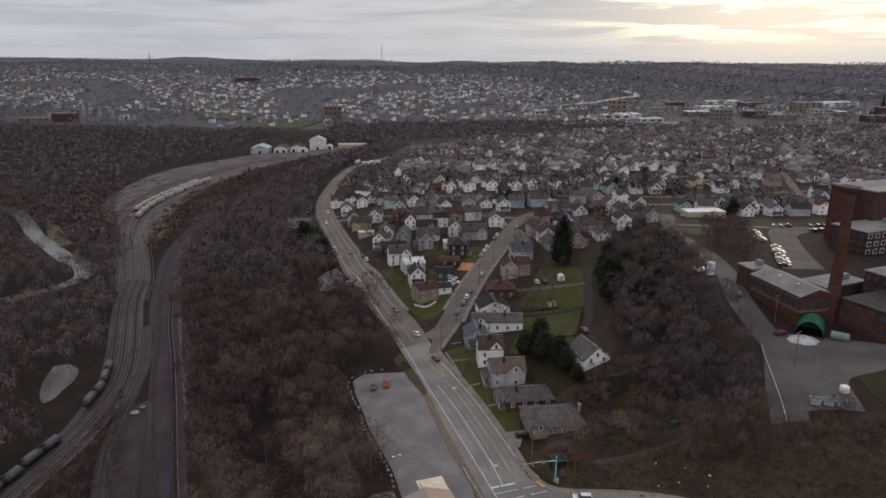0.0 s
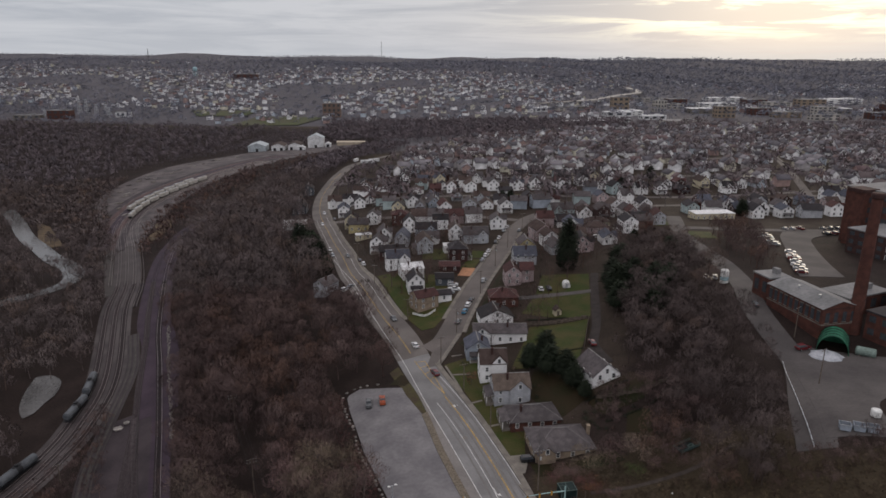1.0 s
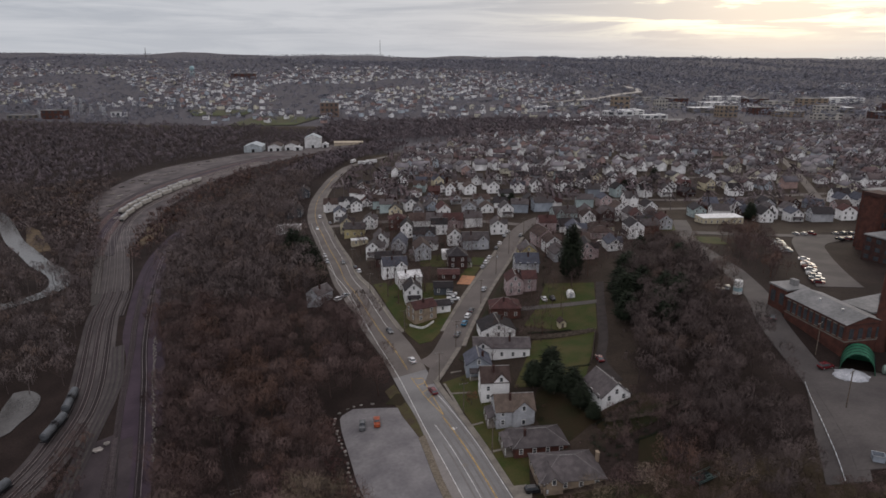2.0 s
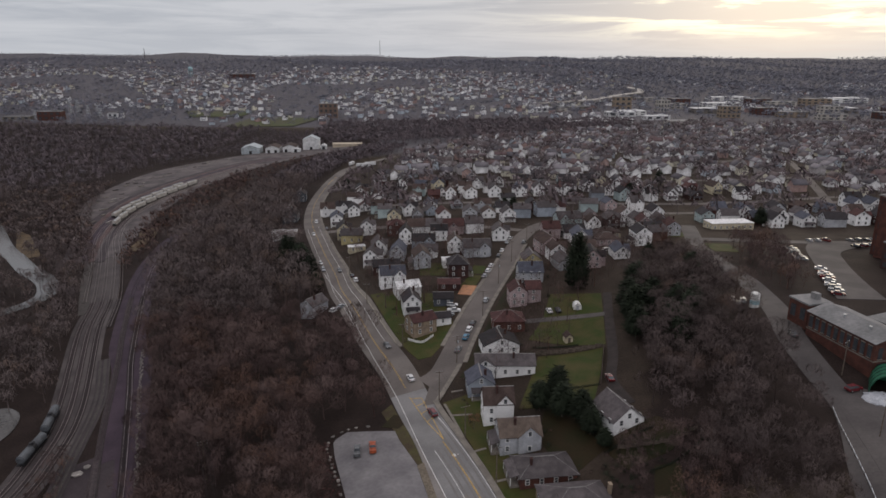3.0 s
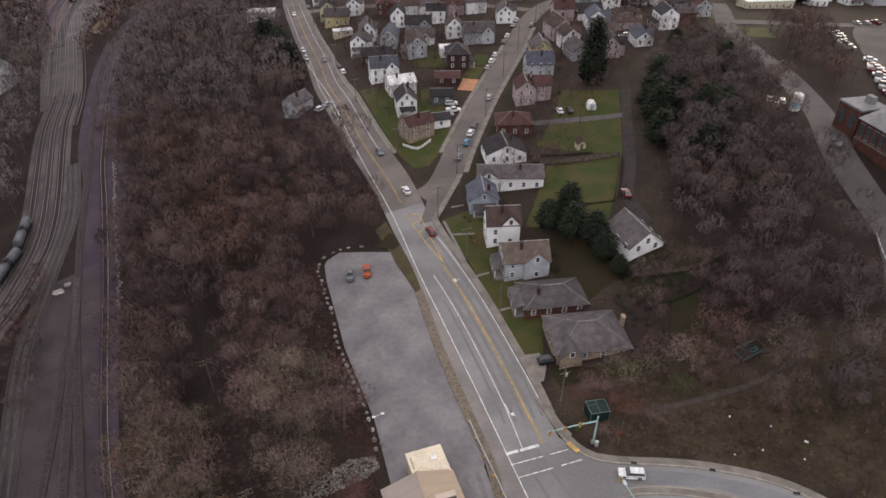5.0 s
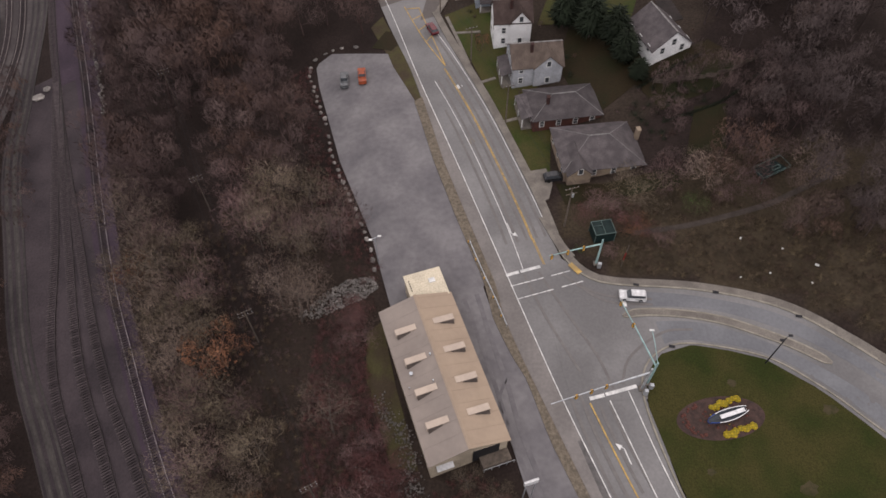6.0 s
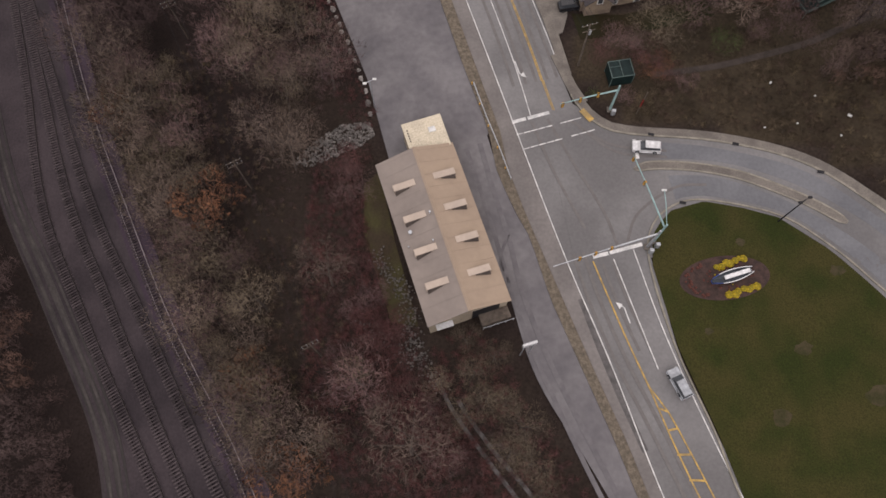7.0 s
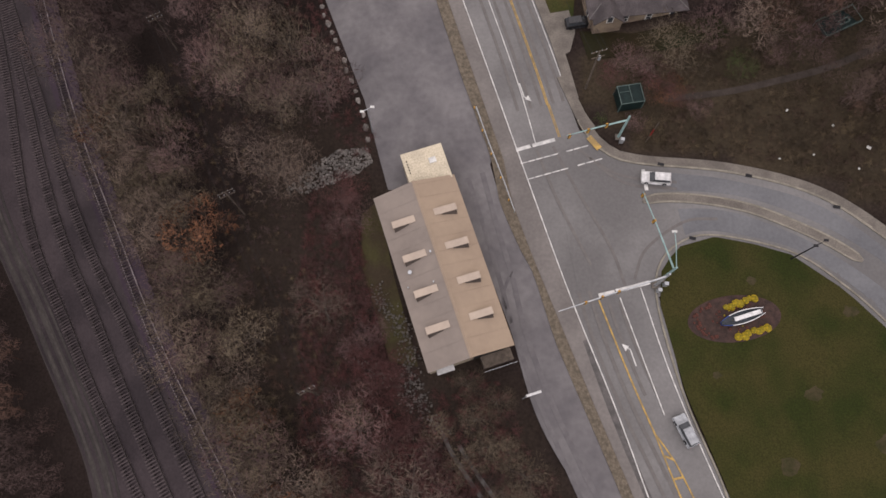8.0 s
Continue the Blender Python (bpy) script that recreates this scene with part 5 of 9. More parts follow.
def stuff_trees(name, templates, x, y, size, rnd, mat, label, which=1):
    """Many trees as one mesh (which: 0 the wood, 1 the crown)."""
    pick = rnd.integers(0, len(templates), len(x))
    turn = rnd.uniform(0, math.tau, len(x))
    k = size[0] + (size[1] - size[0]) * rnd.uniform(0, 1, len(x))
    drift = np.array([noise.noise(Vector((a / 16, b / 16, 3.1))) for a, b in zip(x, y)])
    tint = np.clip(0.38 + drift * 0.45 + rnd.normal(0, 0.3, len(x)), 0, 0.99)
    k = k * (1 + 0.28 * np.array([noise.noise(Vector((a / 22, b / 22, 9.4))) for a, b in zip(x, y)]))
    z = gz(x, y)
    sets = ([], [], [], [])
    base = 0
    for ti, tp in enumerate(templates):
        sel = np.where(pick == ti)[0]
        if not len(sel):
            continue
        v, f = join([tp[0][:2], tp[1][:2]]) if which == 2 else tp[which][:2]
        o = None if which == 2 else crown_out(tp[which])
        if which == 2:
            wv, wf = tp[0]
            fn = np.cross(wv[wf[:, 1]] - wv[wf[:, 0]], wv[wf[:, 2]] - wv[wf[:, 0]])
            wn_ = np.zeros_like(wv)
            for q in range(3):
                np.add.at(wn_, wf[:, q], fn)
            o = np.concatenate([wn_ / np.maximum(np.linalg.norm(wn_, axis=1), 1e-6)[:, None], crown_out(tp[1])])
        turned = np.einsum("ij,ij->i", np.cross(v[f[:, 1]] - v[f[:, 0]], v[f[:, 2]] - v[f[:, 0]]), o[f].sum(1)) < 0
        turned &= (f[:, 0] >= (len(tp[0][0]) if which == 2 else 0))
        f = np.where(turned[:, None], f[:, ::-1], f)
        c, s = np.cos(turn[sel])[:, None], np.sin(turn[sel])[:, None]
        kk = k[sel][:, None]
        V = np.stack([(v[:, 0] * c - v[:, 1] * s) * kk + x[sel][:, None], (v[:, 0] * s + v[:, 1] * c) * kk + y[sel][:, None], v[:, 2] * kk + z[sel][:, None]], 2)
        Fs = f[None] + (np.arange(len(sel)) * len(v))[:, None, None] + base
        base += len(sel) * len(v)
        sets[0].append(V.reshape(-1, 3))
        sets[1].append(Fs.reshape(-1, 3))
        sets[2].append(np.repeat(tint[sel], len(v)))
        sets[3].append(np.stack([o[:, 0] * c - o[:, 1] * s, o[:, 0] * s + o[:, 1] * c, np.repeat(o[None, :, 2], len(sel), 0)], 2).reshape(-1, 3))
    return bulk(name, np.concatenate(sets[0]), np.concatenate(sets[1]), mat, label, "trees", np.concatenate(sets[2]), facing=np.concatenate(sets[3]))


def clear_of(x, y, spots):
    ok = np.ones(len(x), bool)
    for px, py, r in spots:
        ok &= np.hypot(x - px, y - py) > r
    return ok


def off_roads(x, y):
    lines = np.concatenate([main_c[:, :2], st_c[:, :2]])
    return np.array([np.min(np.hypot(lines[:, 0] - a, lines[:, 1] - b)) for a, b in zip(x, y)]) > 10.5


WOOD_LEFT = (
    [(-14, 40), (-27, 55), (-44.5, 80), (-58, 101), (-73, 129), (-94, 178), (-104, 200), (-124, 243), (-141, 275), (-174, 357), (-190, 412), (-196, 470), (-190, 540), (-178, 590), (-135, 590), (-128, 540), (-120, 490), (-106, 430), (-88, 372), (-72, 318), (-60, 285)]
    + [(-50, 256), (-40, 230), (-30, 207), (-25, 190), (-25, 184), (-38, 183), (-41, 172), (-31, 141), (-21, 121), (-18, 108), (-17, 100), (-8, 74), (0, 68), (8, 62), (16, 48), (22, 38)]
)
WOOD_RIGHT = [(52, 124), (66, 118), (78, 116), (79, 130), (83, 150), (88, 165), (89, 195), (94, 222), (101, 255), (102, 285), (94, 312), (84, 302), (76, 280), (64, 262), (60, 240), (56, 218), (53, 203), (52, 188), (56, 176), (60, 162), (58, 140)]
tx, ty, rnd = scatter(WOOD_LEFT, 8.0, 3, lambda x, y: clear_of(x, y, [(-63, 271, 11), (-20, 109, 7), (-92, 340, 6), (-84, 333, 6), (-78, 327, 5), (-110, 404, 11), (-117, 450, 9), (-124, 470, 8), (-131, 525, 9)]) & (np.array([np.min(np.hypot(main_c[:, 0] - a, main_c[:, 1] - b)) for a, b in zip(x, y)]) > 12))


def off_line(x, y):
    """Metres eastwards of the power line through the wood, in whose strip no tree stands."""
    return (x - np.interp(y, (46, 73, 103, 136, 170, 230), (-11, -20.4, -36.9, -55, -72, -101))) * 0.88


brush = (np.abs(off_line(tx, ty)) < 5) | ((off_line(tx, ty) > 5) & (ty < 108) & (rnd.uniform(size=len(tx)) < 0.75))
brush &= ty < 150
tx, ty = tx[~brush], ty[~brush]
near = ty < 136
keep = np.zeros(len(tx), bool)
order = np.where(near)[0]
for n, i in enumerate(order[:260]):
    rusty = rnd.uniform() < (0.16 if tx[i] > -60 else 0.1)
    k = rnd.uniform(0.7, 1.15)
    plant((RUST_MESH if rusty else TREE_MESH)[rnd.integers(0, 2 if rusty else 4)], tx[i], ty[i], k, rnd.uniform(0, 6.28), "tree with rusty dry leaves on the wooded slope" if rusty else "bare grey-brown winter tree on the wooded slope", "trees of the slope wood")
    keep[i] = True
rest = ~keep
TAN_MESH = [(m[0], tri_mesh("crown", FULL[i][1], TWIG_TAN, True)) for i, m in enumerate(TREE_MESH)]
ux, uy, urnd = scatter([(-30, 56), (-58, 100), (-74, 128), (-46, 134), (-34, 140), (-27, 124), (-28, 112), (-31, 100), (-27, 84), (-18, 66), (-6, 50), (-14, 44)], 5.2, 17, lambda x, y: clear_of(x, y, [(-21, 109, 5)]) & ((off_line(x, y) < -4.5) | ((y > 112) & (off_line(x, y) > 5))))
for a, b in zip(ux, uy):
    k = urnd.uniform(0.5, 0.95)
    plant((TAN_MESH if urnd.uniform() < 0.55 else TREE_MESH)[urnd.integers(0, 4)], a, b, k, urnd.uniform(0, 6.28), "bare tan-brown winter tree on the wooded slope", "trees of the slope wood")
close = rest & (ty < 270)
stuff_trees("woodland", DENSE, tx[close], ty[close], (0.65, 1.25), rnd, TWIG, "dense bare winter woodland on the slope", 2)
close = rest & (ty >= 270)
stuff_trees("woodland", LITE, tx[close], ty[close], (0.8, 1.3), rnd, TWIG_WEST, "dense bare winter woodland further along the slope", 2)
tx, ty, rnd = scatter(WOOD_RIGHT, 7.0, 4, lambda x, y: clear_of(x, y, [(58.2, 132.6, 6.5)]))
stuff_trees("woodland", DENSE, tx, ty, (0.6, 1.0), rnd, TWIG_BROWN, "bare winter woodland below the factory", 2)
WOOD_WEST = [(-150, 36), (-148, 143), (-144, 166), (-145, 188), (-152, 219), (-184, 289), (-203, 333), (-250, 425), (-318, 452), (-395, 540), (-440, 640), (-620, 640), (-520, 300), (-330, 36)]
CREEK = [(-388, 526), (-366, 500), (-345, 474), (-325, 452), (-305, 432), (-285, 411), (-270, 397), (-236, 336), (-250, 320)]
OPEN = [q for x, y in CREEK for q in ((x, y, 10), (x + 11, y - 18, 15))] + [(-163, 208, 13), (-156, 196, 13), (-152, 184, 9), (-330, 475, 12), (-372, 590, 22), (-350, 540, 18)]
tx, ty, rnd = scatter(WOOD_WEST, 8.8, 5, lambda x, y: clear_of(x, y, OPEN))
stuff_trees("woodland", MIDDLE, tx, ty, (0.75, 1.2), rnd, TWIG_WEST, "bare winter trees along the creek", 2)
tx, ty, rnd = scatter([(-395, 540), (-318, 452), (-262, 438), (-292, 500), (-322, 550), (-348, 612), (-372, 690), (-440, 640)], 5.2, 55, lambda x, y: clear_of(x, y, [(a, b, 9) for a, b in CREEK] + [(-330, 475, 14), (-340, 500, 10), (-385, 612, 14)]))
stuff_trees("scrub", FAR, tx, ty, (0.4, 0.85), rnd, TWIG_WEST, "bare brush between the creek and the yard", 2)
# wooded tongue between the two track groups, further woods
tx, ty, rnd = scatter([(-57, 38), (-65, 58), (-81, 84), (-97, 108), (-110, 135), (-122, 160), (-126, 166), (-127, 145), (-128, 110), (-130, 38)], 4.4, 6)
stuff_trees("woodland", LITE, tx, ty, (0.35, 0.68), rnd, TWIG, "scrubby bare trees between the tracks", 2)
tx, ty, rnd = scatter([(-205, 372), (-225, 415), (-246, 470), (-262, 520), (-262, 600), (-235, 700), (-210, 640), (-214, 520), (-215, 450), (-203, 420)], 7, 7)
stuff_trees("woodland", FAR, tx, ty, (0.5, 0.8), rnd, TWIG, "scrubby bare trees beyond the tracks", 2)
tx, ty, rnd = scatter([(117, 240), (120, 262), (121, 296), (128, 322), (150, 318), (140, 288), (131, 258), (124, 238)], 5.2, 9)
stuff_trees("woodland", LITE, tx, ty, (0.5, 0.8), rnd, TWIG, "bare winter wood beside the factory car park", 2)
BANDS = (
    ([(-900, 640), (-430, 640), (-392, 700), (-382, 775), (-345, 850), (-330, 1120), (-900, 1120)], 11, (0.8, 1.2)),
    ([(-190, 600), (-135, 600), (-126, 680), (-90, 750), (-70, 830), (-120, 880), (-165, 760)], 6.5, (0.7, 1.0)),
    ([(-240, 1020), (-100, 900), (20, 900), (130, 960), (260, 1040), (260, 1120), (-240, 1180)], 8, (0.8, 1.2)),
    ([(-2600, 3300), (2600, 3300), (3600, 4700), (-3600, 4700)], 44, (0.7, 0.95)),
    ([(-1500, 640), (-900, 640), (-900, 1300), (-1500, 1300)], 17, (0.9, 1.4)),
)
for i, (poly, sp, size) in enumerate(BANDS):
    tx, ty, rnd = scatter(poly, sp, 20 + i)
    # far trees carry the haze in their colour
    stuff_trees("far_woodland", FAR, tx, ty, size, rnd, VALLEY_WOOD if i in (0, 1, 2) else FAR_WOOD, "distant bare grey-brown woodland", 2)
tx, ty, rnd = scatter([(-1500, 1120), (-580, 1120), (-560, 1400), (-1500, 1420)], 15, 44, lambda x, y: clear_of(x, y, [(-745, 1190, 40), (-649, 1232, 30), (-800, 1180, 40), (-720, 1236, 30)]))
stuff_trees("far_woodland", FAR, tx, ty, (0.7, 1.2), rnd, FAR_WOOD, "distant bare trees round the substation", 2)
# trees between the far houses and over the hills
HILL = [(far_tree(90 + i, h, r)[0], (lambda vf: (vf[0][:42], vf[1][(vf[1] < 42).all(1)]))(far_tree(90 + i, h, r)[1])) for i, (h, r) in enumerate(((11, 6.5), (13, 7.0), (9, 6.0)))]
tx, ty, rnd = scatter([(-1800, 1180), (1700, 1150), (2600, 3300), (-2600, 3300)], 28, 31)
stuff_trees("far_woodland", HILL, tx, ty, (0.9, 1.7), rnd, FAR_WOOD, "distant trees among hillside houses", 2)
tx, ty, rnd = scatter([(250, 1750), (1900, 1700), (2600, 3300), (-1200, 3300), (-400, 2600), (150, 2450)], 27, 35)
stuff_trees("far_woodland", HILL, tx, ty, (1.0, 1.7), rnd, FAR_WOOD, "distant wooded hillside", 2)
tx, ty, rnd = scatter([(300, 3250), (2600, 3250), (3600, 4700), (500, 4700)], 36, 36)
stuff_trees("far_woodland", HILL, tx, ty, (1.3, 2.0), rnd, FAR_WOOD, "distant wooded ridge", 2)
tx, ty, rnd = scatter([(-394, 700), (-374, 775), (-336, 840), (-282, 912), (-165, 972), (-120, 1012), (-330, 1120), (-345, 850), (-382, 775)], 7.5, 37)
stuff_trees("scrub", FAR, tx, ty, (0.35, 0.7), rnd, VALLEY_WOOD, "bare brush behind the warehouses", 2)
tx, ty, rnd = scatter([(-100, 420), (-110, 600), (-60, 760), (40, 1000), (500, 1120), (1000, 1100), (900, 460), (300, 385), (150, 400), (60, 420)], 11.5, 32, lambda x, y: off_roads(x, y) & (np.array([noise.noise(Vector((a / 38, b / 38, 6.2))) for a, b in zip(x, y)]) > -0.04))
stuff_trees("garden_trees", FAR, tx, ty, (0.7, 1.25), rnd, TOWN_WOOD, "bare trees between the town houses", 2)
tx, ty, rnd = scatter([(-28, 250), (-45, 300), (-70, 380), (20, 385), (60, 390), (120, 390), (100, 320), (60, 270), (30, 215), (10, 200), (24, 300), (10, 330), (-4, 270)], 6.3, 33, lambda x, y: clear_of(x, y, [(0, 281, 8), (10, 285, 6), (15, 300, 7), (22, 330, 7), (28, 350, 8), (5, 262, 7)]) & off_roads(x, y))
stuff_trees("garden_trees", GARDEN, tx, ty, (0.45, 0.85), rnd, TWIG, "bare garden trees between the houses", 2)
tx, ty, rnd = scatter([(40, 134), (62, 130), (66, 150), (62, 158), (40, 157), (39, 148)], 3.4, 34, lambda x, y: clear_of(x, y, [(47.5, 142, 5), (49, 148, 5)]))
stuff_trees("garden_trees", LITE, tx, ty, (0.3, 0.6), rnd, TWIG, "bare shrubs and small trees behind the bungalows", 2)
for poly in ([(-246, 420), (-290, 495), (-338, 548), (-368, 612), (-374, 690), (-392, 690), (-390, 600), (-358, 545), (-310, 490), (-262, 425)], [(-255, 640), (-228, 730), (-195, 800), (-140, 880), (-80, 880), (-100, 780), (-140, 690), (-170, 600)]):
    tx, ty, rnd = scatter(poly, 5.5, 41)
    stuff_trees("scrub", FAR, tx, ty, (0.25, 0.55), rnd, TWIG, "low brown brush beside the railway yard", 2)
# conifers
for x, y, k, kind in ((47.3, 272, 1.25, 9), (22.8, 181, 0.9, 1), (28.4, 176, 1.0, 1), (33, 172, 0.95, 1), (28, 183, 0.95, 0), (34.5, 166, 0.8, 1), (37, 160, 0.55, 1), (-92, 340, 1.5, 0), (-84, 333, 1.55, 1), (-78, 327, 1.0, 0), (-88, 350, 1.0, 1), (-70, 306, 0.8, 0), (61, 240, 1.2, 1), (65, 248, 1.25, 0), (69, 239, 1.1, 1), (90, 262, 1.0, 0), (60, 228, 1.15, 0), (58, 216, 1.1, 1), (64, 231, 1.2, 1), (66, 200, 0.9, 0), (70, 206, 1.0, 1), (74, 214, 1.0, 0), (68, 214, 1.05, 1), (78, 222, 0.9, 0), (73, 224, 1.0, 0),
                      (-83, 425, 0.75, 1), (-97, 545, 0.8, 0), (26, 428, 0.8, 1), (31, 424, 0.75, 0), (98, 345, 0.8, 1), (170, 385, 0.9, 0), (270, 400, 1.1, 0), (118, 480, 0.9, 1), (150, 520, 0.9, 0), (84, 300, 0.8, 1)):
    plant(CYP_MESH if kind == 9 else PINE_MESH[kind], x, y, k, x * 1.7, "tall narrow dark green spire conifer in a garden" if kind == 9 else "dark green spreading pine between bare trees", "" if kind == 9 else "pines", "conifer")
# brush of the right-hand bank
TAN_BRUSH = material("dry_brown_brush", (0.1, 0.1, 0.1), tint=((0.066, 0.052, 0.038), (0.112, 0.084, 0.056), (0.078, 0.054, 0.043), (0.130, 0.100, 0.064)), scale=0.3, fine=3, bump=0, spec=0.05)
BRIAR = [shrub(86 + i, r, 92, 0.032, True) for i, r in enumerate((1.3, 1.8))]
SHRUB = [shrub(80 + i, r, 100, 0.04, True) for i, r in enumerate((1.2, 1.7, 2.2))]
BANK_PATH = curve([(32.5, 122.4), (36.9, 122.8), (43.1, 123.6), (49.1, 124.9), (56.7, 126.6), (61.8, 128.4), (69, 131)], 1.4)[:, :2]
band("path", BANK_PATH, 1.1, 0.06, material("trodden_brown_soil", (0.054, 0.043, 0.037), (0.034, 0.027, 0.023), scale=0.5, fine=3, bump=0.4), "faint trodden path across the bank", "path", 2, step=1.5)
SCRUB = [(24, 118), (30, 113.5), (44, 112.5), (57, 109), (67, 102), (78, 92), (90, 80), (120, 90), (120, 118), (84, 119), (60, 121), (50, 130), (42, 132), (30, 130)]
tx, ty, rnd = scatter(SCRUB, 1.15, 8, lambda x, y: clear_of(x, y, [(26.5, 121.5, 5), (21, 123, 2.5)]) & clear_of(x, y, [(a, b, 1.3) for a, b in BANK_PATH]))
stuff_trees("scrub", [(SHRUB[i], SHRUB[i]) for i in range(3)], tx, ty, (0.3, 0.95), rnd, TAN_BRUSH, "brown winter scrub on the bank", 1)
tx, ty, rnd = scatter([(-24, 40), (-33, 55), (-61, 101), (-76, 127), (-48, 130), (-31, 141), (-21, 121), (-18, 108), (-17, 100), (-8, 74), (2, 68), (10, 62), (22, 40)], 2.0, 12, lambda x, y: clear_of(x, y, [(-21, 109.5, 6)]))
stuff_trees("undergrowth", [(BRIAR[i], BRIAR[i]) for i in range(2)], tx, ty, (0.4, 0.9), rnd, TWIG, "reddish-brown brambles below the trees", 1)
tx, ty, rnd = scatter([(-24.5, 107), (-17, 105), (-15.5, 98), (-12, 86), (-8, 72), (-2, 66), (6, 58), (8, 50), (-12, 50), (-22, 62), (-26, 90)], 1.1, 13, lambda x, y: clear_of(x, y, [(-21, 109.5, 5), (-12, 87.6, 1.5), (-9, 84.6, 1.8), (-6.8, 80.7, 1.8), (-6, 75.5, 1.9), (-3, 70.6, 1.6), (-10, 76, 1.2)]))
gx, gy, grnd = scatter([(-12, 62), (-24, 62), (-42, 96), (-62, 132), (-50, 136), (-32, 106), (-14, 74)], 2.1, 19, lambda x, y: np.abs(off_line(x, y)) < 7)
stuff_trees("undergrowth", [(SHRUB[i], SHRUB[i]) for i in range(2)], gx, gy, (0.4, 1.0), grnd, TAN_BRUSH, "grey-brown brush below the power line", 1)
BRAMBLE = material("red_bramble_stems", (0.105, 0.044, 0.042), (0.070, 0.038, 0.036), scale=0.3, fine=3, bump=0, spec=0.1)
stuff_trees("undergrowth", [(BRIAR[i], BRIAR[i]) for i in range(2)], tx, ty, (0.55, 1.15), rnd, BRAMBLE, "dark red bramble thicket behind the building", 1)

tx, ty, rnd = scatter([(-3, 75), (3, 78), (7, 76), (11, 68), (19, 56.5), (27, 42), (8, 44), (2, 60), (-5, 69)], 1.5, 14)
stuff_trees("undergrowth", [(BRIAR[i], BRIAR[i]) for i in range(2)], tx, ty, (0.4, 1.0), rnd, BRAMBLE, "reddish brush beside the gravel drive", 1)
plant(RUST_MESH[0], 3.8, 175.2, 0.36, 1.0, "small tree with rusty leaves in a front garden")
for x, y, k in ((3.5, 70, 0.5), (8, 66, 0.45), (12, 58, 0.55), (1, 64, 0.5), (15, 50, 0.5), (-14, 70, 0.55), (-18, 60, 0.6), (6.5, 72.5, 0.42), (5.5, 66.5, 0.6), (10.5, 63, 0.6), (-1.5, 69, 0.5), (2.5, 75, 0.4), (13.5, 54.5, 0.55), (9, 58.5, 0.55)):
    plant(TAN_MESH[int(x * 7) % 4], x, y, k, x, "small pale bare tree in reddish brush", "trees of the slope wood")

# wood edge beside the lane, dark shrubbery behind the bungalows
tx, ty, rnd = scatter([(54, 203), (53.5, 188), (51.5, 176), (53, 160), (66, 156), (80, 165), (80, 200)], 6.2, 57)
stuff_trees("woodland", MIDDLE, tx, ty, (0.5, 0.85), rnd, TWIG_BROWN, "bare winter trees along the dirt lane", 2)
for seed, sp, mt, lab in ((58, 2.6, CONIFER, "dark evergreen shrubbery behind the bungalows"), (59, 2.4, TWIG, "bare brown shrubbery behind the bungalows")):
    tx, ty, rnd = scatter([(33.5, 152), (38, 160), (46, 158), (52, 153), (44, 146), (39.5, 141), (37.5, 149)], sp, seed)
    stuff_trees("shrubbery", [(SHRUB[i], SHRUB[i]) for i in range(3)], tx, ty, (0.5, 1.1), rnd, mt, lab, 1)

# single bushes on the bank, hedges and garden shrubs
GREEN_LEAF = material("green_shrub_leaves", (0.056, 0.078, 0.024), (0.032, 0.046, 0.015), scale=1, fine=6, bump=0)
for x, y, k, mt, lab in ((34.4, 128.0, 2.6, TWIG_TAN, "pale bare bush on the bank"), (43.2, 126.6, 1.3, GREEN_LEAF, "green leafy bush on the brown bank"), (26.0, 128.6, 1.7, TWIG_RED, "dark red bush by the pole"), (24.0, 125.6, 1.4, BRAMBLE, "dark red bush by the pole"), (29.4, 126.8, 1.6, TWIG_RED, "reddish bush behind the shelter"), (22.3, 118.4, 0.6, GREEN_LEAF, "small olive bush by the signal post"),
                         (39.4, 133.2, 2.6, TWIG_RED, "brown bush below the bungalow"), (46.2, 133.6, 2.8, TWIG_ONE, "brown bush below the bungalow"), (52, 132, 2.6, TWIG_RED, "brown bush below the bungalow"), (64.0, 131, 2.8, TWIG_ONE, "brown bush below the bungalow"), (48.5, 129, 1.3, TWIG_RED, "brown bush on the bank"), (55, 128.4, 1.2, TWIG_RED, "brown bush on the bank"), (32.2, 122.6, 1.5, RUST_LEAF, "rusty bush on the bank"), (34.6, 121.4, 1.2, BRAMBLE, "dark red bush on the bank"), (37.4, 120.2, 1.1, TWIG_RED, "reddish bush on the bank"), (30.6, 125.2, 1.6, BRAMBLE, "dark red bush on the bank"), (27.6, 117.6, 1.0, TWIG_RED, "reddish bush on the bank")):
    me = tri_mesh("bush", FULL[int(x * 3) % 4][1], mt, True)
    ob = new("bush", me)
    ob.matrix_basis = Matrix.LocRotScale((x, y, float(gz(x, y)) - k * 0.75), Euler((0, 0, x)), (k * 0.36, k * 0.36, k * 0.24))
    tagged(ob, lab, "bush", "bushes of the bank")
for line, k in (([(37, 157.8), (43, 160.6), (50, 163.6)], 0.75), ([(22, 218.4), (36, 217.6), (46.5, 216.6)], 0.6), ([(25, 223), (40, 221.5)], 0.6), ([(28, 190.6), (41, 189.4)], 0.6), ([(41, 148), (52, 150.5), (60, 156)], 0.6)):
    pts = curve(line, 0.45)
    rnd = np.random.default_rng(int(line[0][1]))
    stuff_trees("hedge", [(SHRUB[0], SHRUB[0])], pts[:, 0], pts[:, 1], (k, k * 1.2), rnd, CONIFER, "dark clipped hedge between the gardens", 1)
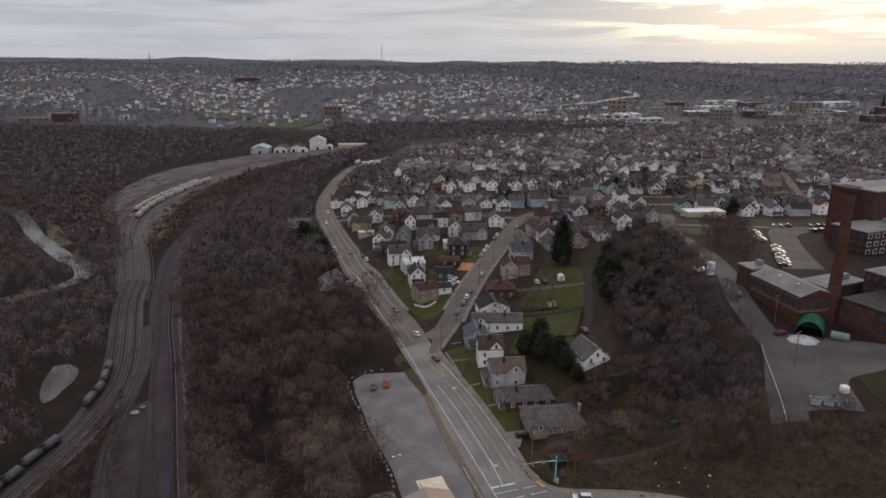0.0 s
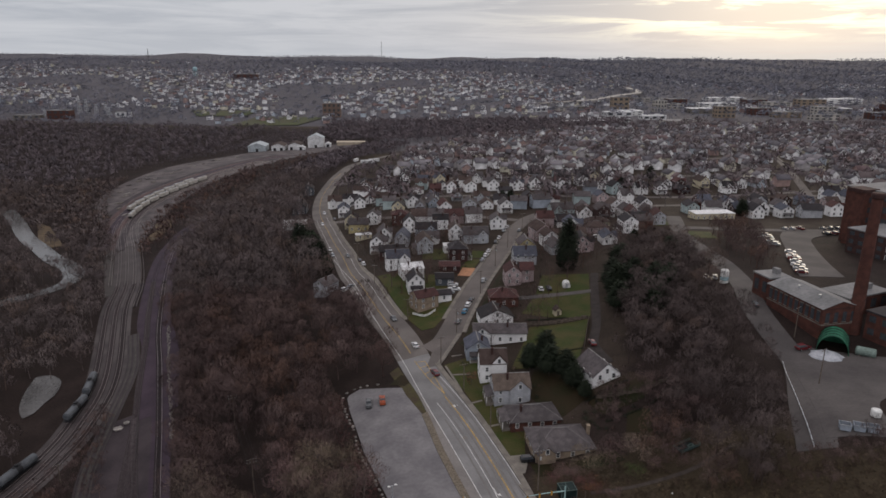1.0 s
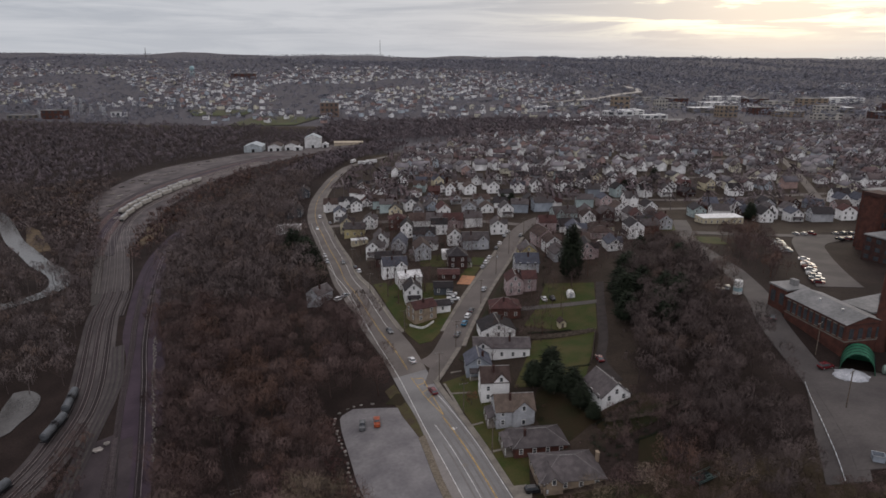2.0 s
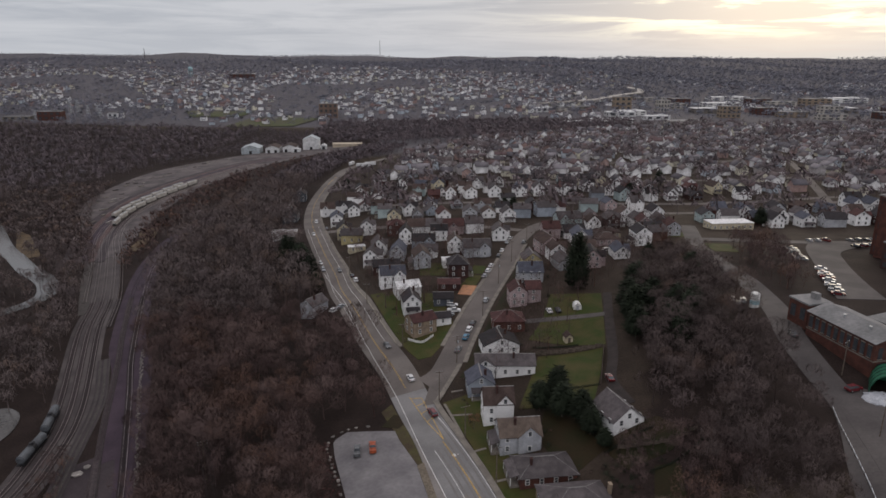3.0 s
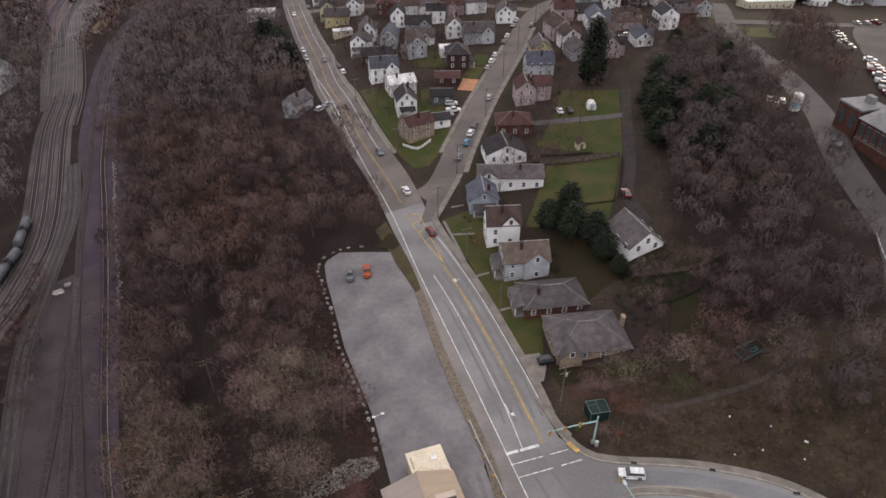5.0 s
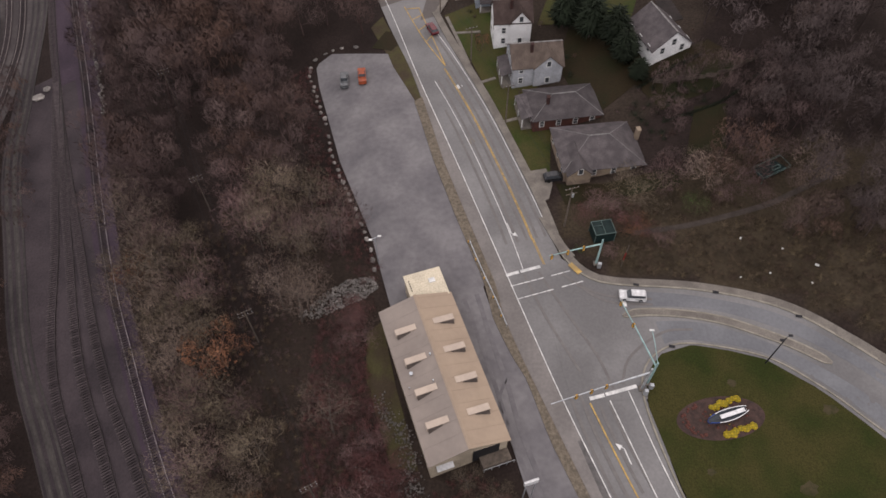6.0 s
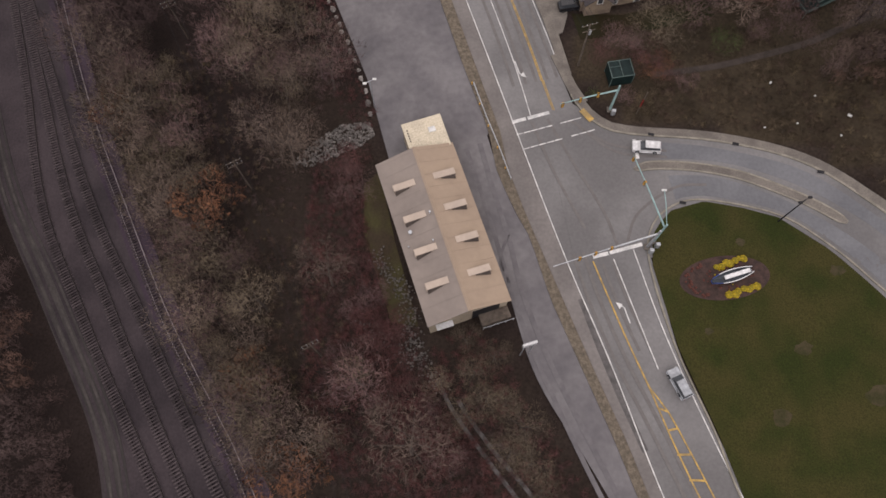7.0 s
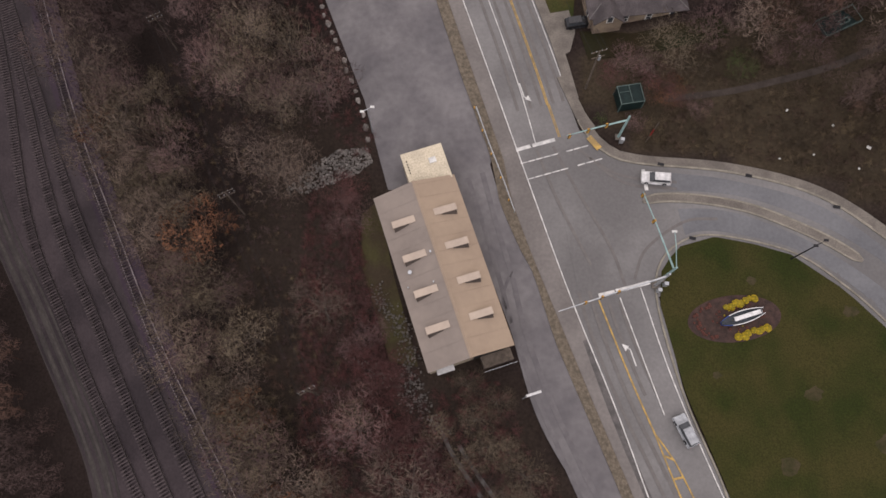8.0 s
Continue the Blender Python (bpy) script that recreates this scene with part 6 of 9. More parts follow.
tx, ty, rnd = scatter([(58, 117), (70, 113), (84, 111), (100, 112), (100, 120), (84, 121), (60, 123)], 3.6, 43)
stuff_trees("scrub", LITE, tx, ty, (0.25, 0.5), rnd, TWIG, "bare scrub trees on the upper bank", 2)
for n in range(26):
    rr = random.Random(900 + n)
    q = rr.uniform(0, 1)
    x, y = np.interp(q, (0, 0.35, 0.6, 1), (-19.5, -16.5, -13, 2)) + rr.uniform(-4, 2.5), np.interp(q, (0, 0.35, 0.6, 1), (107, 92, 80, 58)) + rr.uniform(-2, 2)
    if math.hypot(x + 21, y - 109.5) < 5:
        continue
    k = rr.uniform(0.9, 1.7)
    me = tri_mesh("bush", FULL[n % 4][1], BRAMBLE if n % 3 else TWIG_RED, True)
    ob = new("bush", me)
    ob.matrix_basis = Matrix.LocRotScale((x, y, float(gz(x, y)) - k * 0.75), Euler((0, 0, x)), (k * 0.38, k * 0.38, k * 0.24))
    tagged(ob, "dark red thorny bush behind the beige building", "bush", "red bushes")
tx, ty, rnd = scatter([(-13.5, 111.5), (-17, 120), (-26, 141), (-35, 168), (-38, 176), (-43, 174), (-33, 142), (-24, 120), (-20, 112)], 1.3, 46)
stuff_trees("undergrowth", [(BRIAR[i], BRIAR[i]) for i in range(2)], tx, ty, (0.35, 0.8), rnd, BRAMBLE, "reddish brush along the edge of the lot", 1)
# woods that go on southwards
for poly, sp in (([(-14, 36), (20, 34), (34, 16), (64, -44), (100, -116), (80, -130), (44, -70), (8, 0)], 7.5), ([(-130, 38), (-62, 36), (-34, -8), (20, -96), (40, -130), (-130, -130)], 9.5)):
    tx, ty, rnd = scatter(poly, sp, 51)
    stuff_trees("woodland", MIDDLE, tx, ty, (0.5, 0.9), rnd, TWIG, "bare winter trees beside the railway", 2)
tx, ty, rnd = scatter([(-131, 184), (-128, 196), (-122, 182), (-113, 163), (-101, 138), (-116, 139), (-121, 153)], 3.2, 53)
stuff_trees("scrub", MIDDLE, tx, ty, (0.2, 0.42), rnd, TWIG, "brown brush between the tracks", 2)
# ---- houses ----
RIDGE = material("pale_ridge_tiles", (0.20, 0.19, 0.185), (0.13, 0.125, 0.12), scale=1, fine=6)
WIN_FRAME = Geo().box((0, 0, 0), (1.1, 0.10, 1.6)).mesh("window", TRIM)
WIN_PANE = Geo().box((0, -0.012, 0.35), (0.82, 0.11, 0.6)).box((0, -0.012, -0.36), (0.82, 0.11, 0.6)).mesh("pane", GLASS)
WIN_BOTH = Geo().box((0, 0, 0), (1.1, 0.10, 1.6)).box((0, -0.012, 0), (0.82, 0.11, 1.3), 1).mesh("window", [TRIM, GLASS])
DOOR_MESH = Geo().box((0, 0, 0), (1.0, 0.10, 2.05)).mesh("door", TRIM)


def hip_roof(g, w, d, eave, rise, o=0.45):
    a, b = w / 2 + o, d / 2 + o
    r = max(0.2, (d - w) / 2)
    t = 0.16
    vs = [(-a, -b, eave - 0.1), (a, -b, eave - 0.1), (a, b, eave - 0.1), (-a, b, eave - 0.1), (0, -r, eave + rise), (0, r, eave + rise)]
    vs += [(x, y, z - t) for x, y, z in vs[:4]]
    g.add(vs, [(0, 1, 4), (1, 2, 5, 4), (2, 3, 5), (3, 0, 4, 5), (0, 6, 7, 1), (1, 7, 8, 2), (2, 8, 9, 3), (3, 9, 6, 0), (9, 8, 7, 6)])


def gable_roof(g, w, d, eave, rise, o=0.4):
    t, s = 0.18, rise / (w / 2)
    e = eave - s * o
    g.extrude([(-w / 2 - o, e), (-w / 2 - o, e - t), (0, eave + rise - t + 0.08), (w / 2 + o, e - t), (w / 2 + o, e), (0, eave + rise + 0.08)], -d / 2 - 0.35, d / 2 + 0.35)


def house(x, y, ridge, length, width, eave, rise, wall, roof, label, kind="gable", porch=0, chimney=True, fine=True, base=None, wing=None, name="house", group="houses of the town"):
    """ridge: its direction in degrees; porch: 1 on the long side at -x, 2 on +x, 3 on the gable end at -y, 4 on +y."""
    th = radians(ridge - 90)
    c, s = math.cos(th), math.sin(th)
    cs = [(x + u * c - v * s, y + u * s + v * c) for u in (-width / 2, width / 2) for v in (-length / 2, length / 2)]
    zs = [float(gz(*p)) for p in cs]
    z0 = base if base is not None else sum(zs) / 4 + 0.35
    deep = z0 - min(zs) + 0.5
    h = thing(name, pose(x, y, z0, 0, 0, ridge - 90), label, "house", group)
    w2, d2 = width / 2, length / 2
    g = Geo()
    if kind == "gable":
        g.extrude([(-w2, -deep), (w2, -deep), (w2, eave), (0, eave + rise - 0.06), (-w2, eave)], -d2, d2)
    else:
        g.box((0, 0, (eave - deep) / 2), (width, length, eave + deep))
    part("wall", g, WALLS[wall], h)
    g = Geo()
    if kind == "flat":
        g.box((0, 0, eave + 0.12), (width + 0.3, length + 0.3, 0.3))
    else:
        (gable_roof if kind == "gable" else hip_roof)(g, width, length, eave, rise)
    rf = part("roof", g, ROOFS[roof], h)
    if kind == "hip" and fine:
        a, b, r = w2 + 0.45, d2 + 0.45, max(0.2, (length - width) / 2)
        top = eave + rise + 0.03
        for p, q in (((0, -r, top), (0, r, top)), ((-a, -b, eave - 0.07), (0, -r, top)), ((a, -b, eave - 0.07), (0, -r, top)), ((-a, b, eave - 0.07), (0, r, top)), ((a, b, eave - 0.07), (0, r, top))):
            part("ridge_cap", Geo().tube([p, q], 0.13 if p[2] == q[2] else 0.06, 5), RIDGE, rf)
    elif kind == "gable" and fine:
        part("ridge_cap", Geo().box((0, 0, eave + rise + 0.07), (0.35, length + 0.7, 0.08)), RIDGE, rf)
    if wing:
        # a cross wing: its place along the ridge, its width, how far it stands out, and the rise of its gable
        v0, ww, out, wr = wing
        turn = pose(0, v0, 0, 0, 0, 90)
        e = eave + min(0.0, rise - wr - 0.1)
        part("wing_wall", Geo(turn).extrude([(-ww / 2, -deep), (ww / 2, -deep), (ww / 2, e), (0, e + wr - 0.06), (-ww / 2, e)], -w2 - out, -0.4), WALLS[wall], h)
        q, o = wr / (ww / 2), 0.35
        part("wing_roof", Geo(turn).extrude([(-ww / 2 - o, e - q * o), (-ww / 2 - o, e - q * o - 0.16), (0, e + wr - 0.1), (ww / 2 + o, e - q * o - 0.16), (ww / 2 + o, e - q * o), (0, e + wr + 0.07)], -w2 - out - 0.35, -0.05), ROOFS[roof], h)
        win = part("window", WIN_BOTH, None, h, at=turn @ pose(0, -w2 - out - 0.02, e + wr * 0.25))
        if eave > 4:
            part("window", WIN_BOTH, None, h, at=turn @ pose(0, -w2 - out - 0.02, 1.6))
    rnd = random.Random(int(x * 31 + y * 17))
    storeys = max(1, round(eave / 2.9))
    spots = []
    for st in range(storeys):
        z = 1.55 + st * 2.75
        if z + 0.9 > eave + 0.3:
            continue
        for side in (-1, 1):
            n = max(1, int(length / 3.4))
            spots += [(side * (w2 + 0.02), (k + 0.5) * length / n - d2, z, 90 * side) for k in range(n)]
            n = max(1, int(width / 3.2))
            spots += [((k + 0.5) * width / n - w2, side * (d2 + 0.02), z, 0 if side < 0 else 180) for k in range(n)]
    if kind == "gable" and rise > 2.3:
        spots += [(0, side * (d2 + 0.02), eave + rise * 0.30, 0 if side < 0 else 180) for side in (-1, 1)]
    if not fine:
        spots = [q for q in spots if q[3] == 0 or (q[3] == -90 and rnd.random() < 0.22)]
    for wx, wy, wz, deg in spots:
        if fine:
            win = part("window", WIN_FRAME, None, h, at=pose(wx, wy, wz, 0, 0, deg))
            part("pane", WIN_PANE, None, win)
        else:
            part("window", WIN_BOTH, None, h, at=pose(wx, wy, wz, 0, 0, deg))
    if chimney == "end":
        part("chimney", Geo().box((0, 0, 2.6), (1.1, 0.7, 5.6)).box((0, 0, 5.5), (1.25, 0.85, 0.16)), BRICK_TAN, h, at=pose(-1.0, d2 + 0.37, 0))
    elif chimney:
        g = Geo().box((0, 0, 0), (0.75, 0.6, 2.4)).box((0, 0, 1.24), (0.9, 0.75, 0.14))
        part("chimney", g, BRICK_DARK, h, at=pose(w2 * 0.35, d2 * rnd.uniform(-0.6, 0.6), eave + rise * 0.85))
    if porch:
        side, ax = ((-1, 0), (1, 0), (-1, 1), (1, 1))[porch - 1]
        wide = (length if ax == 0 else width) * 0.8
        off = (w2 if ax == 0 else d2)
        turn = {(-1, 0): -90, (1, 0): 90, (-1, 1): 0, (1, 1): 180}[(side, ax)]
        at = pose(0, 0, 0, 0, 0, turn)
        g = Geo(at)
        g.add([(-wide / 2, -off - 2.4, 2.45), (wide / 2, -off - 2.4, 2.45), (wide / 2, -off - 0.01, 3.15), (-wide / 2, -off - 0.01, 3.15), (-wide / 2, -off - 2.4, 2.32), (wide / 2, -off - 2.4, 2.32), (wide / 2, -off - 0.01, 3.0), (-wide / 2, -off - 0.01, 3.0)], [(0, 1, 2, 3), (7, 6, 5, 4), (0, 4, 5, 1), (1, 5, 6, 2), (3, 7, 4, 0)])
        p = part("porch_roof", g, ROOFS["dark" if roof == "dark" else "grey"], h)
        g = Geo(at).box((0, -off - 1.15, -deep / 2 + 0.05), (wide, 2.3, deep + 0.1))
        part("porch_floor", g, CONCRETE, h)
        if fine:
            for k in range(3):
                g = Geo(at).box(((k - 1) * (wide / 2 - 0.15), -off - 2.2, 1.2), (0.16, 0.16, 2.4))
                part("porch_post", g, TRIM, h)
            part("door", DOOR_MESH, None, h, at=at @ pose(0.3, -off - 0.04, 1.1), label="white front door")
    return h


NEAR = (
    (27.4, 142.9, 9, 16.0, 12.0, 2.9, 3.0, "tan", "grey", "tan brick bungalow with a grey hipped roof", "hip", 0, 0.6),
    (21.2, 155.6, 10, 14.5, 9.5, 2.9, 2.4, "brick", "grey", "red brick bungalow with a grey hipped roof", "hip", 3, 0.9),
    (15.5, 167.6, 8, 11.0, 8.5, 5.2, 3.0, "grey", "tan", "grey sided house with a mottled tan roof and porch", "gable", 3, 1.8),
    (10.5, 180.0, 6, 8.5, 7.0, 6.6, 3.4, "white", "brown", "tall white house with a dark brown gabled roof", "gable", 0, 2.4),
    (5.8, 196.4, 96, 8.5, 8.0, 4.4, 2.7, "blue", "blue", "blue-grey house with slate roof and side porch", "gable", 3, 2.4),
    (14.0, 206.6, 2, 19.0, 7.6, 4.0, 2.1, "white", "grey", "long low white house with a grey roof", "gable", 0, None),
    (13.0, 223.6, 100, 9.6, 12.4, 3.4, 2.8, "white", "dark", "white house with a wide dark gabled roof", "gable", 0, None),
    (17.0, 240.6, 4, 11.5, 9.0, 4.0, 2.6, "brick", "red", "red brick house with a dark red roof", "hip", 0, None),
    (22.0, 263.0, 95, 9.0, 6.8, 6.0, 2.6, "mauve", "red", "mauve house with dark red gabled roof", "gable", 0, None),
    (28.2, 264.6, 5, 6.0, 7.0, 5.6, 2.4, "mauve", "red", "mauve side house with dark red roof", "gable", 0, None),
    (29.2, 287.0, 5, 10.5, 9.0, 5.0, 3.4, "grey", "blue", "grey house with slate-blue roof and white gable", "gable", 0, None),
    (31.0, 302.0, 95, 10.0, 8.0, 5.6, 3.0, "yellow", "grey", "dull yellow house with a grey roof", "gable", 0, None),
    (41.2, 328.0, 108, 12.0, 9.0, 5.8, 3.2, "mauve", "brown", "pale mauve house with a brown gabled roof", "gable", 0, None),
    (-15.6, 240.6, 32, 9.5, 7.6, 5.6, 1.9, "tan", "red", "tan brick house with dark red roof and deck", "gable", 1, None),
    (-8.0, 247.0, 15, 6.5, 5.0, 3.0, 1.4, "white", "dark", "white garage with a dark roof", "gable", 0, None),
    (-20.6, 258.4, 102, 9.0, 7.0, 5.4, 3.2, "white", "dark", "white house with steep black gabled roof", "gable", 3, None),
    (-23.6, 273.4, 22, 10.0, 8.0, 4.6, 2.0, "white", "white", "white house with a pale metal roof", "gable", 1, None),
    (-31.4, 287.0, 14, 11.0, 9.0, 6.4, 2.8, "white", "blue", "white house with slate-blue roof", "gable", 0, None),
    (-37.0, 312.0, 10, 13.0, 8.0, 3.6, 2.4, "darkbrick", "dark", "dark brick house with a black roof", "gable", 0, None),
    (-2.6, 299.4, 96, 9.5, 9.0, 6.2, 3.4, "darkbrick", "dark", "dark brick house with dormer roof and porch", "hip", 2, None),
    (-6.2, 283.4, 4, 9.5, 7.0, 2.8, 1.4, "darkbrick", "red", "low brown garage with dark red roof", "gable", 0, None),
    (-8.0, 265.4, 4, 8.0, 6.0, 3.2, 1.6, "dark", "dark", "small slate-dark outbuilding behind the houses", "gable", 0, None),
    (-21.0, 342.0, 4, 12.0, 8.0, 5.4, 2.8, "blue", "dark", "blue-grey house with a dark roof", "gable", 1, None),
    (6.4, 328.0, 6, 13.5, 9.6, 4.8, 3.0, "grey", "grey", "wide grey house with a grey roof", "gable", 0, None),
    (-4.6, 336.0, 96, 9.0, 7.0, 5.6, 3.2, "white", "brown", "white house with brown gabled roof", "gable", 0, None),
    (-6.6, 312.0, 10, 7.0, 6.0, 3.2, 0.4, "white", "white", "low house with a bright white flat roof", "flat", 0, None),
    (-13.6, 358.4, 4, 9.0, 8.0, 6.0, 2.4, "white", "dark", "white house with dark roof and white porch", "gable", 1, None),
    (42.2, 170.0, 110, 11.0, 9.2, 2.2, 3.6, "white", "grey", "white cottage with a worn grey roof by the wood", "gable", 0, 9.4),
    (-63.4, 272.6, 60, 9.5, 7.0, 4.6, 2.4, "grey", "grey", "weathered grey house among bare trees", "gable", 0, -2.6),
    (-63.5, 371.0, 6, 12.0, 9.0, 4.6, 2.8, "yellow", "grey", "pale yellow house with a grey roof", "gable", 0, None),
    (-39.0, 377.5, 8, 10.5, 9.0, 6.0, 2.4, "brick", "red", "red brick house with mottled red roof", "hip", 0, None),
    (-58.0, 352.0, 20, 9.0, 4.5, 2.6, 0.3, "cream", "white", "long low white-roofed shed", "flat", 0, None),
    (26.0, 397.0, 100, 9.0, 8.0, 5.6, 3.0, "white", "grey", "white house beside the street bend", "gable", 3, None),
    (59.0, 379.0, 12, 14.0, 9.0, 6.0, 3.2, "teal", "grey", "pale teal house with grey roof", "gable", 0, None),
    (75.0, 352.0, 12, 14.0, 8.0, 3.2, 2.2, "cream", "brown", "low cream house with a brown roof", "hip", 0, None),
    (89.0, 335.0, 96, 11.0, 8.0, 6.6, 2.8, "white", "dark", "tall white house with dark roof by the wood", "gable", 1, None),
    (72.4, 338.0, 12, 12.0, 9.0, 3.4, 2.4, "mauve", "brown", "low mauve house with a brown roof", "hip", 0, None),
    (94.0, 393.0, 96, 10.0, 9.0, 6.0, 3.4, "white", "brown", "white house with broad gable and brown roof", "gable", 3, None),
    (114.0, 401.0, 100, 10.0, 8.0, 6.0, 3.2, "white", "dark", "white house with grey gabled roof", "gable", 0, None),
    (-131.5, 527.0, 100, 12.0, 9.0, 6.0, 3.2, "dark", "dark", "dark slate house above the wooded slope", "gable", 1, None),
    (-120.0, 452.0, 96, 13.0, 10.0, 6.0, 3.4, "dark", "dark", "dark house with black gabled roof by the road", "gable", 0, None),
    (-126.0, 472.0, 96, 9.0, 8.0, 5.4, 3.0, "grey", "brown", "grey house with brown roof by the road", "gable", 0, None),
    (-112.0, 405.0, 8, 15.0, 9.0, 3.6, 0.4, "white", "white", "low building with a white flat roof by the road", "flat", 0, None),
    (147.0, 372.0, 8, 24.0, 10.0, 3.6, 0.6, "cream", "white", "long low pale building with a flat roof", "flat", 0, None),
)
WINGS = {(15.5, 167.6): (2.2, 6.0, 0.5, 2.8), (10.5, 180.0): (1.7, 4.8, 0.3, 2.6), (27.4, 142.9): (-5.2, 4.6, 1.2, 1.9), (14.0, 206.6): (-6.4, 5.6, 0.4, 1.9), (-31.4, 287.0): (2.6, 4.8, 1.6, 2.3), (6.4, 328.0): (3.6, 5.0, 0.8, 2.4), (59.0, 379.0): (-3.5, 5.0, 1.2, 2.6), (-21.0, 342.0): (2.8, 5.0, 1.4, 2.3), (-39.0, 377.5): (0.0, 4.2, 0.6, 2.0)}
PLACED = []
for x, y, rg, ln, wd, ev, rs, wl, rf, lab, kd, po, bs in NEAR:
    house(x, y, rg, ln, wd, ev, rs, wl, rf, lab, kd, po, "end" if lab.startswith("tan brick bungalow") else (kd == "gable" and ln > 8 and ev > 3) or kd == "hip", True, bs, WINGS.get((x, y)))
    PLACED.append((x, y, max(ln, wd) * 0.62))

gx, gy = [], []
rnd = np.random.default_rng(70)
for x, y, rg, ln, wd, *_ in NEAR:
    for k in range(7):
        a = rnd.uniform(0, math.tau)
        gx.append(x + math.cos(a) * (max(ln, wd) * 0.62 + rnd.uniform(0.5, 4)))
        gy.append(y + math.sin(a) * (max(ln, wd) * 0.62 + rnd.uniform(0.5, 4)))
gx, gy = np.array(gx), np.array(gy)
ok = np.array([np.min(np.hypot(main_c[:, 0] - a, main_c[:, 1] - b)) > 9 and np.min(np.hypot(st_c[:, 0] - a, st_c[:, 1] - b)) > 7 for a, b in zip(gx, gy)])
half = rnd.uniform(size=len(gx)) < 0.45
for pick, mt, lab in ((ok & half, CONIFER, "dark evergreen shrubs round the houses"), (ok & ~half, TWIG, "bare brown shrubs round the houses")):
    stuff_trees("garden_shrubs", [(SHRUB[i], SHRUB[i]) for i in range(3)], gx[pick], gy[pick], (0.4, 0.9), rnd, mt, lab, 1)

# further houses of the town, street by street
rnd = random.Random(44)
ROAD_LINES = [curve(p, 6)[:, :2] for p in ([(-85, 400), (-40, 392), (10, 382), (32, 372)], [(-108, 480), (-50, 462), (20, 455), (120, 452), (260, 470)], [(-118, 560), (-40, 545), (60, 535), (200, 540), (340, 560)], [(100, 415), (200, 440), (320, 470)], [(0, 640), (120, 630), (300, 650)], [(240, 440), (280, 560), (330, 720)])] + [main_c[:, :2], st_c[:, :2], curve(FAC_ROAD, 6)[:, :2], curve([(120, 338), (140, 334), (165, 331), (215, 333), (260, 345)], 6)]
ALL_ROAD = np.concatenate(ROAD_LINES)
BLOCK = [(-95, 385), (-110, 470), (-112, 580), (-60, 760), (40, 980), (480, 1080), (900, 1040), (900, 480), (330, 400), (215, 345), (160, 352), (140, 400), (100, 405), (70, 395), (62, 350), (52, 300), (-12, 370), (-45, 345), (-72, 360)]
MID_WALLS, MID_ROOFS = ["white"] * 12 + ["grey", "blue", "cream", "brick", "mauve", "teal", "grey", "darkbrick"], ["grey", "dark", "dark", "brown", "grey", "dark", "red", "blue", "brown", "grey"]
spots = []
for row in range(0, 46):
    yy = 372 + row * 15.5 + (row // 2) * 5
    xx = -120 + rnd.uniform(0, 8)
    while xx < 900:
        xx += rnd.uniform(12, 19.5)
        spots.append((xx + rnd.uniform(-1.5, 1.5) + (yy - 372) * 0.12, yy + rnd.uniform(-2.5, 2.5) + xx * 0.06))
TRIANGLE = [(-84, 388), (-66, 338), (-30, 296), (-9, 318), (12, 342), (22, 374)]
EAST = [(46, 298), (60, 292), (84, 318), (112, 352), (118, 392), (70, 400), (48, 350)]
spots += [(x + rnd.uniform(-2, 2), y + rnd.uniform(-2, 2)) for x in range(-84, 120, 13) for y in range(300, 390, 14)]
ok = inside(TRIANGLE, np.array([q[0] for q in spots]), np.array([q[1] for q in spots])) | inside(EAST, np.array([q[0] for q in spots]), np.array([q[1] for q in spots])) | inside(BLOCK, np.array([q[0] for q in spots]), np.array([q[1] for q in spots]))
far_list, made = [], 0
order_near = sorted(zip(spots, ok), key=lambda q: q[0][1] + abs(q[0][0]) * 0.3)
for (x, y), o in order_near:
    if not o or np.min(np.hypot(ALL_ROAD[:, 0] - x, ALL_ROAD[:, 1] - y)) < 9.5 or any(math.hypot(x - a, y - b) < r + 4.5 for a, b, r in PLACED):
        continue
    if rnd.random() < 0.12:
        continue
    dist = math.hypot(x, y + 10)
    ridge = rnd.choice((6, 96, 96)) + rnd.uniform(-9, 9)
    ln, wd, ev, rs = rnd.uniform(8.5, 12), rnd.uniform(6.8, 8.4), rnd.choice((5.2, 5.6, 5.9, 3.4)), rnd.uniform(2.4, 3.6)
    if made < 150 and dist < 560 and x < 330:
        wl, rf = rnd.choice(MID_WALLS), rnd.choice(MID_ROOFS)
        house(x, y, ridge, ln, wd, ev, rs, wl, rf, "small %s house with a %s gabled roof" % ({"darkbrick": "dark brick", "brick": "red brick"}.get(wl, wl), rf), "gable", rnd.choice((0, 0, 1, 3)), rnd.random() < 0.6, False, None, (rnd.uniform(-1.5, 1.5), rnd.uniform(4, 5), rnd.uniform(0.6, 2.4), rnd.uniform(1.8, 2.4)) if rnd.random() < 0.4 else None)
        made += 1
        PLACED.append((x, y, 3.0))
    else:
        far_list.append((x, y, ridge, ln, wd, ev, rs))


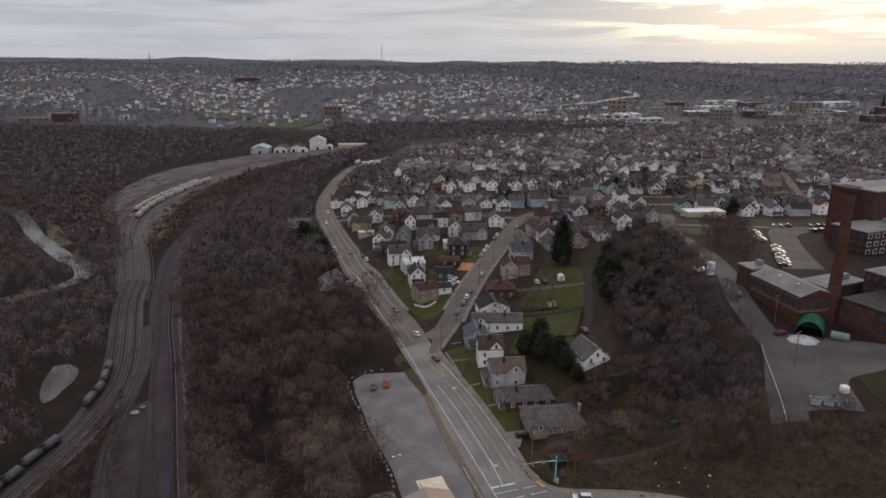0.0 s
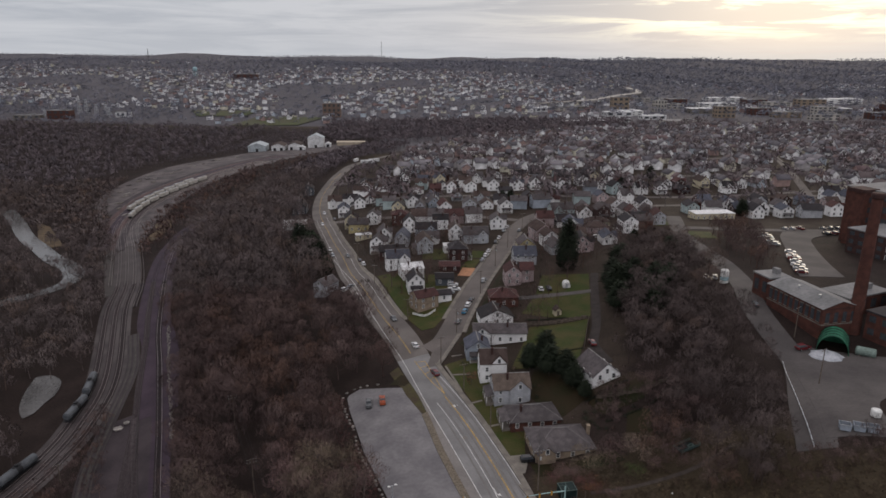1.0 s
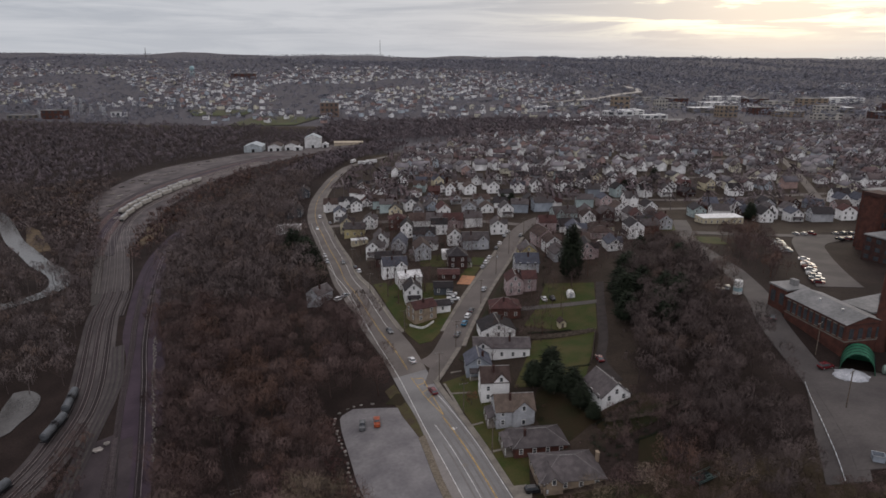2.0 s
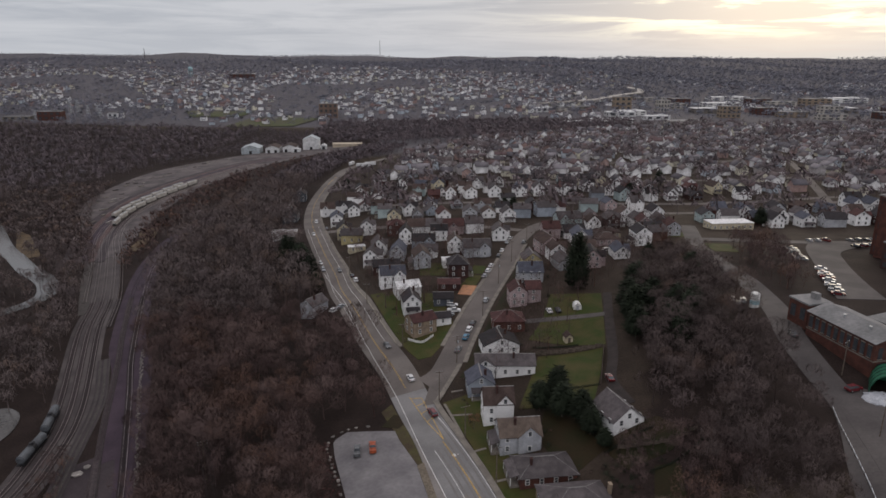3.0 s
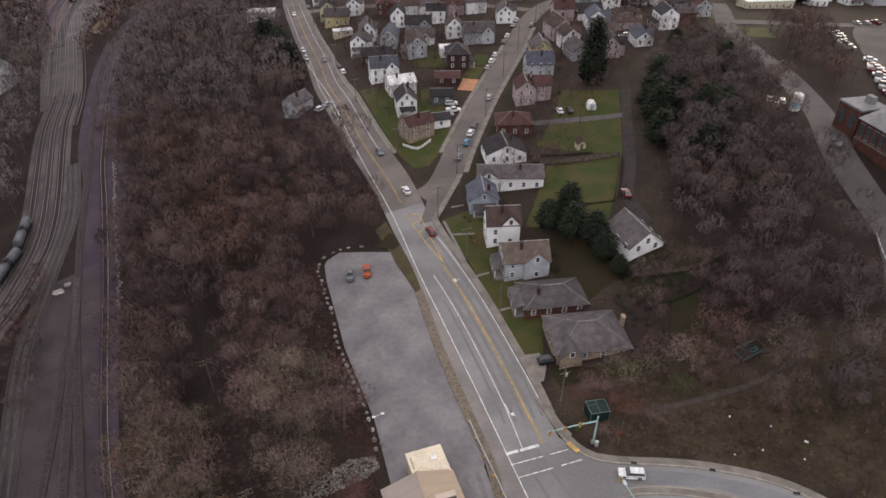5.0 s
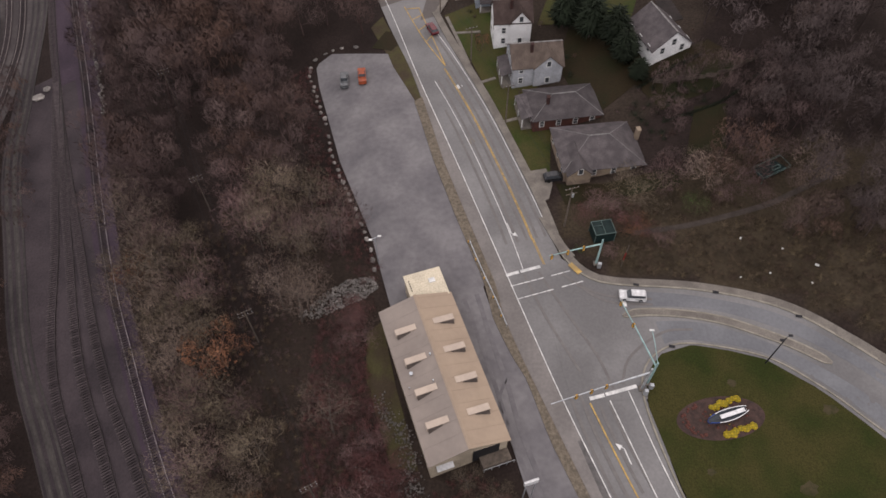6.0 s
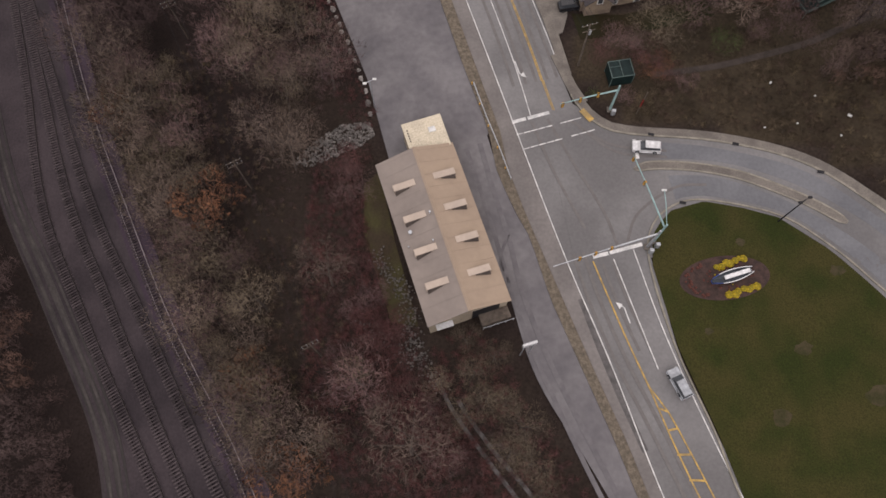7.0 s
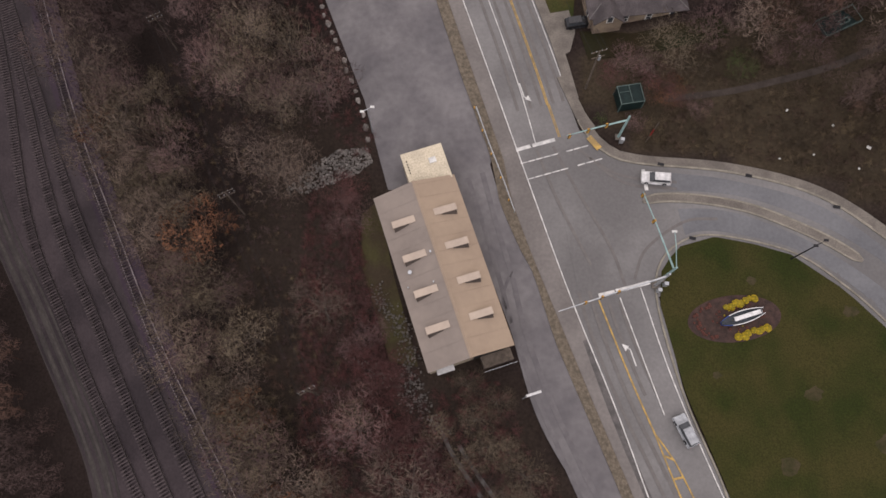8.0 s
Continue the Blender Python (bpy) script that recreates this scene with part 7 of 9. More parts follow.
def far_houses(name, rows, label, seed):
    """Distant houses as one mesh of walls and one of roofs, each with its own turn, size and colour."""
    rn = np.random.default_rng(seed)
    a = np.array(rows, float)
    x, y, ridge, ln, wd, ev, rs = a.T
    th = np.radians(ridge - 90)
    z = gz(x, y)

    def put(u, v, h):
        return np.stack([x[:, None] + u * np.cos(th)[:, None] - v * np.sin(th)[:, None], y[:, None] + u * np.sin(th)[:, None] + v * np.cos(th)[:, None], z[:, None] + h], 2)
    w, d, e, r = (wd / 2)[:, None], (ln / 2)[:, None], ev[:, None], rs[:, None]
    U = np.concatenate([-w, w, w, w * 0, -w] * 2, 1)
    Vv = np.concatenate([-d] * 5 + [d] * 5, 1)
    Hh = np.concatenate([e * 0 - 1.5, e * 0 - 1.5, e, e + r, e] * 2, 1)
    V = put(U, Vv, Hh).reshape(-1, 3)
    f = np.array([(0, 1, 2), (0, 2, 4), (4, 2, 3), (6, 5, 9), (6, 9, 7), (7, 9, 8), (1, 6, 7), (1, 7, 2), (5, 0, 4), (5, 4, 9)])
    n = len(x)
    Fs = (f[None] + (np.arange(n) * 10)[:, None, None]).reshape(-1, 3)
    t = rn.uniform(0, 0.99, n)
    bulk(name, V, Fs, FAR_WALL, label, "houses", np.repeat(t, 10))
    o = 0.5
    U = np.concatenate([-w - o, w * 0, w + o, -w - o, w * 0, w + o] * 2, 1)
    drop = e - r / w * o
    Hh = np.concatenate([drop, e + r + 0.05, drop, drop - 0.2, e + r - 0.2, drop - 0.2] * 2, 1) + 0.12
    Vv = np.concatenate([-d - o] * 6 + [d + o] * 6, 1)
    V = put(U, Vv, Hh).reshape(-1, 3)
    f = np.array([(0, 1, 7), (0, 7, 6), (1, 2, 8), (1, 8, 7), (3, 9, 10), (3, 10, 4), (4, 10, 11), (4, 11, 5), (0, 4, 1), (0, 3, 4), (1, 4, 5), (1, 5, 2), (6, 7, 10), (6, 10, 9), (7, 8, 11), (7, 11, 10), (0, 6, 9), (0, 9, 3), (2, 5, 11), (2, 11, 8)])
    Fs = (f[None] + (np.arange(n) * 12)[:, None, None]).reshape(-1, 3)
    bulk(name + "_roofs", V, Fs, FAR_ROOF, label + ", shingled roofs", "houses", np.repeat(rn.uniform(0, 0.99, n), 12))


far_houses("far_houses", far_list, "small distant houses of the town", 1)
rows = []
for band_poly, sp, seed in (([(-1500, 1350), (-150, 1330), (250, 1400), (350, 2300), (-300, 2600), (-1700, 2500)], 27, 2), ([(300, 1150), (1500, 1150), (2100, 2600), (300, 2500)], 33, 3), ([(-1700, 2500), (2400, 2500), (2800, 3300), (-2200, 3300)], 60, 4), ([(-560, 1180), (300, 1180), (300, 1400), (-560, 1380)], 40, 5)):
    fx, fy, rn = scatter(band_poly, sp, 60 + seed)
    patchy = np.array([noise.noise(Vector((a / 260, b / 330, seed))) for a, b in zip(fx, fy)])
    for a, b, p in zip(fx, fy, patchy):
        if p > (-0.16 if seed == 2 else 0.12 if seed == 3 else -0.06 if seed != 4 else 0.26):
            rows.append((a, b, rn.choice((10, 100)) + rn.normal(0, 12), rn.uniform(9, 14), rn.uniform(7, 10), rn.uniform(4.5, 7.5), rn.uniform(2, 4)))
far_houses("hillside_houses", rows, "pale distant houses scattered over the hillside", 7)
# ---- far landmarks ----
def block(x, y, turn, sx, sy, h, wall, roof, label, floors=4, cols=8, name="building", sunk=3.0, trim=False):
    """A flat-roofed building with parapet and rows of windows on its faces."""
    b = thing(name, pose(x, y, float(gz(x, y)), 0, 0, turn), label, "building", "large buildings")
    part("wall", Geo().box((0, 0, h / 2 - sunk / 2), (sx, sy, h + sunk)), wall, b)
    part("roof", Geo().box((0, 0, h + 0.25), (sx + 0.6, sy + 0.6, 0.5)).box((sx * 0.2, 0, h + 1.3), (sx * 0.2, sy * 0.3, 2.2)), roof, b)
    if y > 1000:
        floors, cols = min(floors, 3), min(cols, 4)
    for f in range(floors):
        z = (f + 0.55) * h / floors
        for c in range(cols):
            u = (c + 0.5) * sx / cols - sx / 2
            w = part("window", Geo().box((u, -sy / 2 - 0.03, z), (sx / cols * 0.5, 0.12, h / floors * 0.5)), GLASS, b)
            if trim:
                part("window_frame", Geo().box((u, -sy / 2 - 0.01, z), (sx / cols * 0.5 + 0.4, 0.1, h / floors * 0.5 + 0.4)), TRIM, w)
        for c in range(max(2, int(cols * sy / sx))):
            v = (c + 0.5) * sy / max(2, int(cols * sy / sx)) - sy / 2
            part("window", Geo().box((-sx / 2 - 0.03, v, z), (0.12, sy / max(2, int(cols * sy / sx)) * 0.5, h / floors * 0.5)), GLASS, b)
    return b


GREY_FLAT = material("grey_flat_roof", (0.192, 0.188, 0.188), (0.128, 0.128, 0.128), scale=0.1, fine=1)
PALE_WALL = material("pale_concrete_wall", (0.368, 0.344, 0.312), scale=0.1, fine=1)
block(-258, 1262, 8, 34, 16, 26, material("brown_panel_wall", (0.16, 0.112, 0.088), scale=0.1, fine=1), GREY_FLAT, "brown apartment block with pale window bands", 7, 6)
block(-650, 1960, 5, 70, 24, 16, BRICK, GREY_FLAT, "long red brick school on the hill", 3, 10)
for x, y, sx, sy, h, wl in ((470, 1230, 34, 20, 20, BRICK_TAN), (560, 1300, 40, 24, 13, BRICK), (640, 1210, 50, 20, 10, PALE_WALL), (700, 1330, 40, 24, 16, PALE_WALL), (760, 1250, 40, 26, 12, BRICK), (840, 1340, 46, 22, 22, BRICK), (300, 1260, 56, 30, 8, TRIM), (420, 1400, 50, 30, 10, PALE_WALL), (380, 1330, 24, 16, 22, PALE_WALL), (540, 1460, 80, 30, 9, TRIM), (680, 1500, 60, 30, 12, PALE_WALL), (800, 1560, 70, 30, 14, TRIM), (960, 1300, 50, 30, 16, BRICK), (1000, 1480, 90, 40, 10, PALE_WALL), (240, 1130, 70, 26, 6, TRIM), (350, 1090, 60, 30, 7, PALE_WALL), (180, 1330, 50, 20, 6, PALE_WALL), (900, 1650, 90, 40, 10, TRIM), (620, 1640, 90, 40, 9, TRIM), (420, 1560, 70, 26, 8, PALE_WALL), (1120, 1620, 90, 50, 9, TRIM)):
    block(x, y, 6, sx, sy, h, wl, GREY_FLAT if wl is not TRIM else ROOFS["white"], "distant town building with a flat roof", max(2, min(4, int(h / 4))), 5)
st = thing("church", pose(860, 1400, float(gz(860, 1400))), "dark stone church with a tall pointed steeple", "church")
part("nave", Geo().extrude([(-8, -2), (8, -2), (8, 10), (0, 18), (-8, 10)], -2, 26), BRICK_DARK, st)
part("tower", Geo().box((0, -5, 11), (7, 7, 26)), BRICK_DARK, st)
part("spire", Geo().lathe((0, -5, 24), [(4.2, 0), (2.2, 10), (0.15, 24)], 8), ROOFS["dark"], st)
wtw = thing("water_tower", pose(-775, 1900, float(gz(-775, 1900))), "pale blue water tower on thin legs", "water tower")
PALE_BLUE = material("pale_blue_paint", (0.288, 0.416, 0.448), rough=0.5)
part("tank", Geo().lathe((0, 0, 27), [(0.8, -3), (5, -1), (6.5, 2), (6.5, 6), (4, 9), (0.4, 10)], 16), PALE_BLUE, wtw)
for k in range(6):
    a = k * math.tau / 6
    part("leg", Geo().tube([(6 * math.cos(a), 6 * math.sin(a), -3), (5.4 * math.cos(a), 5.4 * math.sin(a), 28)], 0.35, 5), PALE_BLUE, wtw)
part("riser", Geo().tube([(0, 0, -3), (0, 0, 25)], 0.9, 8), PALE_BLUE, wtw)
for x, y, h in ((-508, 4000, 96), (-1640, 3450, 60)):
    z = float(gz(x, y))
    mt = thing("radio_mast", pose(x, y, z), "thin dark lattice radio mast on the ridge", "mast")
    for k in range(3):
        a = k * math.tau / 3
        part("leg", Geo().tube([(2.2 * math.cos(a), 2.2 * math.sin(a), -5), (0.7 * math.cos(a), 0.7 * math.sin(a), h)], 0.55, 4), DARK, mt)
    part("bracing", Geo().tube([(1.6 * math.cos(k * 2.1) * (1 - k / 40), 1.6 * math.sin(k * 2.1) * (1 - k / 40), k * h / 24) for k in range(25)], 0.25, 4), DARK, mt)


# ---- warehouses by the railway ----
def hall(x, y, turn, sx, sy, eave, rise, wall, roof, label, doors=2):
    b = thing("warehouse", pose(x, y, float(gz(x, y)), 0, 0, turn), label, "warehouse", "warehouses by the yard")
    part("wall", Geo().extrude([(-sx / 2, -3), (sx / 2, -3), (sx / 2, eave), (0, eave + rise - 0.1), (-sx / 2, eave)], -sy / 2, sy / 2), wall, b)
    g = Geo()
    gable_roof(g, sx, sy, eave, rise)
    part("roof", g, roof, b)
    for k in range(doors):
        part("door", Geo().box(((k + 0.5) * sx / doors - sx / 2, -sy / 2 - 0.05, 2.2), (3.6, 0.2, 4.4)), DARK, b, "dark loading door")
    return b


PALE_METAL = material("pale_grey_metal", (0.336, 0.368, 0.384), rough=0.5, scale=0.3, fine=3)
WHITE_METAL = material("white_metal", (0.544, 0.544, 0.544), rough=0.5, scale=0.3, fine=3)
hall(-290, 900, 8, 24, 30, 8, 4, PALE_METAL, PALE_METAL, "pale grey metal warehouse with gabled roof", 1)
hall(-262, 905, 8, 18, 30, 7, 3.5, WHITE_METAL, ROOFS["brown"], "white warehouse with brown roof", 2)
hall(-240, 910, 8, 18, 30, 7, 3.5, WHITE_METAL, ROOFS["brown"], "white warehouse with brown roof", 2)
hall(-214, 925, 8, 22, 24, 14, 5, WHITE_METAL, PALE_METAL, "tall white warehouse with a grey roof", 1)
hall(-228, 892, 8, 12, 10, 4, 2, WHITE_METAL, WHITE_METAL, "low white workshop beside the warehouses", 1)
hall(-195, 915, 8, 8, 12, 5, 2, WHITE_METAL, WHITE_METAL, "small white shed beside the warehouses", 1)
hall(-165, 930, 98, 12, 40, 4, 1.5, BEIGE_WALL, BEIGE_WALL, "long low tan shed", 2)


# ---- trains ----
def freight(x, y, heading, kind, label):
    c = thing("freight_wagon", pose(x, y, float(gz(x, y)) + 0.35, 0, 0, heading), label, "freight wagon", "standing freight wagons")
    if kind == "tank":
        part("tank", Geo().tube([(0, -7.6, 2.55), (0, -7.2, 2.55), (0, 7.2, 2.55), (0, 7.6, 2.55)], [0.8, 1.45, 1.45, 0.8], 14), TANK_GREY, c)
        part("dome", Geo().lathe((0, 0, 3.9), [(0.7, 0), (0.7, 0.5), (0.5, 0.6)], 10), DARK, c)
        part("walkway", Geo().box((0, 0, 4.05), (1.2, 3.0, 0.1)), DARK, c)
        part("stripe", Geo().tube([(0, -1.0, 2.55), (0, 1.0, 2.55)], 1.47, 14), DARK, c)
        part("underframe", Geo().box((0, 0, 1.0), (2.4, 15.6, 0.35)), DARK, c)
    else:
        part("body", Geo().extrude([(-1.5, 1.2), (-0.8, 0.7), (0.8, 0.7), (1.5, 1.2), (1.5, 3.9), (0.9, 4.5), (-0.9, 4.5), (-1.5, 3.9)], -7.4, 7.4), HOPPER_WHITE, c)
        part("hatch_strip", Geo().box((0, 0, 4.58), (0.7, 13.6, 0.16)), PALE_METAL, c)
        part("end_platform", Geo().box((0, -7.6, 1.6), (2.6, 0.5, 1.0)).box((0, 7.6, 1.6), (2.6, 0.5, 1.0)), DARK, c)
        part("underframe", Geo().box((0, 0, 0.9), (2.2, 15.6, 0.3)), DARK, c)
    for v in (-5.6, 5.6):
        b = part("bogie", Geo().box((0, v, 0.6), (2.0, 2.4, 0.35)), DARK, c)
        for u in (-0.75, 0.75):
            for q in (-0.8, 0.8):
                part("wheel", Geo().tube([(u - 0.07, v + q, 0.46), (u + 0.07, v + q, 0.46)], 0.46, 10), DARK, b)
    return c


TANK_GREY = material("tank_wagon_grey", (0.085, 0.092, 0.100), (0.050, 0.054, 0.060), rough=0.4, scale=0.4, fine=4)
HOPPER_WHITE = material("dirty_white_wagon", (0.34, 0.325, 0.295), (0.22, 0.205, 0.19), rough=0.6, scale=0.3, fine=3)


def train(pts, shift, start, n, kind, label):
    c = curve(pts, 2)
    c = c[:, :2] + normals(c) * shift
    s = np.r_[0, np.cumsum(np.hypot(*np.diff(c, axis=0).T))]
    for k in range(n):
        q = start + k * 16.6
        a, b = [np.array([np.interp(v, s, c[:, 0]), np.interp(v, s, c[:, 1])]) for v in (q - 5, q + 5)]
        m = (a + b) / 2
        freight(m[0], m[1], math.degrees(math.atan2(b[1] - a[1], b[0] - a[0])) - 90, kind, label)


train(TRACK_L, 4.3, 75, 2, "tank", "grey tank wagon with a dark mid band standing in the yard")
train(TRACK_L, 4.3, 24, 2, "tank", "grey tank wagon near the bend of the yard")
train(TRACK_L, 0, 444, 9, "hopper", "dirty white covered hopper wagon")
train(TRACK_L, 8.6, 468, 7, "hopper", "dirty white covered hopper wagon")


# ---- the beige building ----
BX, BY, BT = -2.2, 91.2, 20.8
bz = -0.9
HOOD_SHADE = material("dark_louvre", (0.075, 0.060, 0.052), (0.055, 0.045, 0.040), rough=0.7, fine=6)
HOOD = material("pale_sheet_metal", (0.40, 0.33, 0.27), (0.35, 0.29, 0.24), rough=0.5, scale=0.4, fine=3, bump=0, grainy=0.15)
bb = thing("store_building", pose(BX, BY, bz, 0, 0, BT), "beige metal building with skylight hoods along its roof", "building")
part("wall", Geo().extrude([(-6.1, -3), (6.1, -3), (6.1, 4.7), (0, 6.75), (-6.1, 4.7)], -13.3, 13.5), BEIGE_WALL, bb)
# the west slope is darker and greyer than the east one
for sgn, m, nm in ((-1, ROOF_GREYER, "weathered greyish roof slope"), (1, ROOF_BEIGE, "beige metal roof slope")):
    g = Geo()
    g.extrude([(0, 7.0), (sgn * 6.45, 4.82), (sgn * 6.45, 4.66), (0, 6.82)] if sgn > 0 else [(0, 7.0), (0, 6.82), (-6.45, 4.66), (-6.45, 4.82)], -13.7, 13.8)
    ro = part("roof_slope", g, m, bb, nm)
    for k in range(4):
        v = 13.8 - 27.5 * (0.2 + 0.2 * k)
        a, b = 1.5 * sgn, 5.0 * sgn
        za, zb = 7.0 - 0.338 * 1.5, 7.0 - 0.338 * 5.0
        g = Geo()
        prof = [(a, za - 0.05), (b, zb - 0.05), (b, zb + 0.95), (b * 0.985, zb + 1.02), (a, za + 0.06)]
        g.extrude(prof if sgn > 0 else prof[::-1], v - 0.5, v + 0.55)
        hood = part("skylight_hood", g, HOOD, ro, "pale sheet metal skylight hood")
        # dark wedge standing in for the shade on the hood's south side
        lo = [(a * 1.7, v - 0.62, za - 0.338 * 1.05 + 0.02), (b * 0.97, v - 0.95, zb + 0.07), (b * 0.97, v - 0.5, zb + 0.8), (a * 1.7, v - 0.5, za - 0.2), (b * 0.97, v - 0.5, zb)]
        g = Geo().add(lo, [(0, 1, 2, 3), (1, 4, 2)] if sgn > 0 else [(3, 2, 1, 0), (2, 4, 1)])
        part("opening", g, HOOD_SHADE, hood)
    for k in range(13):
        v = -13.2 + k * 2.2
        g = Geo().extrude([(0, 7.03), (sgn * 6.45, 4.85), (sgn * 6.45, 4.80), (0, 6.98)] if sgn > 0 else [(0, 7.03), (0, 6.98), (-6.45, 4.80), (-6.45, 4.85)], v - 0.018, v + 0.018)
        part("roof_seam", g, m, ro)
part("ridge_cap", Geo().extrude([(-0.3, 6.96), (0.3, 6.96), (0, 7.1)], -13.72, 13.82), ROOF_BEIGE, bb)
an = part("annex", Geo().box((2.8, 16.3, 1.0), (6.3, 5.6, 7.6)), BEIGE_WALL, bb)
part("annex_roof", Geo().box((2.8, 16.4, 4.9), (6.6, 5.9, 0.25)), CREAM, an, "cream flat membrane roof")
for k in range(5):
    part("vent", Geo().box((0.1, 17.9 - k * 0.5, 5.08), (0.16, 0.22, 0.12)), DARK, an)
part("roof_hatch", Geo().box((4.0, 17.0, 5.08), (1.1, 0.9, 0.12)), TRIM, an)
for u, v, r, h in ((-0.9, 2.6, 0.12, 0.5), (-4.6, 0.8, 0.22, 0.6), (-5.5, -1.2, 0.08, 0.5), (-1.8, -1.8, 0.08, 0.7)):
    part("vent_pipe", Geo().lathe((u, v, 7.0 - 0.338 * abs(u) - 0.1), [(r, 0), (r, h), (r * 1.4, h), (r * 1.4, h + 0.1)], 8), GALV, bb)
part("dock_door", Geo().box((2.7, -13.36, 2.0), (4.2, 0.12, 4.0)), DARK, bb)
part("dock_platform", Geo().box((3.9, -14.3, 0.1), (4.6, 1.8, 2.0)), TIMBER, bb)
for k in range(5):
    part("rail_post", Geo().box((1.5 + k * 1.2, -15.8, 1.6), (0.06, 0.06, 1.1)), GALV, bb)
part("handrail", Geo().box((3.9, -15.8, 2.12), (5.0, 0.06, 0.06)), GALV, bb)
part("side_awning", Geo().box((-3.9, -13.8, 3.2), (2.6, 0.9, 0.15)), WHITE_METAL, bb)

# ---- the factory on the hill ----
FZ = 20.6
fb = thing("factory_hall", pose(112.6, 187.6, FZ, 0, 0, 14), "red brick factory hall with a grey roof and tall windows", "factory")
part("wall", Geo().extrude([(-6.4, -3), (6.4, -3), (6.4, 9.6), (0, 11.4), (-6.4, 9.6)], -12.2, 12.2), BRICK, fb)
g = Geo()
gable_roof(g, 12.8, 24.4, 9.6, 1.9, 0.5)
part("roof", g, GREY_FLAT, fb, "grey metal roof")
part("stone_band", Geo().box((0, 0, 4.2), (12.96, 24.56, 0.35)), CONCRETE, fb)
part("cornice", Geo().box((0, 0, 9.2), (13.0, 24.6, 0.3)), BRICK_DARK, fb)
for k in range(10):
    for sgn in (-1, 1):
        w = part("window", Geo().box((sgn * 6.42, -10.6 + k * 2.36, 6.6), (0.14, 1.35, 3.4)), GLASS, fb)
        part("window_sill", Geo().box((sgn * 6.48, -10.6 + k * 2.36, 4.85), (0.26, 1.55, 0.18)), CONCRETE, w)
        part("lintel", Geo().box((sgn * 6.46, -10.6 + k * 2.36, 8.42), (0.2, 1.6, 0.28)), CONCRETE, w)
for k in range(4):
    w = part("window", Geo().box((-4.5 + k * 3.0, -12.22, 6.4), (1.4, 0.14, 3.2)), GLASS, fb)
    part("window_sill", Geo().box((-4.5 + k * 3.0, -12.28, 4.75), (1.6, 0.26, 0.18)), CONCRETE, w)
part("loading_door", Geo().box((-3.4, -12.24, 1.8), (3.2, 0.14, 3.6)), DARK, fb, "dark loading door")
for v in (-6, 3):
    part("roof_vent", Geo().lathe((-2.6, v, 10.4), [(0.25, 0), (0.25, 1.0), (0.4, 1.05), (0.4, 1.25)], 8), GALV, fb)
block(107.6, 205.4, 14, 8, 8, 7.5, BRICK, GREY_FLAT, "low red brick annex of the factory", 1, 2)
ck = thing("chimney_stack", pose(121.5, 178, FZ - 1), "tall tapering red brick factory chimney", "chimney")
part("shaft", Geo().lathe((0, 0, -1), [(2.1, 0), (1.95, 8), (1.7, 26), (1.45, 45)], 18), BRICK, ck)
part("cap", Geo().lathe((0, 0, 43.6), [(1.5, 0), (1.85, 0.4), (1.85, 1.4), (1.6, 1.8)], 18), BRICK_DARK, ck)
hut = thing("storage_hut", pose(111.0, 169.0, FZ - 0.9, 0, 0, -30), "green fabric arch hut sheltering a heap", "hut")
GREEN_FABRIC = material("green_fabric", (0.024, 0.12, 0.068), (0.016, 0.08, 0.048), rough=0.6, scale=0.5, fine=4)
n = 12
prof = [(4.2 * math.cos(math.pi * k / n), 5.4 * math.sin(math.pi * k / n)) for k in range(n + 1)] + [(4.08 * math.cos(math.pi * k / n), 5.28 * math.sin(math.pi * k / n)) for k in range(n, -1, -1)]
part("canopy", Geo().extrude(prof, -4.5, 4.5), GREEN_FABRIC, hut)
part("back_wall", Geo().extrude([(4.0 * math.cos(math.pi * k / n), 5.2 * math.sin(math.pi * k / n)) for k in range(n + 1)], 4.2, 4.45), GREEN_FABRIC, hut)
for k in range(5):
    part("hoop", Geo().tube([(4.25 * math.cos(math.pi * q / n), -4.4 + k * 2.2, 5.45 * math.sin(math.pi * q / n)) for q in range(n + 1)], 0.07, 5), DARK, hut)
SALT = material("pale_heap", (0.34, 0.35, 0.37), (0.22, 0.23, 0.25), scale=0.5, fine=3, bump=0.6)
rr = random.Random(5)
g = Geo()
ring = [[(106.6 + r * math.cos(k * math.tau / 22) * rr.uniform(0.85, 1.12), 163.6 + r * 0.85 * math.sin(k * math.tau / 22) * rr.uniform(0.85, 1.12), FZ - 1.2 + h) for k in range(22)] for r, h in ((5.4, -0.6), (4.6, 0.4), (3.2, 1.0), (1.4, 1.5), (0.2, 1.6))]
vs = [p for rg in ring for p in rg]
g.add(vs, [(i * 22 + k, i * 22 + (k + 1) % 22, (i + 1) * 22 + (k + 1) % 22, (i + 1) * 22 + k) for i in range(4) for k in range(22)])
tagged(part("salt_pile", g, SALT), "pale heap of road salt before the hut", "heap")
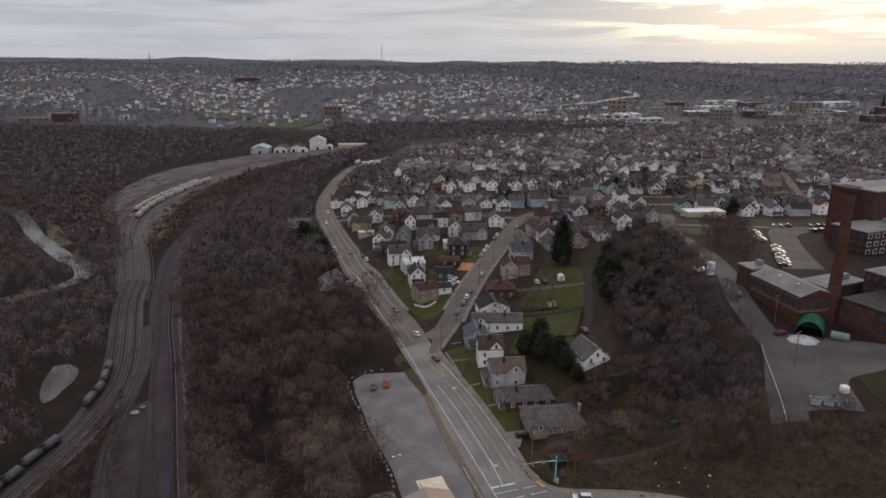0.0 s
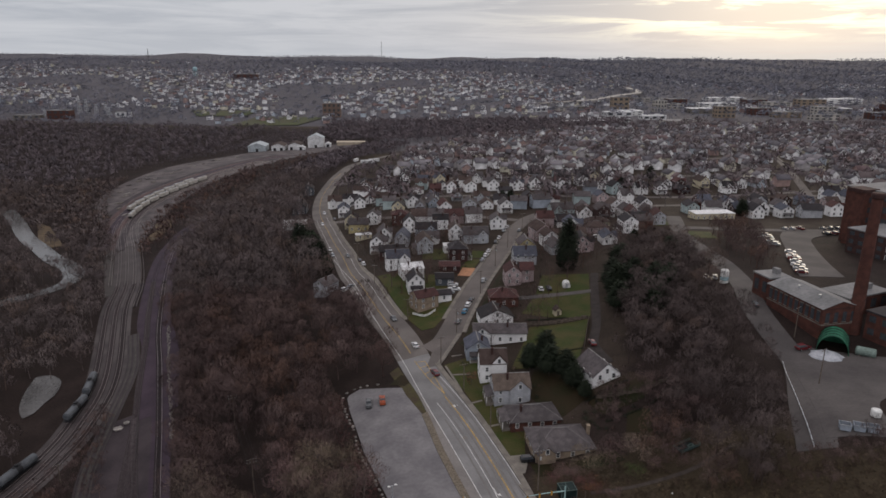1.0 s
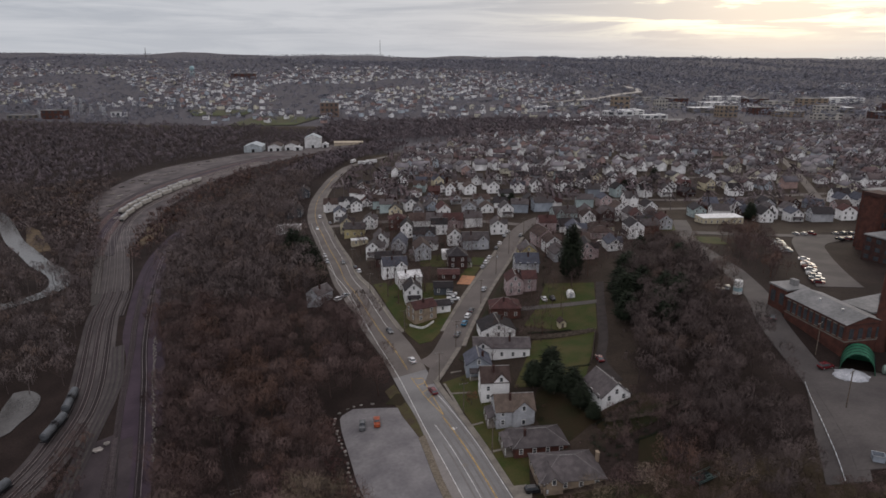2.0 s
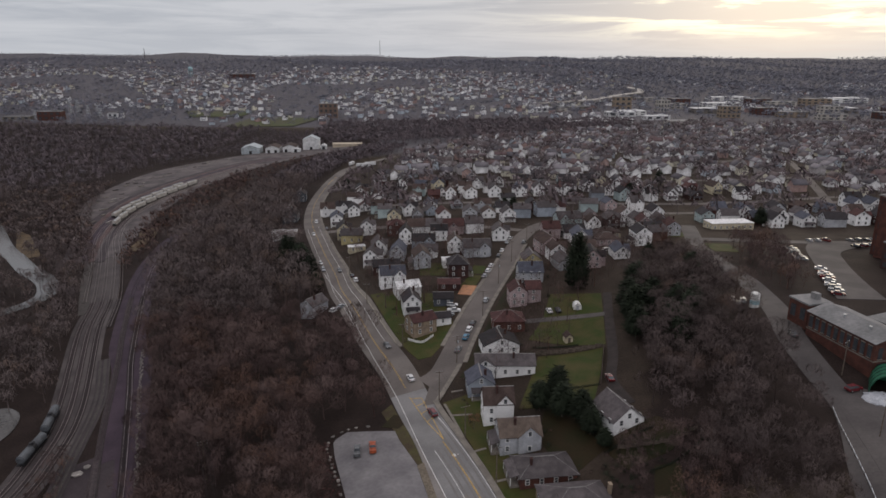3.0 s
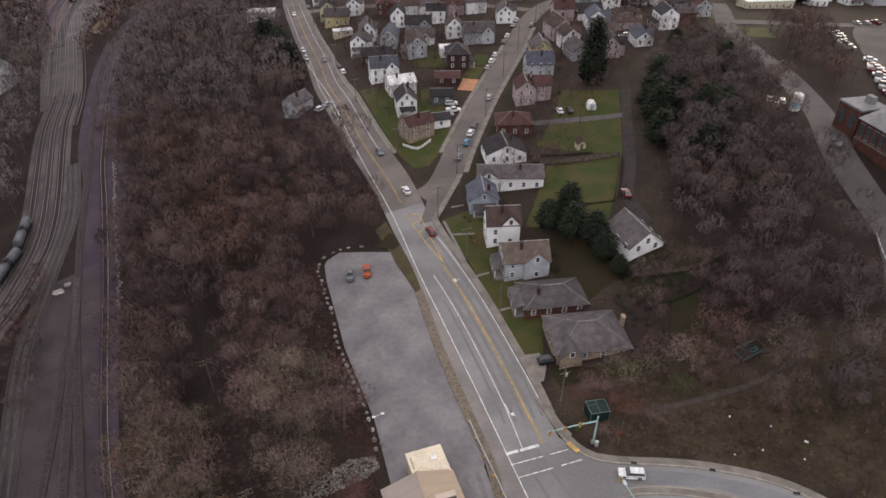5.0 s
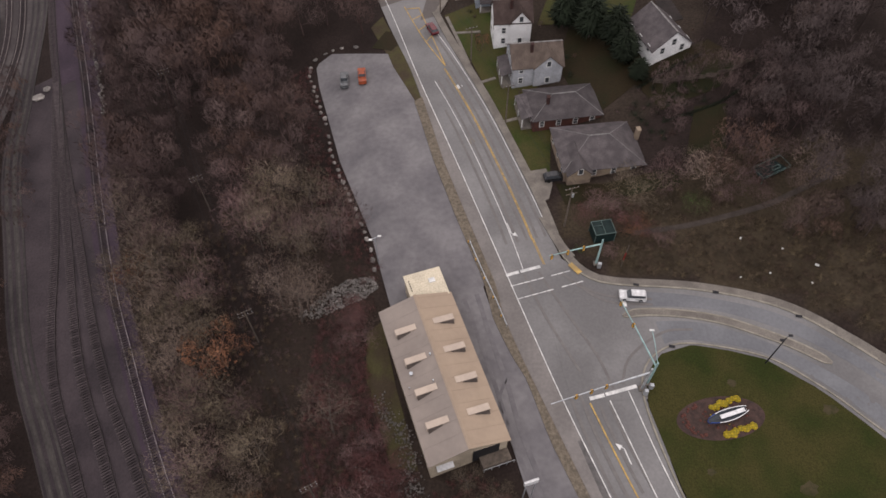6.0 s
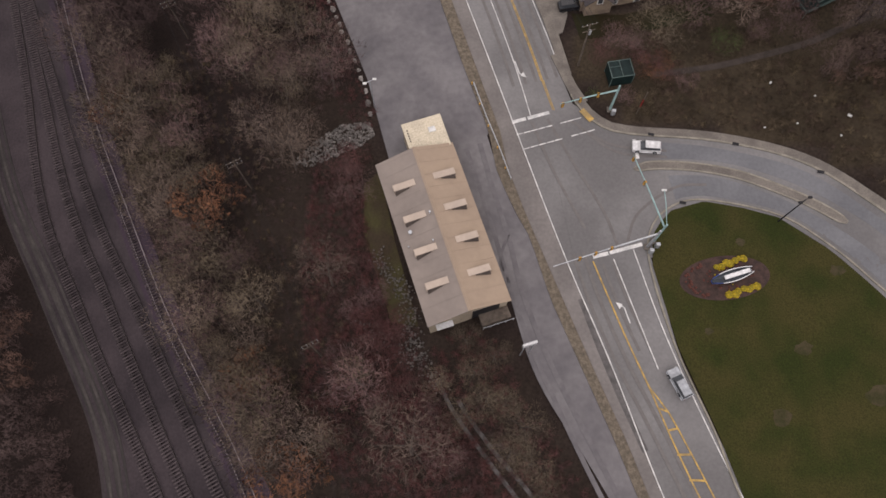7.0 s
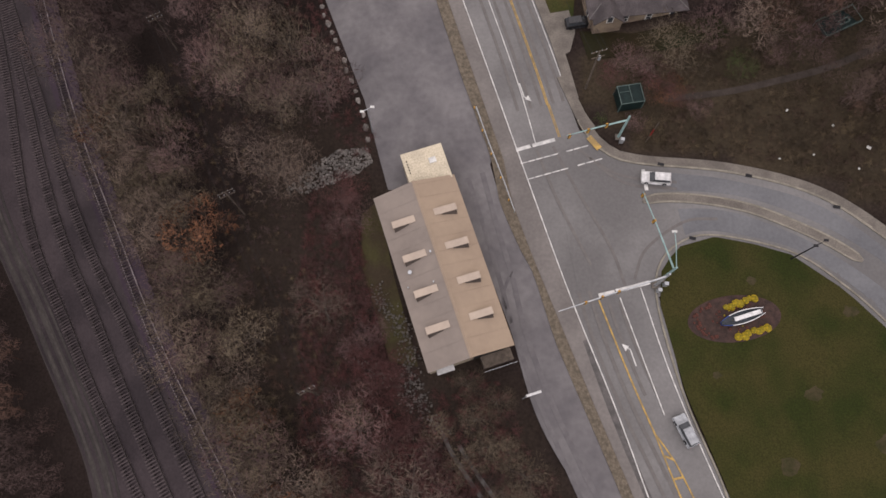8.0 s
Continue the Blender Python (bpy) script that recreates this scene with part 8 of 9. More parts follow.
for x, y, tr, col in ((91.0, 125.0, -20, 0), (93.7, 124.0, -20, 0), (96.2, 123.0, -20, 0)):
    d = thing("waste_container", pose(x, y, float(gz(x, y)) + 0.16, 0, 0, tr), "slate-blue open steel waste container", "container", "waste containers")
    part("body", Geo().extrude([(-1.1, 0), (1.1, 0), (1.3, 1.5), (1.18, 1.5), (1.0, 0.12), (-1.0, 0.12), (-1.18, 1.5), (-1.3, 1.5)], -1.0, 1.0), WALLS["blue"], d)
    part("rim", Geo().box((0, -1.02, 1.45), (2.6, 0.08, 0.12)).box((0, 1.02, 1.45), (2.6, 0.08, 0.12)), GALV, d)
    part("end_panel", Geo().box((0, -0.98, 0.75), (2.2, 0.06, 1.4)), WALLS["blue"], d)
    part("end_panel", Geo().box((0, 0.98, 0.75), (2.2, 0.06, 1.4)), WALLS["blue"], d)
wb = thing("white_tank", pose(99.3, 127.6, float(gz(99.3, 127.6)) + 0.2), "white plastic tank on the yard edge", "tank")
part("body", Geo().lathe((0, 0, 0), [(1.0, 0), (1.15, 0.2), (1.15, 1.6), (0.9, 1.85), (0.3, 1.95)], 14), TRIM, wb)
gt = thing("green_tank", pose(117, 163, FZ - 0.8, 0, 0, 60), "dull green horizontal storage tank", "tank")
part("drum", Geo().tube([(0, -2.6, 1.6), (0, -2.3, 1.6), (0, 2.3, 1.6), (0, 2.6, 1.6)], [0.8, 1.3, 1.3, 0.8], 14), material("dull_green_paint", (0.16, 0.208, 0.184), rough=0.6), gt)
part("cradle", Geo().box((0, -1.4, 0.3), (2.0, 0.4, 0.9)).box((0, 1.4, 0.3), (2.0, 0.4, 0.9)), CONCRETE, gt)
ww = thing("wall", pose(0, 0, 0), "low yard guard rail on posts", "guard rail")
gl = curve([(83.2, 122), (86, 136), (90, 152), (92.4, 160)], 2.0)
for p in gl:
    part("post", Geo().box((p[0], p[1], float(gz(p[0], p[1])) + 0.4), (0.15, 0.15, 1.0)), TIMBER, ww)
zz = gz(gl[:, 0], gl[:, 1]) + 0.7
part("rail", Geo().tube([(a, b, c) for (a, b), c in zip(gl[:, :2], zz)], 0.12, 4), GALV, ww)
ww.name = "guard_rail"
block(136, 172, 25, 22, 16, 8, BRICK, ROOFS["dark"], "low red brick factory wing with dark flat roof", 2, 6)
block(131, 196, 25, 20, 10, 6, BRICK, GREY_FLAT, "low factory shed with grey roof", 1, 4)
block(150, 186, 25, 18, 18, 12, BRICK_DARK, GREY_FLAT, "dark brick factory block", 3, 6)
block(195, 277, 22, 40, 18, 11, BRICK_DARK, GREY_FLAT, "brick mill wing with white-framed windows", 3, 9, trim=True)
block(213, 304, 22, 50, 24, 27, BRICK, GREY_FLAT, "tall red brick mill with rows of windows", 5, 10)
tw = thing("stair_tower", pose(187.5, 296, float(gz(187.5, 296)), 0, 0, 22), "square red brick stair tower with corbelled top", "tower")
part("shaft", Geo().box((0, 0, 11.5), (8, 8, 29)), BRICK, tw)
part("parapet", Geo().box((0, 0, 26.4), (9, 9, 1.6)), BRICK_DARK, tw)
for f in range(5):
    part("window", Geo().box((0, -4.04, 3 + f * 4.8), (1.4, 0.12, 2.4)), GLASS, tw)
tk = thing("water_tank", pose(97.8, 221, float(gz(97.8, 221))), "white vertical cylinder tank with pale blue band", "tank")
part("shell", Geo().lathe((0, 0, -0.5), [(1.5, 0), (1.5, 5.2), (1.2, 5.6), (0.2, 5.8)], 18), TRIM, tk)
part("band", Geo().lathe((0, 0, 1.2), [(1.53, 0), (1.53, 1.4)], 18), PALE_BLUE, tk)

# ---- garden sheds, patio, fences ----
sh = thing("garden_shed", pose(44.2, 250.4, float(gz(44.2, 250.4))), "small white arched garden shed on grass", "shed")
part("shell", Geo().extrude([(1.5, 0)] + [(1.5 * math.cos(math.pi * k / 8), 1.2 + 1.4 * math.sin(math.pi * k / 8)) for k in range(9)] + [(-1.5, 0)], -1.8, 1.8), TRIM, sh)
part("door", Geo().box((0, -1.83, 0.95), (1.1, 0.08, 1.8)), WALLS["grey"], sh)
sh = thing("garden_shed", pose(37.4, 226.4, float(gz(37.4, 226.4)), 0, 0, 10), "tan timber garden shed with gabled roof", "shed")
part("wall", Geo().extrude([(-1.3, -0.3), (1.3, -0.3), (1.3, 2.3), (0, 3.5), (-1.3, 2.3)], -1.6, 1.6), WALLS["cream"], sh)
g = Geo()
gable_roof(g, 2.6, 3.2, 2.3, 1.2, 0.2)
part("roof", g, ROOFS["brown"], sh)
part("door", Geo().box((0, -1.63, 1.0), (0.9, 0.08, 1.9)), TIMBER, sh)
PATIO = material("orange_pavers", (0.336, 0.168, 0.092), (0.264, 0.136, 0.08), scale=0.6, fine=4)
sheet("patio", [(-2.2, 276.4), (0.0, 286.8)], [(3.6, 275.2), (6.2, 285.2)], 0.2, PATIO, "orange brick paved patio by the garage", "patio", 4, stations=6)


def fence(pts, h, label, mat=TIMBER, gap=2.2):
    f = thing("fence", pose(0, 0, 0), label, "fence", "garden fences")
    c = curve(pts, gap)
    z = gz(c[:, 0], c[:, 1])
    for (a, b), q in zip(c[:, :2], z):
        part("post", Geo().box((a, b, q + h / 2), (0.12, 0.12, h + 0.1)), mat, f)
    for i in range(len(c) - 1):
        p, r = c[i], c[i + 1]
        m = (p + r) / 2
        part("panel", Geo().box((m[0], m[1], (z[i] + z[i + 1]) / 2 + h * 0.52), (float(np.hypot(*(r - p)[:2])) - 0.1, 0.06, h * 0.85), rz=math.atan2(r[1] - p[1], r[0] - p[0])), mat, f)


fence([(24, 217.5), (36, 216.5), (47, 215.6)], 1.6, "dark timber fence between gardens")
fence([(47.6, 215), (44.8, 203), (41.8, 190)], 1.6, "weathered timber fence along the lane")
fence([(-19.8, 234.0), (-14.6, 231.0), (-10.6, 236.0)], 1.1, "white deck fence round a patio", TRIM, 1.6)
fence([(40, 158), (52, 157), (60, 160)], 1.3, "dark hedge-like garden fence")
# swing frame on the lawn
sw = thing("swing_frame", pose(30.5, 197, float(gz(30.5, 197)), 0, 0, 10), "pale metal swing frame on grass", "swing frame")
part("beam", Geo().tube([(-1.4, 0, 1.9), (1.4, 0, 1.9)], 0.06, 6), GALV, sw)
for u in (-1.4, 1.4):
    for v in (-0.7, 0.7):
        part("leg", Geo().tube([(u, 0, 1.9), (u, v, 0)], 0.05, 6), GALV, sw)
# mesh-sided box on the bank
gb = thing("mesh_enclosure", pose(26.6, 121.9, float(gz(26.6, 121.9)), 0, 0, 12), "dark green mesh enclosure with a grey frame on the bank", "enclosure")
GREEN_MESH = material("dark_green_mesh", (0.010, 0.022, 0.021), (0.006, 0.013, 0.013), rough=0.55, scale=0.8, fine=5)
FRAME_STEEL = material("grey_green_frame_steel", (0.10, 0.14, 0.13), (0.07, 0.10, 0.09), rough=0.5, scale=1, fine=6)
part("roof", Geo().box((0, 0, 2.5), (3.8, 3.2, 0.06)), GREEN_MESH, gb)
for u in (-1.9, 1.9):
    for v in (-1.6, 1.6):
        part("post", Geo().box((u, v, 1.25), (0.1, 0.1, 2.6)), FRAME_STEEL, gb)
    part("side_panel", Geo().box((u, 0, 1.25), (0.04, 3.1, 2.3)), GREEN_MESH, gb)
    part("top_rail", Geo().box((u, 0, 2.56), (0.1, 3.3, 0.1)), FRAME_STEEL, gb)
for v in (-1.6, 1.6):
    part("end_panel", Geo().box((0, v, 1.25), (3.7, 0.04, 2.3)), GREEN_MESH, gb)
    part("top_rail", Geo().box((0, v, 2.57), (3.7, 0.1, 0.1)), FRAME_STEEL, gb)
part("ridge_bar", Geo().box((0, 0, 2.58), (0.08, 3.1, 0.08)).box((-0.9, 0.5, 2.57), (1.7, 0.06, 0.06)), FRAME_STEEL, gb)
# low steel pen with a dark ground sheet, by the wood
pen = thing("steel_pen", pose(58.2, 133.4, float(gz(58.2, 133.4)) + 0.35, 0, -8, 26), "low grey steel pen round a dark sheet", "pen")
part("ground_sheet", Geo().box((0, 0, 0.1), (5.8, 2.9, 0.08)), GREEN_MESH, pen)
for v in (-1.5, 1.5):
    part("rail", Geo().tube([(-3.0, v, 0.9), (3.0, v, 0.9)], 0.05, 6).tube([(-3.0, v, 0.45), (3.0, v, 0.45)], 0.05, 6), FRAME_STEEL, pen)
for u in (-3.0, 3.0):
    part("rail", Geo().tube([(u, -1.5, 0.9), (u, 1.5, 0.9)], 0.05, 6), FRAME_STEEL, pen)
    for v in (-1.5, 1.5):
        part("post", Geo().tube([(u, v, -0.9), (u, v, 1.0)], 0.06, 6), FRAME_STEEL, pen)
part("trough", Geo().box((0.9, 0.1, 0.3), (1.5, 0.12, 0.3)).box((0.9, -0.6, 0.3), (1.5, 0.12, 0.3)).box((0.1, -0.25, 0.3), (0.12, 0.6, 0.3)).box((1.7, -0.25, 0.3), (0.12, 0.6, 0.3)), FRAME_STEEL, pen)

# ---- boat in the flower bed ----
BED = material("mulch_bed", (0.06, 0.036, 0.0304), (0.036, 0.024, 0.0208), scale=1.2, fine=5, bump=0.7)
g = Geo()
cx, cy = 41.6, 86.7
ringp = [(cx + 7.0 * math.cos(a) * math.cos(0.17) - 3.5 * math.sin(a) * math.sin(0.17), cy + 7.0 * math.cos(a) * math.sin(0.17) + 3.5 * math.sin(a) * math.cos(0.17)) for a in np.linspace(0, math.tau, 36, endpoint=False)]
vs = [(a, b, float(gz(a, b)) + 0.22) for a, b in ringp] + [(cx + (a - cx) * 0.9, cy + (b - cy) * 0.9, float(gz(a, b)) + 0.34) for a, b in ringp] + [(cx, cy, float(gz(cx, cy)) + 0.42)]
g.add(vs, [(k, (k + 1) % 36, 36 + (k + 1) % 36, 36 + k) for k in range(36)] + [(36 + k, 36 + (k + 1) % 36, 72) for k in range(36)])
tagged(part("flower_bed", g, BED), "oval dark mulch flower bed in the lawn", "flower bed", "", "structure")
MUMS = material("yellow_mums", (0.36, 0.25, 0.016), (0.17, 0.14, 0.016), scale=3, fine=14, bump=0.6)
MUMS_RED = material("dull_red_mums", (0.104, 0.04, 0.028), (0.064, 0.028, 0.024), scale=3, fine=14, bump=0.6)
rr = random.Random(9)
for k in range(88):
    if k < 14:
        row, q = divmod(k, 7)
        u, v = -0.9 + q * 0.74 + rr.uniform(-0.14, 0.14) + (0 if row == 0 else 0.9), (2.3 if row == 0 else -2.3) + rr.uniform(-0.28, 0.28) + 0.14 * (q - 3)
        r = rr.uniform(0.40, 0.62)
    elif k < 60:
        a = rr.uniform(0, math.tau)
        u, v = 0.8 + rr.uniform(2.2, 4.4) * math.cos(a), rr.uniform(0.9, 2.2) * math.sin(a)
        r = rr.uniform(0.12, 0.24)
    else:
        a = rr.uniform(2.2, 4.1)
        u, v = rr.uniform(5.0, 6.5) * math.cos(a), rr.uniform(2.7, 3.3) * math.sin(a)
        r = rr.uniform(0.16, 0.28)
    px, py = cx + u * math.cos(0.17) - v * math.sin(0.17), cy + u * math.sin(0.17) + v * math.cos(0.17)
    n = 12 if k < 14 else 6
    g = Geo()
    prof = [(1.0, 0.0), (1.08, 0.25), (0.95, 0.55), (0.68, 0.8), (0.3, 0.95)]
    vs = [(r * c * rr.uniform(0.86, 1.12) * math.cos(q * math.tau / n), r * c * rr.uniform(0.86, 1.12) * math.sin(q * math.tau / n), r * h * rr.uniform(0.9, 1.1)) for c, h in prof for q in range(n)] + [(0, 0, r)]
    g.add(vs, [(i * n + q, i * n + (q + 1) % n, (i + 1) * n + (q + 1) % n, (i + 1) * n + q) for i in range(4) for q in range(n)] + [(4 * n + q, 4 * n + (q + 1) % n, 5 * n) for q in range(n)])
    yellow = k < 14 or (k < 60 and k % 6 == 0)
    ob = part("flower_bush", g, MUMS if yellow else MUMS_RED)
    ob.matrix_basis = pose(px, py, float(gz(px, py)) + 0.33)
    tagged(ob, "rounded yellow mum plant in the bed" if k < 14 else "small yellow mum plant in the bed" if yellow else "small reddish mum plant in the bed", "flower", "bed flowers")
bt = thing("boat", pose(42.4, 86.8, 0.75, 0, 0, 20), "white wooden rowing boat with a blue bow", "boat")
L = 3.35
st_n2 = 15
hull, inner = [], []
for i in range(st_n2):
    k = i / (st_n2 - 1)
    u = -L + 2 * L * k
    wdt = 0.98 * (math.sin(math.pi * min(1, 0.06 + k * 0.86)) ** 0.62)
    sheer = 0.75 + 0.30 * (2 * k - 1) ** 2
    hull.append([(u, -wdt, sheer), (u, -wdt * 0.82, 0.35), (u, 0, 0.08 + 0.25 * (2 * k - 1) ** 4), (u, wdt * 0.82, 0.35), (u, wdt, sheer)])
    inner.append([(u * 0.975, -wdt * 0.88, sheer - 0.02), (u * 0.97, -wdt * 0.7, 0.45), (u * 0.97, 0, 0.22 + 0.25 * (2 * k - 1) ** 4), (u * 0.97, wdt * 0.7, 0.45), (u * 0.975, wdt * 0.88, sheer - 0.02)])
WHITE_GLOSS = material("white_boat_paint", (0.74, 0.74, 0.74), rough=0.4, fine=5)
BLUE_GLOSS = material("blue_boat_paint", (0.03, 0.07, 0.25), rough=0.4)
for nm, sec, lo, hi, m in (("hull", hull, 3, st_n2, WHITE_GLOSS), ("bow", hull, 0, 4, BLUE_GLOSS)):
    g = Geo()
    s2 = sec[lo:hi]
    g.add([p for q in s2 for p in q], [(i * 5 + j, i * 5 + j + 1, (i + 1) * 5 + j + 1, (i + 1) * 5 + j) for i in range(len(s2) - 1) for j in range(4)])
    part(nm, g, m, bt)
g = Geo()
g.add([p for q in inner for p in q], [(i * 5 + j + 1, i * 5 + j, (i + 1) * 5 + j, (i + 1) * 5 + j + 1) for i in range(st_n2 - 1) for j in range(4)])
part("lining", g, WALLS["dark"], bt)
for lo, hi, m in ((0, 3, BLUE_GLOSS), (3, st_n2 - 1, WHITE_GLOSS)):
    g = Geo()
    for i in range(lo, hi):
        for a, b in ((0, 0), (4, 4)):
            g.add([hull[i][a], hull[i + 1][a], inner[i + 1][b], inner[i][b]], [(0, 1, 2, 3) if a else (3, 2, 1, 0)])
    part("gunwale", g, m, bt)
part("cover", Geo().box((0.75, 0, 0.86), (4.2, 0.62, 0.10)).box((0.75, 0, 0.93), (4.0, 0.25, 0.06)), WHITE_GLOSS, bt, "white cover board")
part("cradle", Geo().box((-1.4, 0, -0.1), (0.25, 1.2, 0.7)).box((1.6, 0, -0.1), (0.25, 1.2, 0.7)), TIMBER, bt)

# ---- far substation and outlying buildings ----
block(-745, 1190, 8, 40, 20, 15, BRICK, GREY_FLAT, "distant red brick works building", 2, 6)
block(-649, 1232, 12, 26, 14, 9, WHITE_METAL, GREY_FLAT, "distant pale metal shed", 1, 3)
block(-800, 1180, 8, 46, 16, 6, CONCRETE, GREY_FLAT, "distant low concrete works", 1, 6)
for x, y, h in ((-738, 1240, 30), (-722, 1236, 30), (-700, 1230, 22), (-690, 1245, 20), (-672, 1222, 18), (-775, 1190, 16)):
    pg = thing("power_gantry", pose(x, y, float(gz(x, y))), "distant steel lattice gantry of the substation", "gantry", "substation gantries")
    for u in (-3, 3):
        for v in (-3, 3):
            part("leg", Geo().tube([(u, v, -1), (u * 0.4, v * 0.4, h)], [0.4, 0.25], 4), GALV, pg)
    for k in (0.3, 0.55, 0.8, 1.0):
        w = 3 * (1 - 0.6 * k)
        part("brace", Geo().tube([(-w, -w, h * k), (w, -w, h * k), (w, w, h * k), (-w, w, h * k), (-w, -w, h * k)], 0.22, 4), GALV, pg)
    part("cross_arm", Geo().box((0, 0, h), (11, 0.6, 0.6)), GALV, pg)

# ---- far downtown: raised road and flat-roofed buildings ----
rp = thing("overpass", pose(0, 0, 0), "distant curved concrete highway ramp", "bridge")
rc = curve([(150, 1400), (258, 1459), (287, 1487), (342, 1573), (380, 1624), (416, 1664), (440, 1750), (430, 1900)], 10)
rn_ = normals(rc)
rz = gz(rc[:, 0], rc[:, 1])
rz = np.interp(np.arange(len(rc)), [0, len(rc) - 1], [rz[0], rz[-1]]) + 8
g = Geo()
vs = [(rc[i, 0] + rn_[i, 0] * w, rc[i, 1] + rn_[i, 1] * w, rz[i] + h) for i in range(len(rc)) for w, h in ((-8, 0.8), (8, 0.8), (8, -1.2), (-8, -1.2))]
g.add(vs, [(i * 4 + k, i * 4 + (k + 1) % 4, i * 4 + 4 + (k + 1) % 4, i * 4 + 4 + k) for i in range(len(rc) - 1) for k in range(4)])
PALE_DECK = material("pale_concrete_deck", (0.34, 0.32, 0.29), (0.27, 0.25, 0.23), scale=0.05, fine=0.5, bump=0)
part("deck", g, PALE_DECK, rp)
for i in range(2, len(rc), 4):
    part("pier", Geo().box((rc[i, 0], rc[i, 1], rz[i] - 7), (2, 2, 13)), PALE_DECK, rp)
for x, y, tn, ln, wd, h, wall, roof, lab, st, co in ((279, 1239, 10, 52, 22, 8, WHITE_METAL, ROOFS["white"], "distant low white warehouse", 1, 6), (328, 1181, 10, 44, 18, 7, WHITE_METAL, ROOFS["white"], "distant low white warehouse", 1, 5), (192, 1090, 12, 70, 22, 7, CONCRETE, ROOFS["white"], "long distant pale-roofed warehouse", 1, 8),
                                              (461, 1318, 8, 60, 30, 9, CONCRETE, ROOFS["white"], "distant flat white-roofed building", 2, 6), (449, 1455, 8, 40, 26, 16, BRICK, GREY_FLAT, "distant brick downtown building", 4, 6), (768, 1526, 8, 60, 30, 18, BRICK_TAN, GREY_FLAT, "distant tan downtown building", 4, 8), (643, 1524, 8, 50, 26, 15, BRICK, GREY_FLAT, "distant brick downtown building", 4, 6),
                                              (216, 1337, 20, 44, 20, 8, CONCRETE, GREY_FLAT, "distant low grey building", 2, 5), (148, 1317, 20, 36, 18, 8, WHITE_METAL, ROOFS["white"], "distant low white building", 1, 4), (740, 1379, 8, 70, 30, 10, CONCRETE, ROOFS["white"], "distant flat white-roofed building", 2, 8), (305, 1345, 8, 34, 16, 26, BRICK_TAN, GREY_FLAT, "distant tan apartment tower", 7, 6), (592, 1254, 8, 50, 22, 10, BRICK_TAN, GREY_FLAT, "distant long tan brick building", 3, 9)):
    block(x, y, tn, ln, wd, h, wall, roof, lab, min(st, 4), max(3, co // 2))
# ---- vehicles ----
CAR_PAINT = {
    "white": material("white_car_paint", (0.576, 0.576, 0.576), rough=0.25, spec=0.5, bump=0, fine=2),
    "silver": material("silver_car_paint", (0.336, 0.352, 0.368), rough=0.25, metal=0.4, bump=0, fine=2),
    "black": material("black_car_paint", (0.016, 0.016, 0.0184), rough=0.25, spec=0.5, bump=0, fine=2),
    "grey": material("grey_car_paint", (0.096, 0.1, 0.104), rough=0.25, spec=0.5, bump=0, fine=2),
    "red": material("dark_red_car_paint", (0.11, 0.014, 0.018), rough=0.25, spec=0.5, bump=0, fine=2),
    "blue": material("blue_car_paint", (0.024, 0.128, 0.216), rough=0.25, spec=0.5, bump=0, fine=2),
    "orange": material("orange_car_paint", (0.28, 0.06, 0.022), rough=0.3, spec=0.5, bump=0, fine=2),
}
TYRE = material("tyre_rubber", (0.016, 0.016, 0.016), rough=0.9)
LAMP_RED = material("red_tail_lens", (0.2, 0.012, 0.012), rough=0.3)
LAMP_CLEAR = material("clear_lamp_lens", (0.48, 0.48, 0.464), rough=0.2)
TYRE_MESH = Geo().tube([(0, -0.1, 0), (0, -0.07, 0), (0, 0.07, 0), (0, 0.1, 0)], [0.27, 0.33, 0.33, 0.27], 12).mesh("tyre", TYRE)
RIM_MESH = Geo().tube([(0, -0.105, 0), (0, 0.105, 0)], 0.19, 10).mesh("rim", GALV)
LENS_MESH = Geo().box((0, 0, 0), (0.1, 0.34, 0.16)).mesh("headlight", LAMP_CLEAR)
TAIL_MESH = Geo().box((0, 0, 0), (0.1, 0.28, 0.22)).mesh("tail_light", LAMP_RED)
SHELL = {}


